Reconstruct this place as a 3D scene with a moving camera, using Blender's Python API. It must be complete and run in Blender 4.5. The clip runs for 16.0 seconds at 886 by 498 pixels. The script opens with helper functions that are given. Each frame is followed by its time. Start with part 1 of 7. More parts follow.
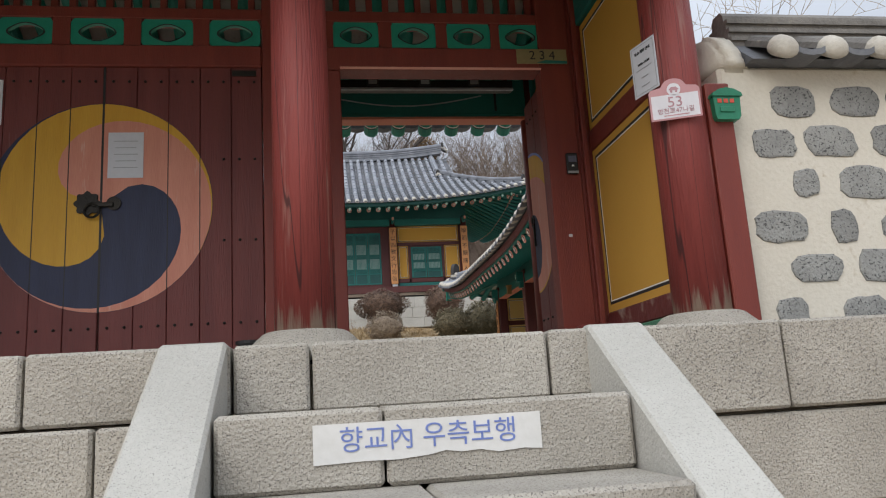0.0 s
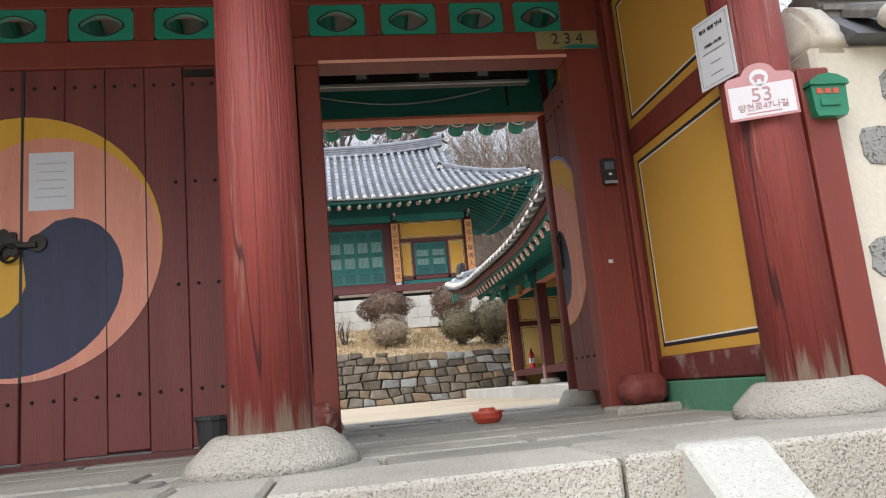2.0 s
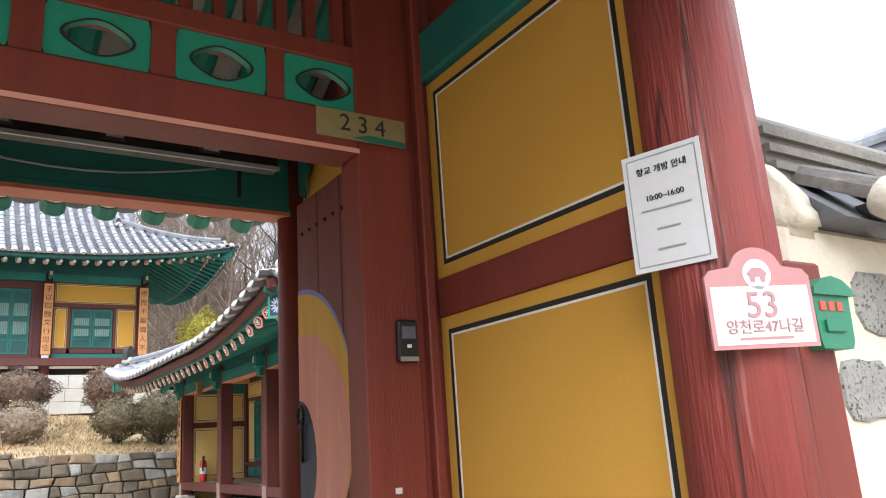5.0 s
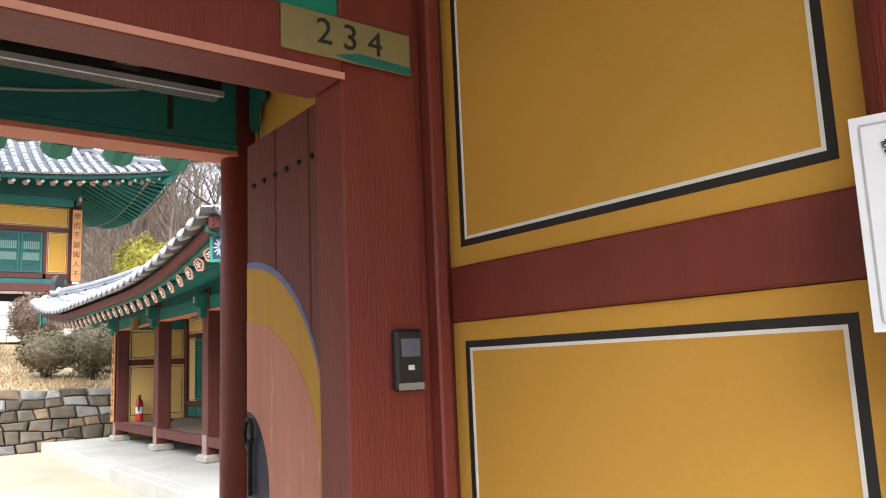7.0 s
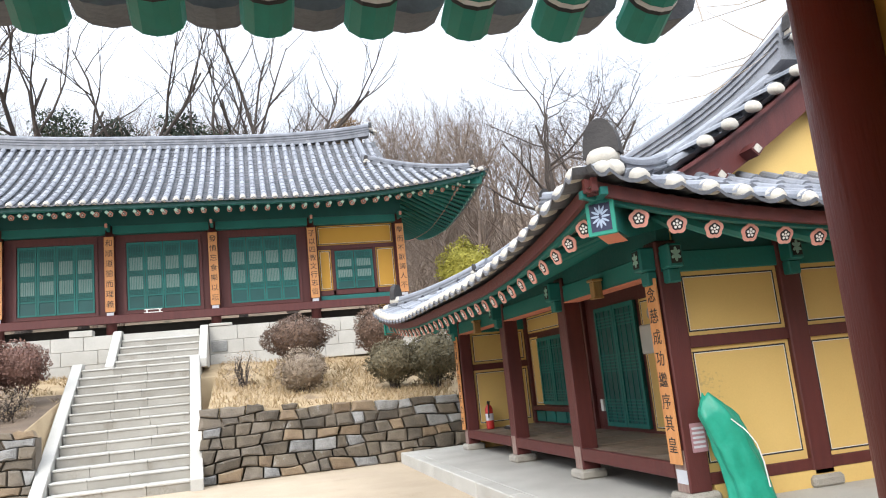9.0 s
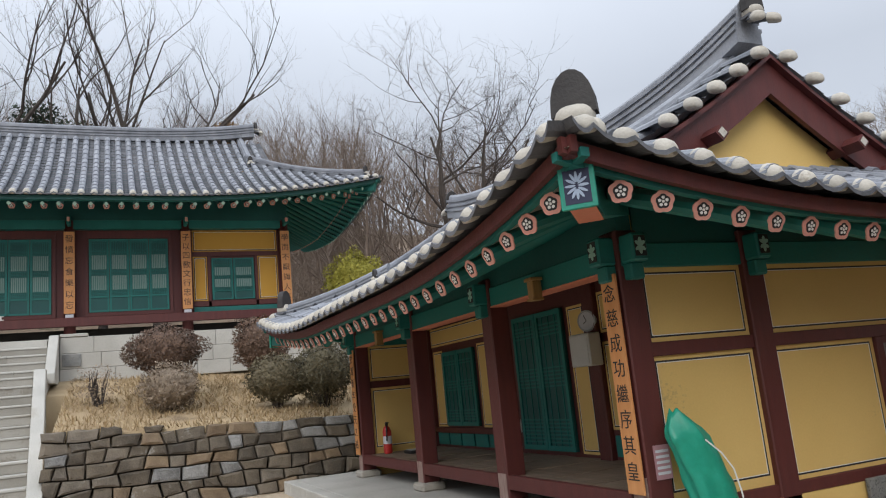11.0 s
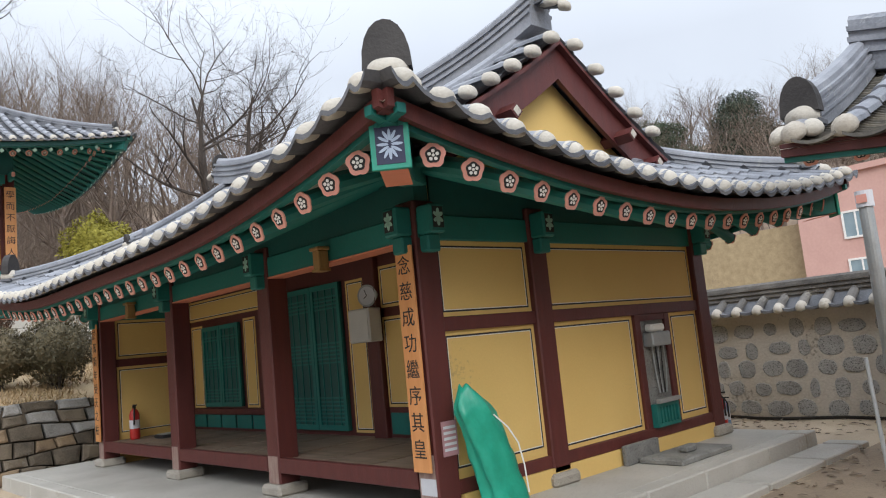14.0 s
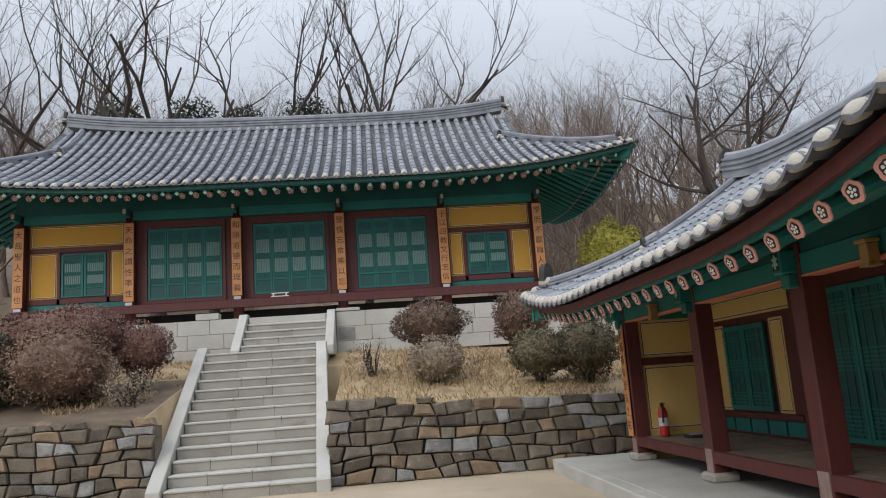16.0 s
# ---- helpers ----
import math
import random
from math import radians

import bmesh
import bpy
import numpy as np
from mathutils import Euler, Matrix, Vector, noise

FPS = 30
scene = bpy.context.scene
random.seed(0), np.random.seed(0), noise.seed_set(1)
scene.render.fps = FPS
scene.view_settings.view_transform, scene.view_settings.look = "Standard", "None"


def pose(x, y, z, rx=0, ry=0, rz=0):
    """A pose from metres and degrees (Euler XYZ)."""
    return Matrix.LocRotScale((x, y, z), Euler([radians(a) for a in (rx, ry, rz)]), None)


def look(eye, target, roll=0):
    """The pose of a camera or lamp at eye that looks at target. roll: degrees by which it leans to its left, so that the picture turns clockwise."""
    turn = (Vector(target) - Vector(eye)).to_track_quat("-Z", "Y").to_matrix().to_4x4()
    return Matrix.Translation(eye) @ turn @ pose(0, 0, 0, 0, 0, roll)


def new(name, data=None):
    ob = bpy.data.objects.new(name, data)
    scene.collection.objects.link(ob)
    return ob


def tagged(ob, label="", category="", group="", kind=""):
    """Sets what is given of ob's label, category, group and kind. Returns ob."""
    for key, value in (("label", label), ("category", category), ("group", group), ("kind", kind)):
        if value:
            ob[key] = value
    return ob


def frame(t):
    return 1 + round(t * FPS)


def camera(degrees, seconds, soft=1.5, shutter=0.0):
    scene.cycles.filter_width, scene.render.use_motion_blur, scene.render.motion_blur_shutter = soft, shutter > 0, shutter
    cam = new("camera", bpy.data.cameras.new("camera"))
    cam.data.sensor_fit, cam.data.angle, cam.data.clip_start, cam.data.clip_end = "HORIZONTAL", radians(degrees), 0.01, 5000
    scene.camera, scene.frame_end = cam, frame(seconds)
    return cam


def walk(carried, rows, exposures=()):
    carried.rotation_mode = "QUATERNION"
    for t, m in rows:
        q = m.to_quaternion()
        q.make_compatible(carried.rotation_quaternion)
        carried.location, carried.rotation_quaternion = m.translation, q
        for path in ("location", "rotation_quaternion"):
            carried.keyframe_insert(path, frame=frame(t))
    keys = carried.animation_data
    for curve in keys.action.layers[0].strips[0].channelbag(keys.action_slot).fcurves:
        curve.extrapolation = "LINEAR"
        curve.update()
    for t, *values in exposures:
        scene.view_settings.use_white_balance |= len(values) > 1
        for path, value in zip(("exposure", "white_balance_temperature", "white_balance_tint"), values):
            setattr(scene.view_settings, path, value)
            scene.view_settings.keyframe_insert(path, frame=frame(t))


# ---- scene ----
cam = camera(61.2, 16.0, soft=1.1)
METRES, EYE, TILT, LEAN, TURN = 8.0, 1.5, 0.0, 0.0, -9.0
ROWS = [
    (0.0, 0.0, 0.0, 0.0, 0.7, 11.35, 3.49),
    (0.5, 0.0033, 0.0283, 0.0118, 2.21, 11.59, 3.86),
    (1.0, 0.0032, 0.0538, 0.0353, 4.56, 11.3, 4.5),
    (1.5, -0.0073, 0.0865, 0.0567, 4.61, 10.98, 4.65),
    (2.0, -0.0018, 0.1164, 0.056, 1.3, 10.53, 5.21),
    (2.5, 0.0001, 0.1647, 0.0613, -3.07, 10.19, 5.55),
    (3.0, -0.0091, 0.2129, 0.0799, -7.59, 10.53, 5.16),
    (3.5, -0.0062, 0.2426, 0.0948, -10.91, 12.16, 4.27),
    (4.0, 0.0005, 0.2688, 0.1183, -14.16, 13.57, 3.8),
    (4.5, -0.0036, 0.2956, 0.1371, -19.76, 14.88, 3.56),
    (7.0, 0.0177, 0.4195, 0.1964, -27.63, 8.49, 2.37),
    (7.5, 0.0183, 0.4716, 0.1974, -20.56, 8.17, 3.04),
    (8.0, -0.0004, 0.5273, 0.2027, -12.34, 8.87, 4.39),
    (8.5, -0.011, 0.5904, 0.2081, -4.65, 9.74, 5.66),
    (11.0, -0.0463, 0.8195, 0.2019, -14.2, 10.53, 5.45),
    (11.5, -0.0532, 0.8497, 0.2027, -24.63, 11.04, 6.11),
    (12.0, -0.0625, 0.8617, 0.202, -38.14, 10.2, 7.07),
    (12.5, -0.0555, 0.8682, 0.2013, -49.74, 8.43, 6.88),
    (13.0, -0.0506, 0.8744, 0.1998, -49.58, 6.89, 6.23),
    (13.5, -0.0522, 0.8773, 0.2001, -42.46, 6.65, 6.01),
    (14.0, -0.0568, 0.8816, 0.202, -32.91, 7.14, 5.56),
    (14.5, -0.0626, 0.8878, 0.2038, -21.84, 8.12, 5.35),
    (15.0, -0.0694, 0.8925, 0.2077, -10.83, 9.28, 5.05),
    (15.5, -0.0777, 0.8948, 0.2113, -1.05, 10.1, 4.48),
    (16.0, -0.0787, 0.8998, 0.2122, 4.28, 10.05, 4.01),
]
EXPOSURES = [(0.0, 0.16), (0.5, 0.28), (1.0, 0.65), (1.5, 0.92), (2.0, 0.85), (2.5, 0.66), (3.0, 0.58), (3.5, 0.68), (4.0, 0.9), (4.5, 1.18), (7.0, 1.72), (7.5, 1.88), (8.0, 1.65), (8.5, 1.3), (8.9, 1.2), (10.6, 0.45), (11.0, 0.2), (11.5, 0.15), (12.5, 0.2), (13.0, 0.32), (13.5, 0.45), (14.5, 0.56), (15.0, 0.38), (15.5, 0.17), (16.0, 0.07)]
walk(cam, [(t, pose(0, 0, EYE, TILT, LEAN, TURN) @ pose(METRES * x, METRES * y, METRES * z, 90 + pitch, roll, yaw)) for t, x, y, z, yaw, pitch, roll in ROWS], EXPOSURES)

# ---- sky and sun: a bright overcast winter day ----
world = bpy.data.worlds.new("overcast")
scene.world = world
world.use_nodes = True
wn, wl = world.node_tree.nodes, world.node_tree.links
sky = wn.new("ShaderNodeTexSky")
sky.sky_type, sky.sun_disc = "NISHITA", False
sky.sun_elevation, sky.sun_rotation = radians(35), radians(215)
clouds = wn.new("ShaderNodeTexNoise")
clouds.inputs["Scale"].default_value, clouds.inputs["Detail"].default_value = 2.2, 5.0
cloud_mix = wn.new("ShaderNodeMix")
cloud_mix.data_type = "RGBA"
cloud_mix.inputs["A"].default_value, cloud_mix.inputs["B"].default_value = (5.9, 6.4, 7.4, 1), (8.3, 8.9, 9.8, 1)
wl.new(clouds.outputs["Fac"], cloud_mix.inputs["Factor"])
veil = wn.new("ShaderNodeMix")
veil.data_type = "RGBA"
veil.inputs["Factor"].default_value = 0.9
wl.new(sky.outputs[0], veil.inputs["A"])
# an overcast sky is brighter overhead than at the horizon
where = wn.new("ShaderNodeTexCoord")
split = wn.new("ShaderNodeSeparateXYZ")
wl.new(where.outputs["Generated"], split.inputs[0])
rise = wn.new("ShaderNodeMapRange")
rise.inputs["From Min"].default_value, rise.inputs["From Max"].default_value = 0.35, 1.0
rise.inputs["To Min"].default_value, rise.inputs["To Max"].default_value = 0.78, 2.1
wl.new(split.outputs["Z"], rise.inputs["Value"])
lift = wn.new("ShaderNodeVectorMath")
lift.operation = "SCALE"
wl.new(cloud_mix.outputs["Result"], lift.inputs[0])
wl.new(rise.outputs["Result"], lift.inputs["Scale"])
wl.new(lift.outputs["Vector"], veil.inputs["B"])
wl.new(veil.outputs["Result"], wn["Background"].inputs["Color"])
wn["Background"].inputs["Strength"].default_value = 0.103
sun = new("sun", bpy.data.lights.new("sun", "SUN"))
sun.data.energy, sun.data.angle, sun.data.color = 1.5, radians(40), (1.0, 0.97, 0.92)
sun.matrix_world = look((-24, -29, 32), (0, 5, 0))

# ---- materials ----
def mat(name, c1, c2, scale=1.5, rough=0.7, bump=0.15, fine=40.0, vary=0.0, stretch=(1, 1, 1), speck=None, speck_scale=60.0, speck_amount=0.42, metal=0.0, wear=None, wear_amount=0.6, wear_scale=3.0, crack=None, foot=None):
    """Two colours mixed by coarse and fine noise in world metres, with grain, specks, wear and bump."""
    m = bpy.data.materials.new(name)
    m.use_nodes = True
    n, l = m.node_tree.nodes, m.node_tree.links
    b = n["Principled BSDF"]
    geo = n.new("ShaderNodeNewGeometry")
    mp = n.new("ShaderNodeMapping")
    mp.inputs["Scale"].default_value = stretch
    l.new(geo.outputs["Position"], mp.inputs["Vector"])

    def tex(s, detail=4.0, vec=mp):
        t = n.new("ShaderNodeTexNoise")
        t.inputs["Scale"].default_value, t.inputs["Detail"].default_value = s, detail
        l.new(vec.outputs[0], t.inputs["Vector"])
        return t.outputs["Fac"]

    def math_node(op, a, c):
        k = n.new("ShaderNodeMath")
        k.operation = op
        for i, v in enumerate((a, c)):
            if isinstance(v, (int, float)):
                k.inputs[i].default_value = v
            else:
                l.new(v, k.inputs[i])
        return k.outputs[0]

    def span(v, lo, hi, to0=0.0, to1=1.0):
        r = n.new("ShaderNodeMapRange")
        r.inputs["From Min"].default_value, r.inputs["From Max"].default_value = lo, hi
        r.inputs["To Min"].default_value, r.inputs["To Max"].default_value = to0, to1
        l.new(v, r.inputs["Value"])
        return r.outputs["Result"]

    def mix(f, a, c):
        k = n.new("ShaderNodeMix")
        k.data_type = "RGBA"
        l.new(f, k.inputs["Factor"])
        for s, v in (("A", a), ("B", c)):
            if isinstance(v, tuple):
                k.inputs[s].default_value = (*v, 1)
            else:
                l.new(v, k.inputs[s])
        return k.outputs["Result"]

    coarse, grain = tex(scale), tex(fine, 3.0)
    f = math_node("ADD", math_node("MULTIPLY", span(coarse, 0.3, 0.7), 0.65), math_node("MULTIPLY", span(grain, 0.3, 0.7), 0.35))
    if vary:
        info = n.new("ShaderNodeObjectInfo")
        f = math_node("ADD", f, math_node("MULTIPLY", math_node("SUBTRACT", info.outputs["Random"], 0.5), vary * 2))
        isl = math_node("MULTIPLY", math_node("SUBTRACT", geo.outputs["Random Per Island"], 0.5), vary * 2)
        f = math_node("ADD", f, isl)
    c = mix(f, c1, c2)
    if speck:
        c = mix(span(tex(speck_scale, 2.0, geo), speck_amount, speck_amount - 0.07), c, speck)
    if wear:
        w = math_node("ADD", math_node("MULTIPLY", tex(wear_scale, 6.0), 0.7), math_node("MULTIPLY", tex(fine * 0.7, 2.0), 0.3))
        c = mix(span(w, wear_amount, wear_amount + 0.08, 0.0, 0.85), c, wear)
    if crack:
        mc = n.new("ShaderNodeMapping")
        mc.inputs["Scale"].default_value = crack[0]
        l.new(geo.outputs["Position"], mc.inputs["Vector"])
        away = math_node("ABSOLUTE", math_node("SUBTRACT", tex(1.0, 1.5, mc), 0.5), 0.0)
        c = mix(span(away, crack[1], crack[1] * 0.4, 0.0, 0.9), c, crack[2])
    if foot:
        up = n.new("ShaderNodeSeparateXYZ")
        l.new(geo.outputs["Position"], up.inputs[0])
        low = span(up.outputs["Z"], foot[1], foot[0], 0.0, 0.42)
        bare = math_node("ADD", math_node("ADD", math_node("MULTIPLY", tex(2.2, 6.0), 0.6), math_node("MULTIPLY", tex(fine, 3.0), 0.25)), low)
        c = mix(span(bare, 0.66, 0.76, 0.0, 0.9), c, foot[2])
    l.new(c, b.inputs["Base Color"])
    l.new(span(grain, 0.2, 0.8, rough - 0.1, min(1.0, rough + 0.1)), b.inputs["Roughness"])
    b.inputs["Metallic"].default_value = metal
    if bump:
        bp = n.new("ShaderNodeBump")
        bp.inputs["Strength"].default_value, bp.inputs["Distance"].default_value = min(1.0, bump * 2), 0.01
        l.new(math_node("ADD", grain, math_node("MULTIPLY", coarse, 0.6)), bp.inputs["Height"])
        l.new(bp.outputs[0], b.inputs["Normal"])
    return m


GRANITE = mat("granite", (0.29, 0.265, 0.225), (0.50, 0.465, 0.405), 2.6, 0.85, 0.6, 90, 0.15, speck=(0.16, 0.145, 0.13), speck_scale=170, speck_amount=0.43, wear=(0.30, 0.25, 0.18), wear_amount=0.63, wear_scale=1.7)
PAVING = mat("worn_paving_granite", (0.23, 0.215, 0.19), (0.40, 0.375, 0.33), 1.8, 0.85, 0.45, 80, 0.22, speck=(0.15, 0.14, 0.125), speck_scale=170, speck_amount=0.42, wear=(0.22, 0.185, 0.14), wear_amount=0.6, wear_scale=1.5)
# stair risers: brown stain, plus the shade of upright faces put into the colour
RISER = mat("stained_shaded_riser_granite", (0.21, 0.195, 0.165), (0.35, 0.33, 0.29), 1.6, 0.88, 0.3, 60, 0.25, speck=(0.2, 0.19, 0.17), speck_scale=210, speck_amount=0.40, wear=(0.20, 0.175, 0.14), wear_amount=0.57, wear_scale=2.0)
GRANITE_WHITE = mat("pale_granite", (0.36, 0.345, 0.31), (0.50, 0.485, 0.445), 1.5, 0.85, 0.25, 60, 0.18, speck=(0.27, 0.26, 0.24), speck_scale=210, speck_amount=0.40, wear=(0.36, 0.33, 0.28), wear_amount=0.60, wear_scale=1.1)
RED = mat("red_paint", (0.145, 0.023, 0.016), (0.205, 0.036, 0.023), 2.0, 0.55, 0.12, 30, 0.0, (6, 6, 0.6), wear=(0.34, 0.20, 0.16), wear_amount=0.685, wear_scale=5.0)
RED_COL = mat("weathered_red_paint", (0.16, 0.022, 0.019), (0.28, 0.050, 0.041), 1.3, 0.6, 0.35, 14, 0.0, (7, 7, 0.45), wear=(0.30, 0.14, 0.115), wear_amount=0.57, wear_scale=1.6, crack=((8, 8, 0.30), 0.007, (0.06, 0.014, 0.014)), foot=(1.78, 2.18, (0.36, 0.27, 0.21)))
RED_DARK = mat("dark_red_paint", (0.075, 0.016, 0.015), (0.115, 0.026, 0.022), 2.0, 0.55, 0.12, 30, 0.0, (6, 6, 0.6))
DOOR_RED = mat("door_red_paint", (0.105, 0.020, 0.018), (0.16, 0.035, 0.030), 1.5, 0.6, 0.15, 18, 0.06, (8, 8, 0.5), wear=(0.20, 0.10, 0.09), wear_amount=0.64, wear_scale=1.6)
GREEN = mat("green_paint", (0.008, 0.118, 0.103), (0.015, 0.183, 0.160), 1.5, 0.55, 0.1, 30)
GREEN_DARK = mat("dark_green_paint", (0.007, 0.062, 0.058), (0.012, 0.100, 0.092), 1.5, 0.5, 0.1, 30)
GREEN_BRIGHT = mat("bright_green_paint", (0.008, 0.20, 0.14), (0.015, 0.28, 0.20), 1.5, 0.5, 0.1, 30)
OCHRE = mat("ochre_plaster", (0.54, 0.285, 0.040), (0.62, 0.34, 0.058), 0.8, 0.8, 0.06, 60, wear=(0.42, 0.21, 0.04), wear_amount=0.66, wear_scale=1.2)
OCHRE_PALE = mat("pale_ochre_plaster", (0.63, 0.42, 0.135), (0.72, 0.50, 0.18), 0.8, 0.8, 0.06, 60, wear=(0.45, 0.32, 0.13), wear_amount=0.64, wear_scale=1.0)
BLACK = mat("black_paint", (0.010, 0.010, 0.011), (0.022, 0.021, 0.022), 5, 0.6, 0.05)
WHITE = mat("white_paint", (0.72, 0.71, 0.68), (0.80, 0.79, 0.76), 3, 0.7, 0.06)
PINK = mat("pink_paint", (0.62, 0.27, 0.22), (0.70, 0.36, 0.29), 3, 0.65, 0.08)
ORANGE_RED = mat("orange_red_paint", (0.55, 0.17, 0.10), (0.64, 0.24, 0.15), 3, 0.65, 0.08)
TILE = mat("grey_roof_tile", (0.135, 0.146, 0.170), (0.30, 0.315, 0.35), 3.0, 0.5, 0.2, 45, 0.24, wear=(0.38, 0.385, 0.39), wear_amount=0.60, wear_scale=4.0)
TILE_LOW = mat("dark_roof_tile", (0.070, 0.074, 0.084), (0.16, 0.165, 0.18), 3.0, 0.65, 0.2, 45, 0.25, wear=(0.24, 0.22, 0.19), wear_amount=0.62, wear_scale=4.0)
LIME = mat("lime_plaster", (0.38, 0.352, 0.305), (0.55, 0.515, 0.45), 4.0, 0.85, 0.25, 50, 0.2, wear=(0.36, 0.32, 0.26), wear_amount=0.58, wear_scale=8)
PLASTER = mat("cream_wall_plaster", (0.52, 0.475, 0.395), (0.65, 0.61, 0.53), 1.2, 0.85, 0.25, 40, wear=(0.42, 0.35, 0.25), wear_amount=0.60, wear_scale=1.2)
STONE_GREY = mat("grey_field_stone", (0.15, 0.15, 0.145), (0.30, 0.30, 0.285), 5.0, 0.85, 0.5, 60, 0.25, speck=(0.07, 0.07, 0.07), speck_scale=90)
STONE_WALL = mat("brown_retaining_stone", (0.055, 0.045, 0.034), (0.165, 0.135, 0.10), 3.0, 0.9, 0.6, 40, 0.4, wear=(0.26, 0.25, 0.23), wear_amount=0.62, wear_scale=3)
# dark fill behind the paving joints; also painted as shade under the decks
DARK = mat("shade_and_joint_dark", (0.02, 0.018, 0.015), (0.04, 0.035, 0.03), 4, 0.95, 0.2)
SAND = mat("sandy_yard", (0.36, 0.285, 0.20), (0.49, 0.395, 0.285), 0.9, 0.95, 0.3, 120, wear=(0.30, 0.23, 0.15), wear_amount=0.60, wear_scale=1.3)
DRYGRASS = mat("dry_grass_soil", (0.27, 0.19, 0.105), (0.46, 0.35, 0.21), 1.3, 0.95, 0.5, 60, wear=(0.16, 0.11, 0.065), wear_amount=0.56, wear_scale=1.4)
BANK_SOIL = mat("bare_bank_soil", (0.085, 0.060, 0.040), (0.18, 0.13, 0.09), 2.0, 0.95, 0.6, 50, wear=(0.26, 0.19, 0.12), wear_amount=0.60, wear_scale=1.6)
FOREST = mat("leaf_litter_hill", (0.16, 0.115, 0.08), (0.29, 0.22, 0.16), 0.25, 0.95, 0.5, 6, wear=(0.09, 0.08, 0.05), wear_amount=0.58, wear_scale=0.5)
WOODFLOOR = mat("worn_deck_wood", (0.13, 0.095, 0.07), (0.26, 0.20, 0.155), 2.0, 0.6, 0.2, 20, 0.2, (8, 0.7, 8))
PLAQUE_WOOD = mat("orange_plaque_wood", (0.55, 0.23, 0.075), (0.66, 0.31, 0.12), 2.0, 0.55, 0.1, 20, 0, (8, 8, 0.6))
BOARD_WOOD = mat("yellow_board_wood", (0.25, 0.135, 0.045), (0.38, 0.22, 0.08), 2.0, 0.5, 0.12, 16, 0, (10, 10, 0.5))


# ---- mesh helpers ----
BASE = {}


def thing(name, label, category, base=(0, 0, 0), group="", kind=""):
    ob = new(name)
    ob.empty_display_size = 0.1
    ob.location = base
    BASE[ob] = Vector(base)
    return tagged(ob, label, category, group, kind)


def mesh_of(bm, name, material, smooth=False, recalc=True):
    if recalc:
        bmesh.ops.recalc_face_normals(bm, faces=bm.faces[:])
    me = bpy.data.meshes.new(name)
    bm.to_mesh(me)
    bm.free()
    for m in material if isinstance(material, (list, tuple)) else (material,):
        me.materials.append(m)
    if smooth:
        me.polygons.foreach_set("use_smooth", [True] * len(me.polygons))
    return me


def part(name, bm, material, parent=None, label="", smooth=False, kind=""):
    """One mesh object, drawn in world metres, under its thing or part."""
    me = mesh_of(bm, name, material, smooth)
    ob = new(name, me)
    if parent is not None:
        ob.parent = parent
        BASE[ob] = BASE[parent]
        me.transform(Matrix.Translation(-BASE[parent]))
    else:
        BASE[ob] = Vector((0, 0, 0))
    return tagged(ob, label, kind=kind)


def piece(name, me, m, parent):
    """An object of its own on shared mesh data, at the world pose m."""
    ob = new(name, me)
    ob.parent = parent
    ob.matrix_basis = Matrix.Translation(-BASE[parent]) @ m
    return ob


def box(bm, x0, x1, y0, y1, z0, z1, bev=0.0):
    r = bmesh.ops.create_cube(bm, size=1, matrix=Matrix.Translation(((x0 + x1) / 2, (y0 + y1) / 2, (z0 + z1) / 2)) @ Matrix.Diagonal((abs(x1 - x0), abs(y1 - y0), abs(z1 - z0), 1)))
    if bev:
        es = list({e for v in r["verts"] for e in v.link_edges})
        bmesh.ops.bevel(bm, geom=es, offset=bev, segments=1, affect="EDGES")
    return bm


def boxes(*args, bev=0.0):
    bm = bmesh.new()
    for a in args:
        box(bm, *a, bev=bev)
    return bm


def one_box(*a, bev=0.0):
    return box(bmesh.new(), *a, bev=bev)


def tube(bm, pts, radii, n=8, cap=True, flat=None):
    """A tapered tube along points."""
    rings = []
    pts = [Vector(p) for p in pts]
    for i, p in enumerate(pts):
        d = (pts[min(i + 1, len(pts) - 1)] - pts[max(i - 1, 0)]).normalized()
        s = d.cross(Vector((0, 0, 1)))
        s = s.normalized() if s.length > 1e-4 else Vector((1, 0, 0))
        u = s.cross(d)
        r = radii[i] if isinstance(radii, (list, tuple)) else radii
        rings.append([bm.verts.new(p + r * (math.cos(a) * s + math.sin(a) * u)) for a in (2 * math.pi * k / n for k in range(n))])
    for a, b in zip(rings, rings[1:]):
        for k in range(n):
            bm.faces.new((a[k], a[(k + 1) % n], b[(k + 1) % n], b[k]))
    if cap:
        bm.faces.new(rings[0])
        bm.faces.new(rings[-1])
    return bm


def sweep(bm, pts, section, cap=True):
    """A section (side, up) swept along points, kept upright."""
    rings = []
    pts = [Vector(p) for p in pts]
    for i, p in enumerate(pts):
        d = pts[min(i + 1, len(pts) - 1)] - pts[max(i - 1, 0)]
        d.z = 0
        s = d.normalized().cross(Vector((0, 0, 1)))
        rings.append([bm.verts.new(p + s * a + Vector((0, 0, c))) for a, c in section])
    n = len(section)
    for a, b in zip(rings, rings[1:]):
        for k in range(n):
            bm.faces.new((a[k], a[(k + 1) % n], b[(k + 1) % n], b[k]))
    if cap:
        bm.faces.new(rings[0])
        bm.faces.new(rings[-1])
    return bm


def disc(bm, c, normal, up, outline):
    """A flat face from an outline (a, b) in the plane with the given normal."""
    normal, up = Vector(normal).normalized(), Vector(up)
    s = up.cross(normal).normalized()
    u = normal.cross(s)
    return bm.faces.new([bm.verts.new(Vector(c) + s * a + u * b) for a, b in outline])


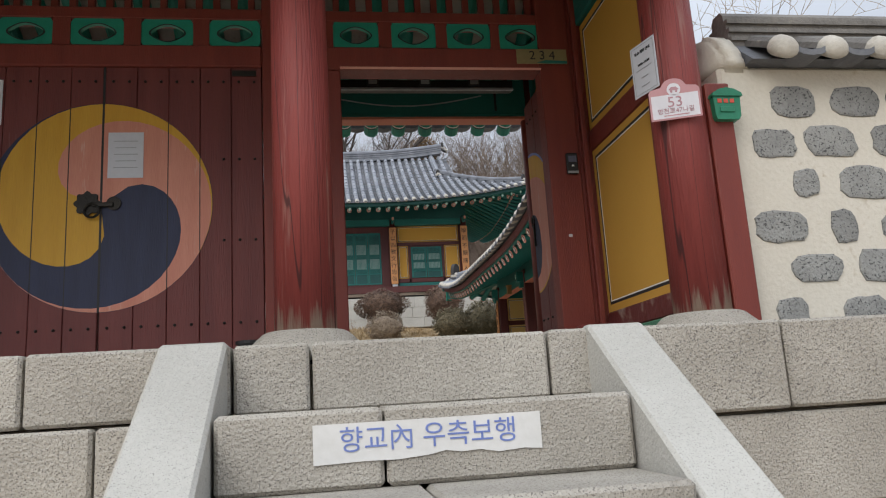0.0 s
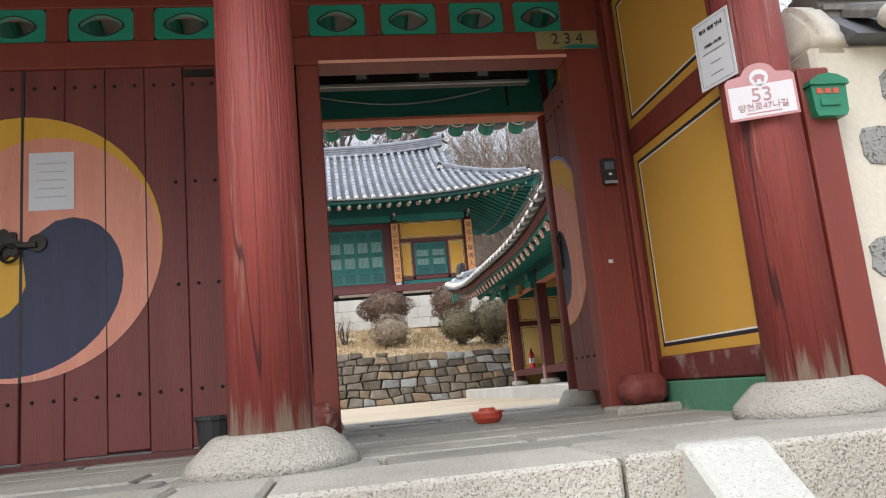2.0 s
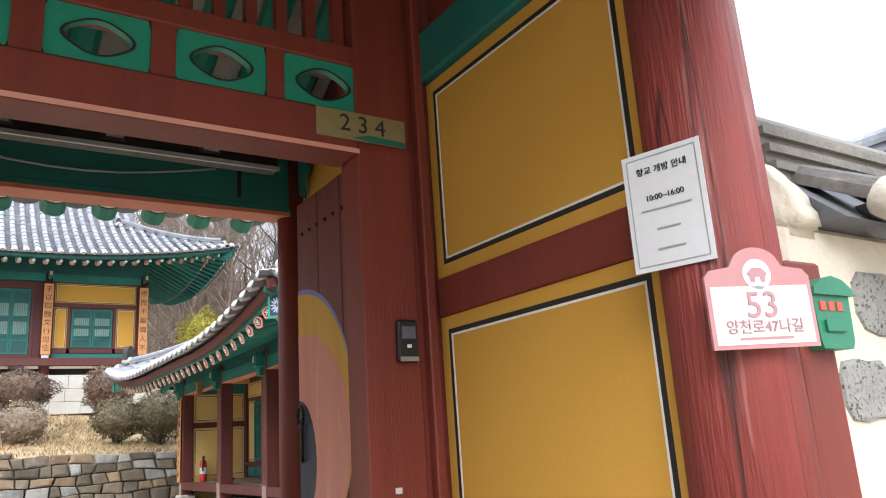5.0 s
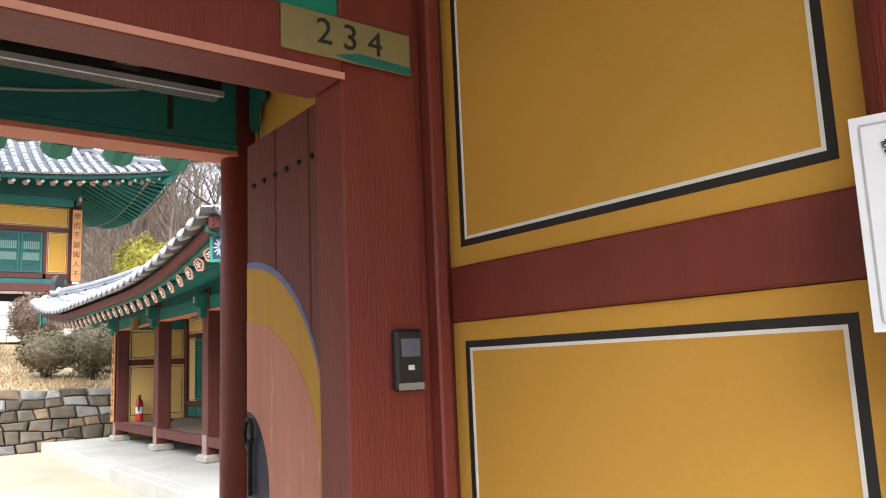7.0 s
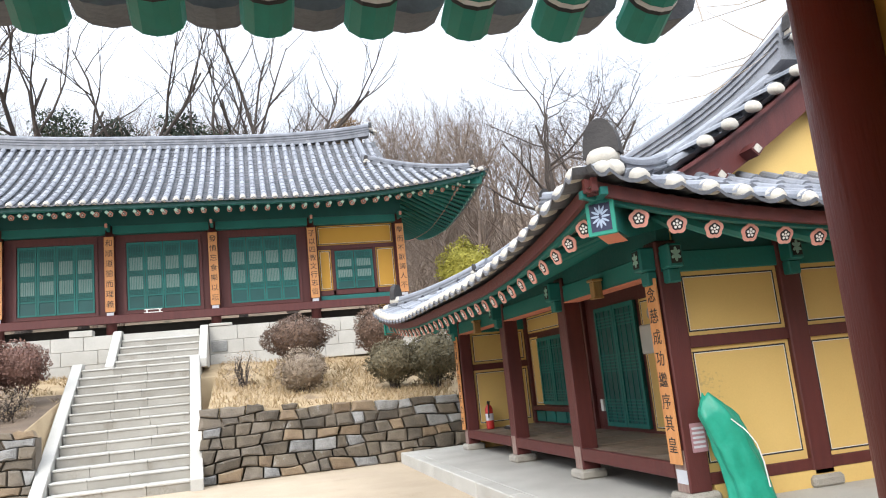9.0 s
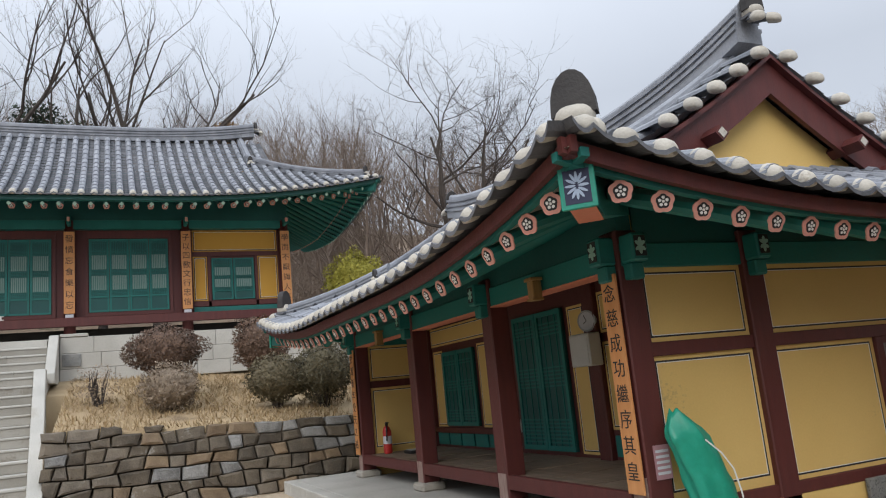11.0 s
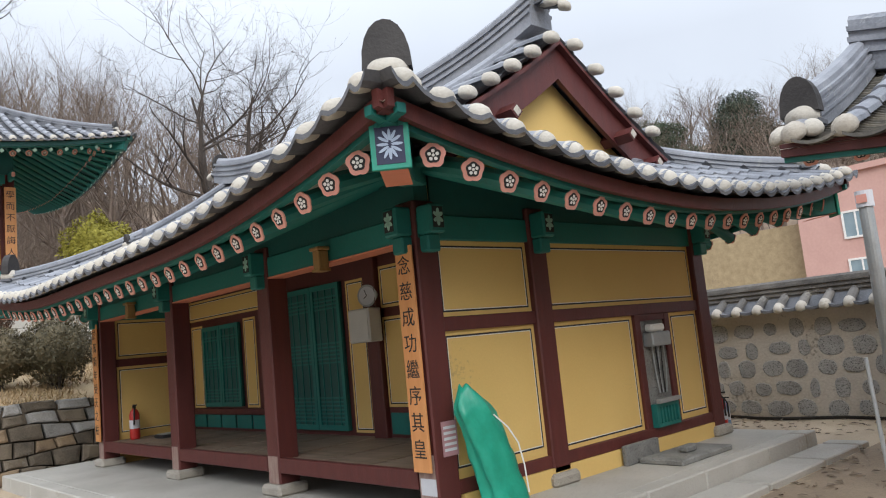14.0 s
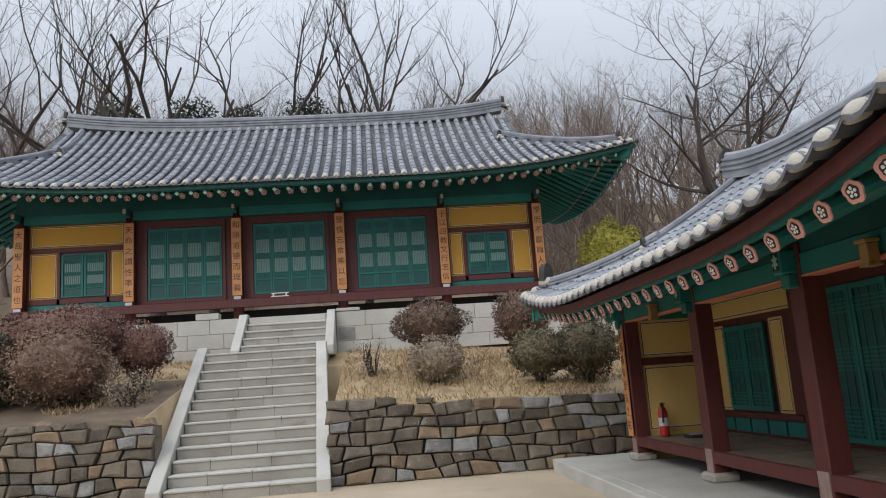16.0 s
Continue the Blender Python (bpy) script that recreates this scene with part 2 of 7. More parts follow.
def slab(bm, c, normal, up, outline, depth):
    """An outline pushed out along its normal into a thin solid."""
    f = disc(bm, c, normal, up, outline)
    r = bmesh.ops.extrude_face_region(bm, geom=[f])
    vs = [g for g in r["geom"] if isinstance(g, bmesh.types.BMVert)]
    bmesh.ops.translate(bm, verts=vs, vec=Vector(normal).normalized() * depth)
    return bm


def circle(r, n=32, a0=0.0, a1=2 * math.pi, cx=0.0, cy=0.0):
    return [(cx + r * math.cos(a0 + (a1 - a0) * k / n), cy + r * math.sin(a0 + (a1 - a0) * k / n)) for k in range(n)]


# ---- tiled roofs ----
def half_tile(length, r0, r1, thick=0.0, n=6):
    """A half-round cover tile along +x from the upper end, r0, to the lower, r1."""
    bm = bmesh.new()
    ends = []
    for x, r in ((0.0, r0), (length, r1)):
        ends.append([bm.verts.new((x, -r * math.cos(math.pi * k / n), r * math.sin(math.pi * k / n) * 0.95)) for k in range(n + 1)])
    for k in range(n):
        bm.faces.new((ends[0][k], ends[0][k + 1], ends[1][k + 1], ends[1][k]))
    bm.faces.new(ends[1])
    return bm


def end_plug(r):
    """The rounded lime plug that closes a cover tile at the eave."""
    bm = bmesh.new()
    rings = []
    n = 12
    for x, k, dz in ((-0.03, 1.05, 0.0), (0.02, 1.08, -0.006), (0.055, 0.98, -0.012), (0.08, 0.72, -0.016), (0.09, 0.35, -0.018)):
        rings.append([bm.verts.new((x, -r * k * math.cos(2 * math.pi * c / n), r * k * (math.sin(2 * math.pi * c / n) * (1.0 if c <= n // 2 else 0.62)) + dz)) for c in range(n)])
    for a, b in zip(rings, rings[1:]):
        for c in range(n):
            bm.faces.new((a[c], a[(c + 1) % n], b[(c + 1) % n], b[c]))
    bm.faces.new(rings[-1])
    return bm


def along(p, q, up=Vector((0, 0, 1))):
    """A pose at p whose x runs towards q and whose z is as near to up as can be."""
    x = (Vector(q) - Vector(p)).normalized()
    y = Vector(up).cross(x).normalized()
    z = x.cross(y)
    m = Matrix((x, y, z)).transposed().to_4x4()
    m.translation = p
    return m


RIDGE_SECTION = [(-0.15, -0.12), (-0.15, 0.0), (-0.17, 0.0), (-0.17, 0.035), (-0.13, 0.035), (-0.13, 0.08), (-0.155, 0.08), (-0.155, 0.115), (-0.115, 0.115), (-0.115, 0.16), (-0.14, 0.16), (-0.14, 0.195), (-0.09, 0.195),
                 (-0.085, 0.25), (-0.05, 0.29), (0.05, 0.29), (0.085, 0.25), (0.09, 0.195), (0.14, 0.195), (0.14, 0.16), (0.115, 0.16), (0.115, 0.115), (0.155, 0.115), (0.155, 0.08), (0.13, 0.08), (0.13, 0.035), (0.17, 0.035), (0.17, 0.0), (0.15, 0.0), (0.15, -0.12)]


def ridge(pts, parent, scale=1.0, name="ridge", material=None):
    return part(name, sweep(bmesh.new(), pts, [(a * scale, b * scale) for a, b in RIDGE_SECTION]), [material or TILE], parent, "stacked grey ridge tiles")


def end_head(p, away, parent, scale=1.0):
    """The domed end tile with its lime collar that closes a ridge."""
    a = Vector(away)
    a.z = 0
    a.normalize()
    s = Vector((0, 0, 1)).cross(a)
    p = Vector(p)

    def shell(z0, z1, w0, w1, d, top):
        bm = bmesh.new()
        rows = []
        n = 10
        for k in range(n + 1):
            u = k / n
            if top:
                ang = math.pi * u
                y, z = -w0 * math.cos(ang), z0 + (z1 - z0) * math.sin(ang) ** 0.8
            else:
                y, z = -w0 + 2 * w0 * u, z1
            rows.append((y, z))
        outline = rows if top else [(-w0, z0), (-w1, z1), (w1, z1), (w0, z0)]
        ring = [[bm.verts.new(p + a * dx + s * y * scale + Vector((0, 0, z * scale))) for y, z in outline] for dx in (-d * 0.5 * scale, d * 0.5 * scale)]
        m = len(outline)
        for k in range(m):
            bm.faces.new((ring[0][k], ring[0][(k + 1) % m], ring[1][(k + 1) % m], ring[1][k]))
        bm.faces.new(ring[0])
        bm.faces.new(ring[1])
        return bm
    dome = part("end_tile", shell(0.19, 0.57, 0.185, 0.1, 0.13, True), DOME, parent, "dark domed ridge end tile")
    bm = bmesh.new()
    bmesh.ops.create_icosphere(bm, subdivisions=3, radius=1, matrix=Matrix.Translation(p + Vector((0, 0, 0.16 * scale))) @ Matrix.Diagonal((0.165 * scale, 0.165 * scale, 0.12 * scale, 1)))
    for v in bm.verts:
        v.co += Vector(noise.noise_vector(v.co * 7)) * 0.018 * scale
    part("lime_collar", bm, LIME, parent, "rounded whitewashed plaster lump", True)
    part("tile_band", shell(0.055, 0.10, 0.19, 0.19, 0.20, False), TILE_LOW, parent, "dark tile band")
    for sd in (-1, 1):
        d = (a + s * sd * 0.75).normalized()
        q0, q1 = p - a * 0.10 * scale + Vector((0, 0, 0.06 * scale)), p + d * 0.24 * scale + Vector((0, 0, -0.01 * scale))
        piece("foot_tile", mesh_of(half_tile((q1 - q0).length, 0.095 * scale, 0.10 * scale), "foot_tile", TILE), along(q0, q1), parent)
        piece("end_plug", mesh_of(end_plug(0.096 * scale), "end_plug", LIME, True), along(q1, q1 + (q1 - q0)), parent)
    return dome


DOME = mat("black_brown_tile", (0.018, 0.016, 0.016), (0.05, 0.045, 0.043), 5, 0.7, 0.2, 40)


class Roof:
    """A hip-and-gable roof: an eave rectangle with its ridge along x or y."""

    def __init__(self, axis, lo, hi, ze, zr, g, lift, oh, reach, hollow=0.28):
        self.hollow = hollow
        self.axis, self.lo, self.hi, self.ze, self.zr, self.g, self.lift, self.oh, self.reach = axis, lo, hi, ze, zr, g, lift, oh, reach
        i = 0 if axis == "x" else 1
        self.L, self.W = hi[i] - lo[i], hi[1 - i] - lo[1 - i]

    def height(self, u, v, hip):
        du, dv = min(u, self.L - u), min(v, self.W - v)
        d, dc = (du, dv) if hip else (dv, du)
        s = max(0.0, d / (self.W / 2))
        near = max(0.0, 1 - max(0.0, dc) / self.reach)
        return self.ze + (self.zr - self.ze) * ((1 - self.hollow) * s + self.hollow * s * s) + self.lift * near ** 2.2 * max(0.0, 1 - 0.75 * s)

    def p(self, u, v, hip, dz=0.0):
        z = self.height(u, v, hip) + dz
        return Vector((self.lo[0] + u, self.lo[1] + v, z)) if self.axis == "x" else Vector((self.lo[0] + v, self.lo[1] + u, z))

    def at(self, side, a, d, dz=0.0):
        """The point a along the eave of a side (0, 1 main; 2, 3 hip), d in from it."""
        u, v = {0: (a, d), 1: (a, self.W - d), 2: (d, a), 3: (self.L - d, a)}[side]
        return self.p(u, v, side > 1, dz)

    def length(self, side):
        return self.L if side < 2 else self.W

    def reach_in(self, side, a):
        n = self.length(side)
        edge = min(a, n - a)
        if side < 2:
            return self.W / 2 if edge > self.g - 0.3 else edge
        return min(edge, self.g)


def tile_roof(r, roof, spacing, radius, seg, sides=(0, 1, 2, 3), single=None, plugs=True, rafters=None, double=False, board=None):
    """Covers a Roof with tiles, ridges, eave boards and rafters, all under one roof part. single(point): tiles that are objects of their own."""
    tile_me = mesh_of(half_tile(seg * 1.05, radius * 0.93, radius), "roof_tile", TILE, recalc=True)
    plug_me = mesh_of(end_plug(radius * 0.94), "end_plug", LIME, True)
    for side in sides:
        n = max(1, round(r.length(side) / spacing))
        step = r.length(side) / n
        cover, trough = bmesh.new(), bmesh.new()
        for i in range(n):
            a = (i + 0.5) * step
            top = r.reach_in(side, a)
            if top < 0.1:
                continue
            k = max(1, round(top / seg))
            for j in range(k):
                d0, d1 = top * j / k, top * (j + 1) / k
                lower, upper = r.at(side, a, d0, 0.055), r.at(side, a, d1, 0.035)
                m = along(upper, lower)
                if single and single(lower) and (lower - upper).length > 0.8 * seg:
                    piece("roof_tile", tile_me, m, roof)
                else:
                    q = half_tile((lower - upper).length * 1.04, radius * 0.93, radius, n=5)
                    q.transform(m)
                    t = bpy.data.meshes.new("t")
                    q.to_mesh(t)
                    q.free()
                    cover.from_mesh(t)
                    bpy.data.meshes.remove(t)
                if j == 0 and plugs:
                    piece("end_plug", plug_me, along(lower, lower + (lower - upper)), roof)
        for i in range(n + 1):
            a0, a1 = max(0.001, (i - 0.5) * step), min(r.length(side) - 0.001, (i + 0.5) * step)
            top = max(r.reach_in(side, a0), r.reach_in(side, a1))
            k = max(1, round(top / (seg * 0.6)))
            for j in range(k):
                rows = []
                for d, lift in ((top * j / k - (0.10 if j == 0 else 0.03), 0.022), (top * (j + 1) / k, 0.0)):
                    rows.append([trough.verts.new(r.at(side, a0 + (a1 - a0) * c / 4, d, lift + 0.02 - 0.055 * (1 - (c / 2 - 1) ** 2))) for c in range(5)])
                for c in range(4):
                    trough.faces.new((rows[0][c], rows[0][c + 1], rows[1][c + 1], rows[1][c]))
                if j == 0:
                    under = [trough.verts.new(v.co - Vector((0, 0, 0.03))) for v in rows[0]]
                    for c in range(4):
                        trough.faces.new((rows[0][c], under[c], under[c + 1], rows[0][c + 1]))
        part("cover_tiles", cover, TILE, roof, "rows of half-round grey tiles", kind="stuff")
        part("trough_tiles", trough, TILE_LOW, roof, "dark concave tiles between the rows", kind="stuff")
        # eave board under the tiles
        pts = [r.at(side, r.length(side) * k / 40, 0.06, -0.10) for k in range(41)]
        part("eave_board", sweep(bmesh.new(), pts, [(-0.025, -0.05), (-0.025, 0.05), (0.025, 0.05), (0.025, -0.05)]), board or RED_DARK, roof, "painted eave board")
        pts = [r.at(side, r.length(side) * k / 40, 0.13, -0.165) for k in range(41)]
        part("eave_strip", sweep(bmesh.new(), pts, [(-0.03, -0.03), (-0.03, 0.025), (0.03, 0.025), (0.03, -0.03)]), GREEN, roof, "green strip below the eave board")
        bm = bmesh.new()
        na, nd = 40, 6
        grid = []
        for ia in range(na + 1):
            a = r.length(side) * ia / na
            lim = min(r.oh + 0.4, min(a, r.length(side) - a) + 0.02)
            grid.append([bm.verts.new(r.at(side, a, 0.05 + (lim - 0.05) * k / nd if lim > 0.05 else lim, -0.11)) for k in range(nd + 1)])
        for ia in range(na):
            for k in range(nd):
                bm.faces.new((grid[ia][k], grid[ia + 1][k], grid[ia + 1][k + 1], grid[ia][k + 1]))
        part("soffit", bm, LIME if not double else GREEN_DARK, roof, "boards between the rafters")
    if rafters:
        rafters(r, roof, sides)


def flower(r):
    """Outline of a six-petal flower."""
    out = []
    for k in range(36):
        a = 2 * math.pi * k / 36
        out.append((r * (0.84 + 0.16 * abs(math.cos(2.5 * a))) * math.sin(a), r * (0.84 + 0.16 * abs(math.cos(2.5 * a))) * math.cos(a)))
    return out


def flower_mesh(r):
    """A painted rafter end: pink petals, dark ring, white heart; it faces +x."""
    bm = bmesh.new()
    X, Z = (1, 0, 0), (0, 0, 1)
    slab(bm, (0, 0, 0), X, Z, flower(r), 0.012)
    for f in bm.faces:
        f.material_index = 0
    k = len(bm.faces)
    slab(bm, (0.012, 0, 0), X, Z, [(a * 0.62, b * 0.62) for a, b in flower(r)], 0.004)
    for f in list(bm.faces)[k:]:
        f.material_index = 1
    for j in range(5):
        a = 2 * math.pi * j / 5
        k = len(bm.faces)
        slab(bm, (0.016, 0.32 * r * math.sin(a), 0.32 * r * math.cos(a)), X, Z, circle(0.14 * r, 8), 0.003)
        for f in list(bm.faces)[k:]:
            f.material_index = 2
    k = len(bm.faces)
    slab(bm, (0.016, 0, 0), X, Z, circle(0.12 * r, 8), 0.004)
    for f in list(bm.faces)[k:]:
        f.material_index = 2
    me = mesh_of(bm, "rafter_end", [PINK, BLACK, WHITE])
    return me


def make_rafters(spacing, radius, inset, drop, second=None, end_material=None):
    def build(r, roof, sides):
        fl = flower_mesh(radius * 1.18)
        for side in sides:
            n = round(r.length(side) / spacing)
            step = r.length(side) / n
            for i in range(n):
                a = (i + 0.5) * step
                L = r.length(side)
                edge = min(a, L - a)
                if edge < 0.22:
                    continue
                ai = min(max(a, r.oh), L - r.oh)
                ao = a
                out = r.at(side, ao, inset, -drop)
                inn = r.at(side, ai, r.oh + 0.15, -drop - 0.02)
                part("rafter", tube(bmesh.new(), [out, inn], [radius, radius * 1.05], 10), GREEN, roof, smooth=False)
                piece("rafter_end", fl, along(out, out + (out - inn)), roof)
                if second:
                    o2 = r.at(side, ao, second[0], -second[1])
                    i2 = r.at(side, a + (ai - a) * 0.45, inset + 0.35, -second[1])
                    part("flying_rafter", tube(bmesh.new(), [o2, i2], [second[2], second[2]], 4), GREEN, roof)
                    d = (o2 - i2).normalized()
                    part("flying_rafter_end", tube(bmesh.new(), [o2 + d * 0.002, o2 + d * 0.016], [second[2] * 1.05] * 2, 4), PALE_GREEN, roof)
    return build


PALE_GREEN = mat("pale_green_paint", (0.30, 0.50, 0.42), (0.40, 0.60, 0.52), 3, 0.6, 0.08)


def hip_ridges(r, roof, scale, corners, heads=True, head=1.05, tip=0.8, short=0.0, sweep_up=0.40):
    """Main ridge, descending ridges and hip ridges."""
    c = r.W / 2
    zt = 0.05
    pts = []
    for k in range(25):
        u = r.g - 0.35 + short + (r.L - 2 * r.g + 0.7 - 2 * short) * k / 24
        w = abs(k / 12 - 1)
        pts.append(r.p(u, c, False, 0.02 + sweep_up * scale * w ** 3.2))
    ridge(pts, roof, scale * 1.05)
    if heads:
        for p, q in ((pts[0], pts[1]), (pts[-1], pts[-2])):
            end_head(p + Vector((0, 0, 0.02)) + (p - q).normalized() * 0.09, p - q, roof, scale * head)
    for eu, ev in corners:
        def uv(u, v):
            return (u if eu == 0 else r.L - u), (v if ev == 0 else r.W - v)
        down = []
        for k in range(9):
            v = c - (c - r.g * 0.98) * k / 8
            down.append(r.p(*uv(r.g + 0.12, v), False, zt))
        hip = []
        for k in range(11):
            d = (r.g - 0.14) * (1 - k / 10) + 0.34
            hip.append(r.p(*uv(d, d), False, zt))
        ridge(down, roof, scale * 0.6, "descending_ridge")
        ridge(hip, roof, scale * 0.66, "hip_ridge")
        if heads:
            end_head(down[-1] + Vector((0, 0, 0.0)), down[-1] - down[-2], roof, scale * 0.4)
            end_head(hip[-1] + Vector((0, 0, 0.0)), hip[-1] - hip[-2], roof, scale * tip)


def gable(r, roof, end, material, inset=0.0):
    """The plastered triangle under the ridge with its barge boards."""
    u = r.g - 0.10 if end == 0 else r.L - r.g + 0.10
    sgn = -1 if end == 0 else 1
    base = r.g * 0.95
    c = r.W / 2
    tri = []
    n = 8
    for k in range(n + 1):
        v = base + (c - base) * k / n
        tri.append((v, r.height(u, v, False) - 0.30))
    right = [(r.W - v, z) for v, z in reversed(tri[:-1])]
    z0 = r.height(r.g, base, False) - 0.75

    def pt(v, z, du):
        return Vector((r.lo[0] + u + du, r.lo[1] + v, z)) if r.axis == "x" else Vector((r.lo[0] + v, r.lo[1] + u + du, z))
    bm = bmesh.new()
    rings = [[bm.verts.new(pt(v, z, du)) for v, z in [(base, z0)] + tri + right + [(r.W - base, z0)]] for du in (0.0, 0.08 * -sgn)]
    m = len(rings[0])
    for k in range(m):
        bm.faces.new((rings[0][k], rings[0][(k + 1) % m], rings[1][(k + 1) % m], rings[1][k]))
    bm.faces.new(rings[0])
    bm.faces.new(rings[1])
    part("gable_panel", bm, material, roof, "yellow plastered gable")
    for half in (tri, [(r.W - v, z) for v, z in tri]):
        bm = bmesh.new()
        rows = [[bm.verts.new(pt(v, z + dz, du)) for v, z in half] for du, dz in ((0.12 * sgn, 0.27), (0.12 * sgn, -0.10), (0.17 * sgn, -0.10), (0.17 * sgn, 0.27))]
        for a in range(4):
            for k in range(len(half) - 1):
                bm.faces.new((rows[a][k], rows[a][k + 1], rows[(a + 1) % 4][k + 1], rows[(a + 1) % 4][k]))
        part("barge_board", bm, RED_DARK, roof, "dark red barge board")
        bm = bmesh.new()
        rows = [[bm.verts.new(pt(v, z + dz, du)) for v, z in half] for du, dz in ((0.0, 0.23), (0.0, 0.27), (0.24 * sgn, 0.27), (0.24 * sgn, 0.23))]
        for a in range(4):
            for k in range(len(half) - 1):
                bm.faces.new((rows[a][k], rows[a][k + 1], rows[(a + 1) % 4][k + 1], rows[(a + 1) % 4][k]))
        part("verge_board", bm, RED_DARK, roof)
        for f in (0.30, 0.62):
            v, z = half[int(f * (len(half) - 1))]
            c = pt(v, z - 0.02, 0.0)
            e = pt(v, z - 0.02, 0.36 * sgn)
            part("purlin_end", tube(bmesh.new(), [c, e], 0.075, 4), RED_DARK, roof, "dark red purlin end")
            part("purlin_face", tube(bmesh.new(), [pt(v, z - 0.02, 0.362 * sgn), pt(v, z - 0.02, 0.368 * sgn)], 0.05, 4), LIME, roof, "whitened purlin face")


def verge_tiles(r, roof, end, spacing, radius, reach=0.42):
    """Short tiles laid across the verge above the barge boards, with lime ends."""
    tile_me = mesh_of(half_tile(reach, radius * 0.95, radius), "verge_tile", TILE)
    plug_me = mesh_of(end_plug(radius), "end_plug", LIME, True)
    sgn = -1 if end == 0 else 1
    u_in = r.g + 0.05 if end == 0 else r.L - r.g - 0.05
    c = r.W / 2
    n = int((c - r.g * 0.95) / spacing)
    for half in (0, 1):
        for k in range(n):
            v = c - (k + 0.6) * spacing
            v = v if half == 0 else r.W - v
            inner = r.p(u_in, v, False, 0.10)
            outer = r.p(u_in + sgn * reach, v, False, 0.05)
            piece("verge_tile", tile_me, along(inner, outer), roof)
            piece("end_plug", plug_me, along(outer, outer + (outer - inner)), roof)


# ---- ground, terraces and steps ----
YARD, FLOOR = 1.66, 1.74


def ground_height(x, y):
    """Low street before the platform, level yard, bank above the retaining wall, wooded hill beyond."""
    if y < 2.9:
        return 0.0
    if y < 20.1 or (-3.35 < x < -0.3 and y < 24.0):
        z = YARD
    elif y < 26.2:
        z = 2.93 - 0.04 * max(0.0, x) + (y - 20.1) / 6.1 * 1.2
    else:
        z = 4.1 + max(0.0, (y - 36)) * 0.43 + max(0.0, abs(x + 2) - 11) * 0.12
    if x > 11.6:
        fade = min(1.0, max(0.0, (x - 18) / 26))
        z = max(z * (1 - fade) if y > 26 else 0.0, YARD + (x - 11.6) * 0.05 + max(0.0, math.hypot(x - 8, y - 10) - 39) * 0.40)
    return min(z, 25.0 + 2.0 * math.sin(x * 0.05) + 1.5 * math.sin(x * 0.13 + y * 0.05)) if y > 26 or x > 11.6 else z


def stretch_grid(lo, hi, fine_lo, fine_hi, step, grow=1.35):
    out = list(np.arange(fine_lo, fine_hi + step * 0.5, step))
    d, v = step, fine_hi
    while v < hi:
        d *= grow
        v += d
        out.append(v)
    d, v = step, fine_lo
    while v > lo:
        d *= grow
        v -= d
        out.insert(0, v)
    return out


def build_ground():
    bm = bmesh.new()
    xs = stretch_grid(-900, 900, -16, 18, 0.7)
    ys = sorted(stretch_grid(-900, 900, -4, 46, 0.6) + [2.88, 2.92, 20.08, 20.12, 23.98, 24.02])
    xs = sorted(xs + [-3.37, -3.33, -0.32, -0.28])
    grid = [[bm.verts.new((x, y, ground_height(x, y) + (0.06 * noise.noise((x * 0.4, y * 0.4, 0)) if y > 21.5 else 0.0))) for y in ys] for x in xs]
    for i in range(len(xs) - 1):
        for j in range(len(ys) - 1):
            f = bm.faces.new((grid[i][j], grid[i + 1][j], grid[i + 1][j + 1], grid[i][j + 1]))
            yc, xc = (ys[j] + ys[j + 1]) / 2, (xs[i] + xs[i + 1]) / 2
            f.material_index = 0 if yc < 20.1 and xc < 11.6 else ((3 if xc < -3.4 and yc < 23.6 else 1) if yc < 27 and abs(xc) < 16 else 2)
    ob = part("ground", bm, [SAND, DRYGRASS, FOREST, BANK_SOIL], None, smooth=True)
    tagged(ob, "sandy yard, dry grass bank and wooded hillside", "ground", kind="structure")


build_ground()

# gate platform of dressed granite
PLAT_Y = 2.8
platform = thing("platform", "granite-faced gate platform with slab paving", "platform", (0, PLAT_Y, 0), kind="structure")
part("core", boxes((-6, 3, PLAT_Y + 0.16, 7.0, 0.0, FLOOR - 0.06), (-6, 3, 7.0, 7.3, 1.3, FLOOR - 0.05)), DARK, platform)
for x0, x1 in ((-9, -6), (3, 14)):
    part("platform_side", one_box(x0, x1, PLAT_Y + 0.16, 7.3, 0.0, FLOOR - 0.03), GRANITE, platform)
rnd = random.Random(4)


def course(name, parent, x0, x1, y0, y1, z0, z1, lengths, bev=0.012):
    x, k = x0, 0
    while x < x1 - 0.05:
        w = min(lengths[k % len(lengths)], x1 - x)
        if x1 - x - w < 0.2:
            w = x1 - x
        dy = rnd.uniform(-0.008, 0.008)
        part(name, one_box(x + 0.006, x + w - 0.006, y0 + dy, y1, z0 + 0.004, z1 - rnd.uniform(0, 0.006), bev=bev), GRANITE, parent)
        x += w
        k += 1


course("facing_stone", platform, -9, -1.05, PLAT_Y, PLAT_Y + 0.5, 1.48, FLOOR, (1.5, 1.2, 1.35))
course("facing_stone", platform, -1.05, -0.07, PLAT_Y, PLAT_Y + 0.5, 1.48, FLOOR, (0.70, 0.28))
course("facing_stone", platform, -0.07, 1.05, PLAT_Y, PLAT_Y + 0.5, 1.48, FLOOR, (0.90, 0.22))
course("facing_stone", platform, 1.05, 14, PLAT_Y, PLAT_Y + 0.5, 1.38, FLOOR, (0.76, 1.3, 1.1, 1.4))
course("facing_stone", platform, -9, -0.45, PLAT_Y - 0.05, PLAT_Y + 0.5, 1.14, 1.475, (1.4, 1.6, 1.1))
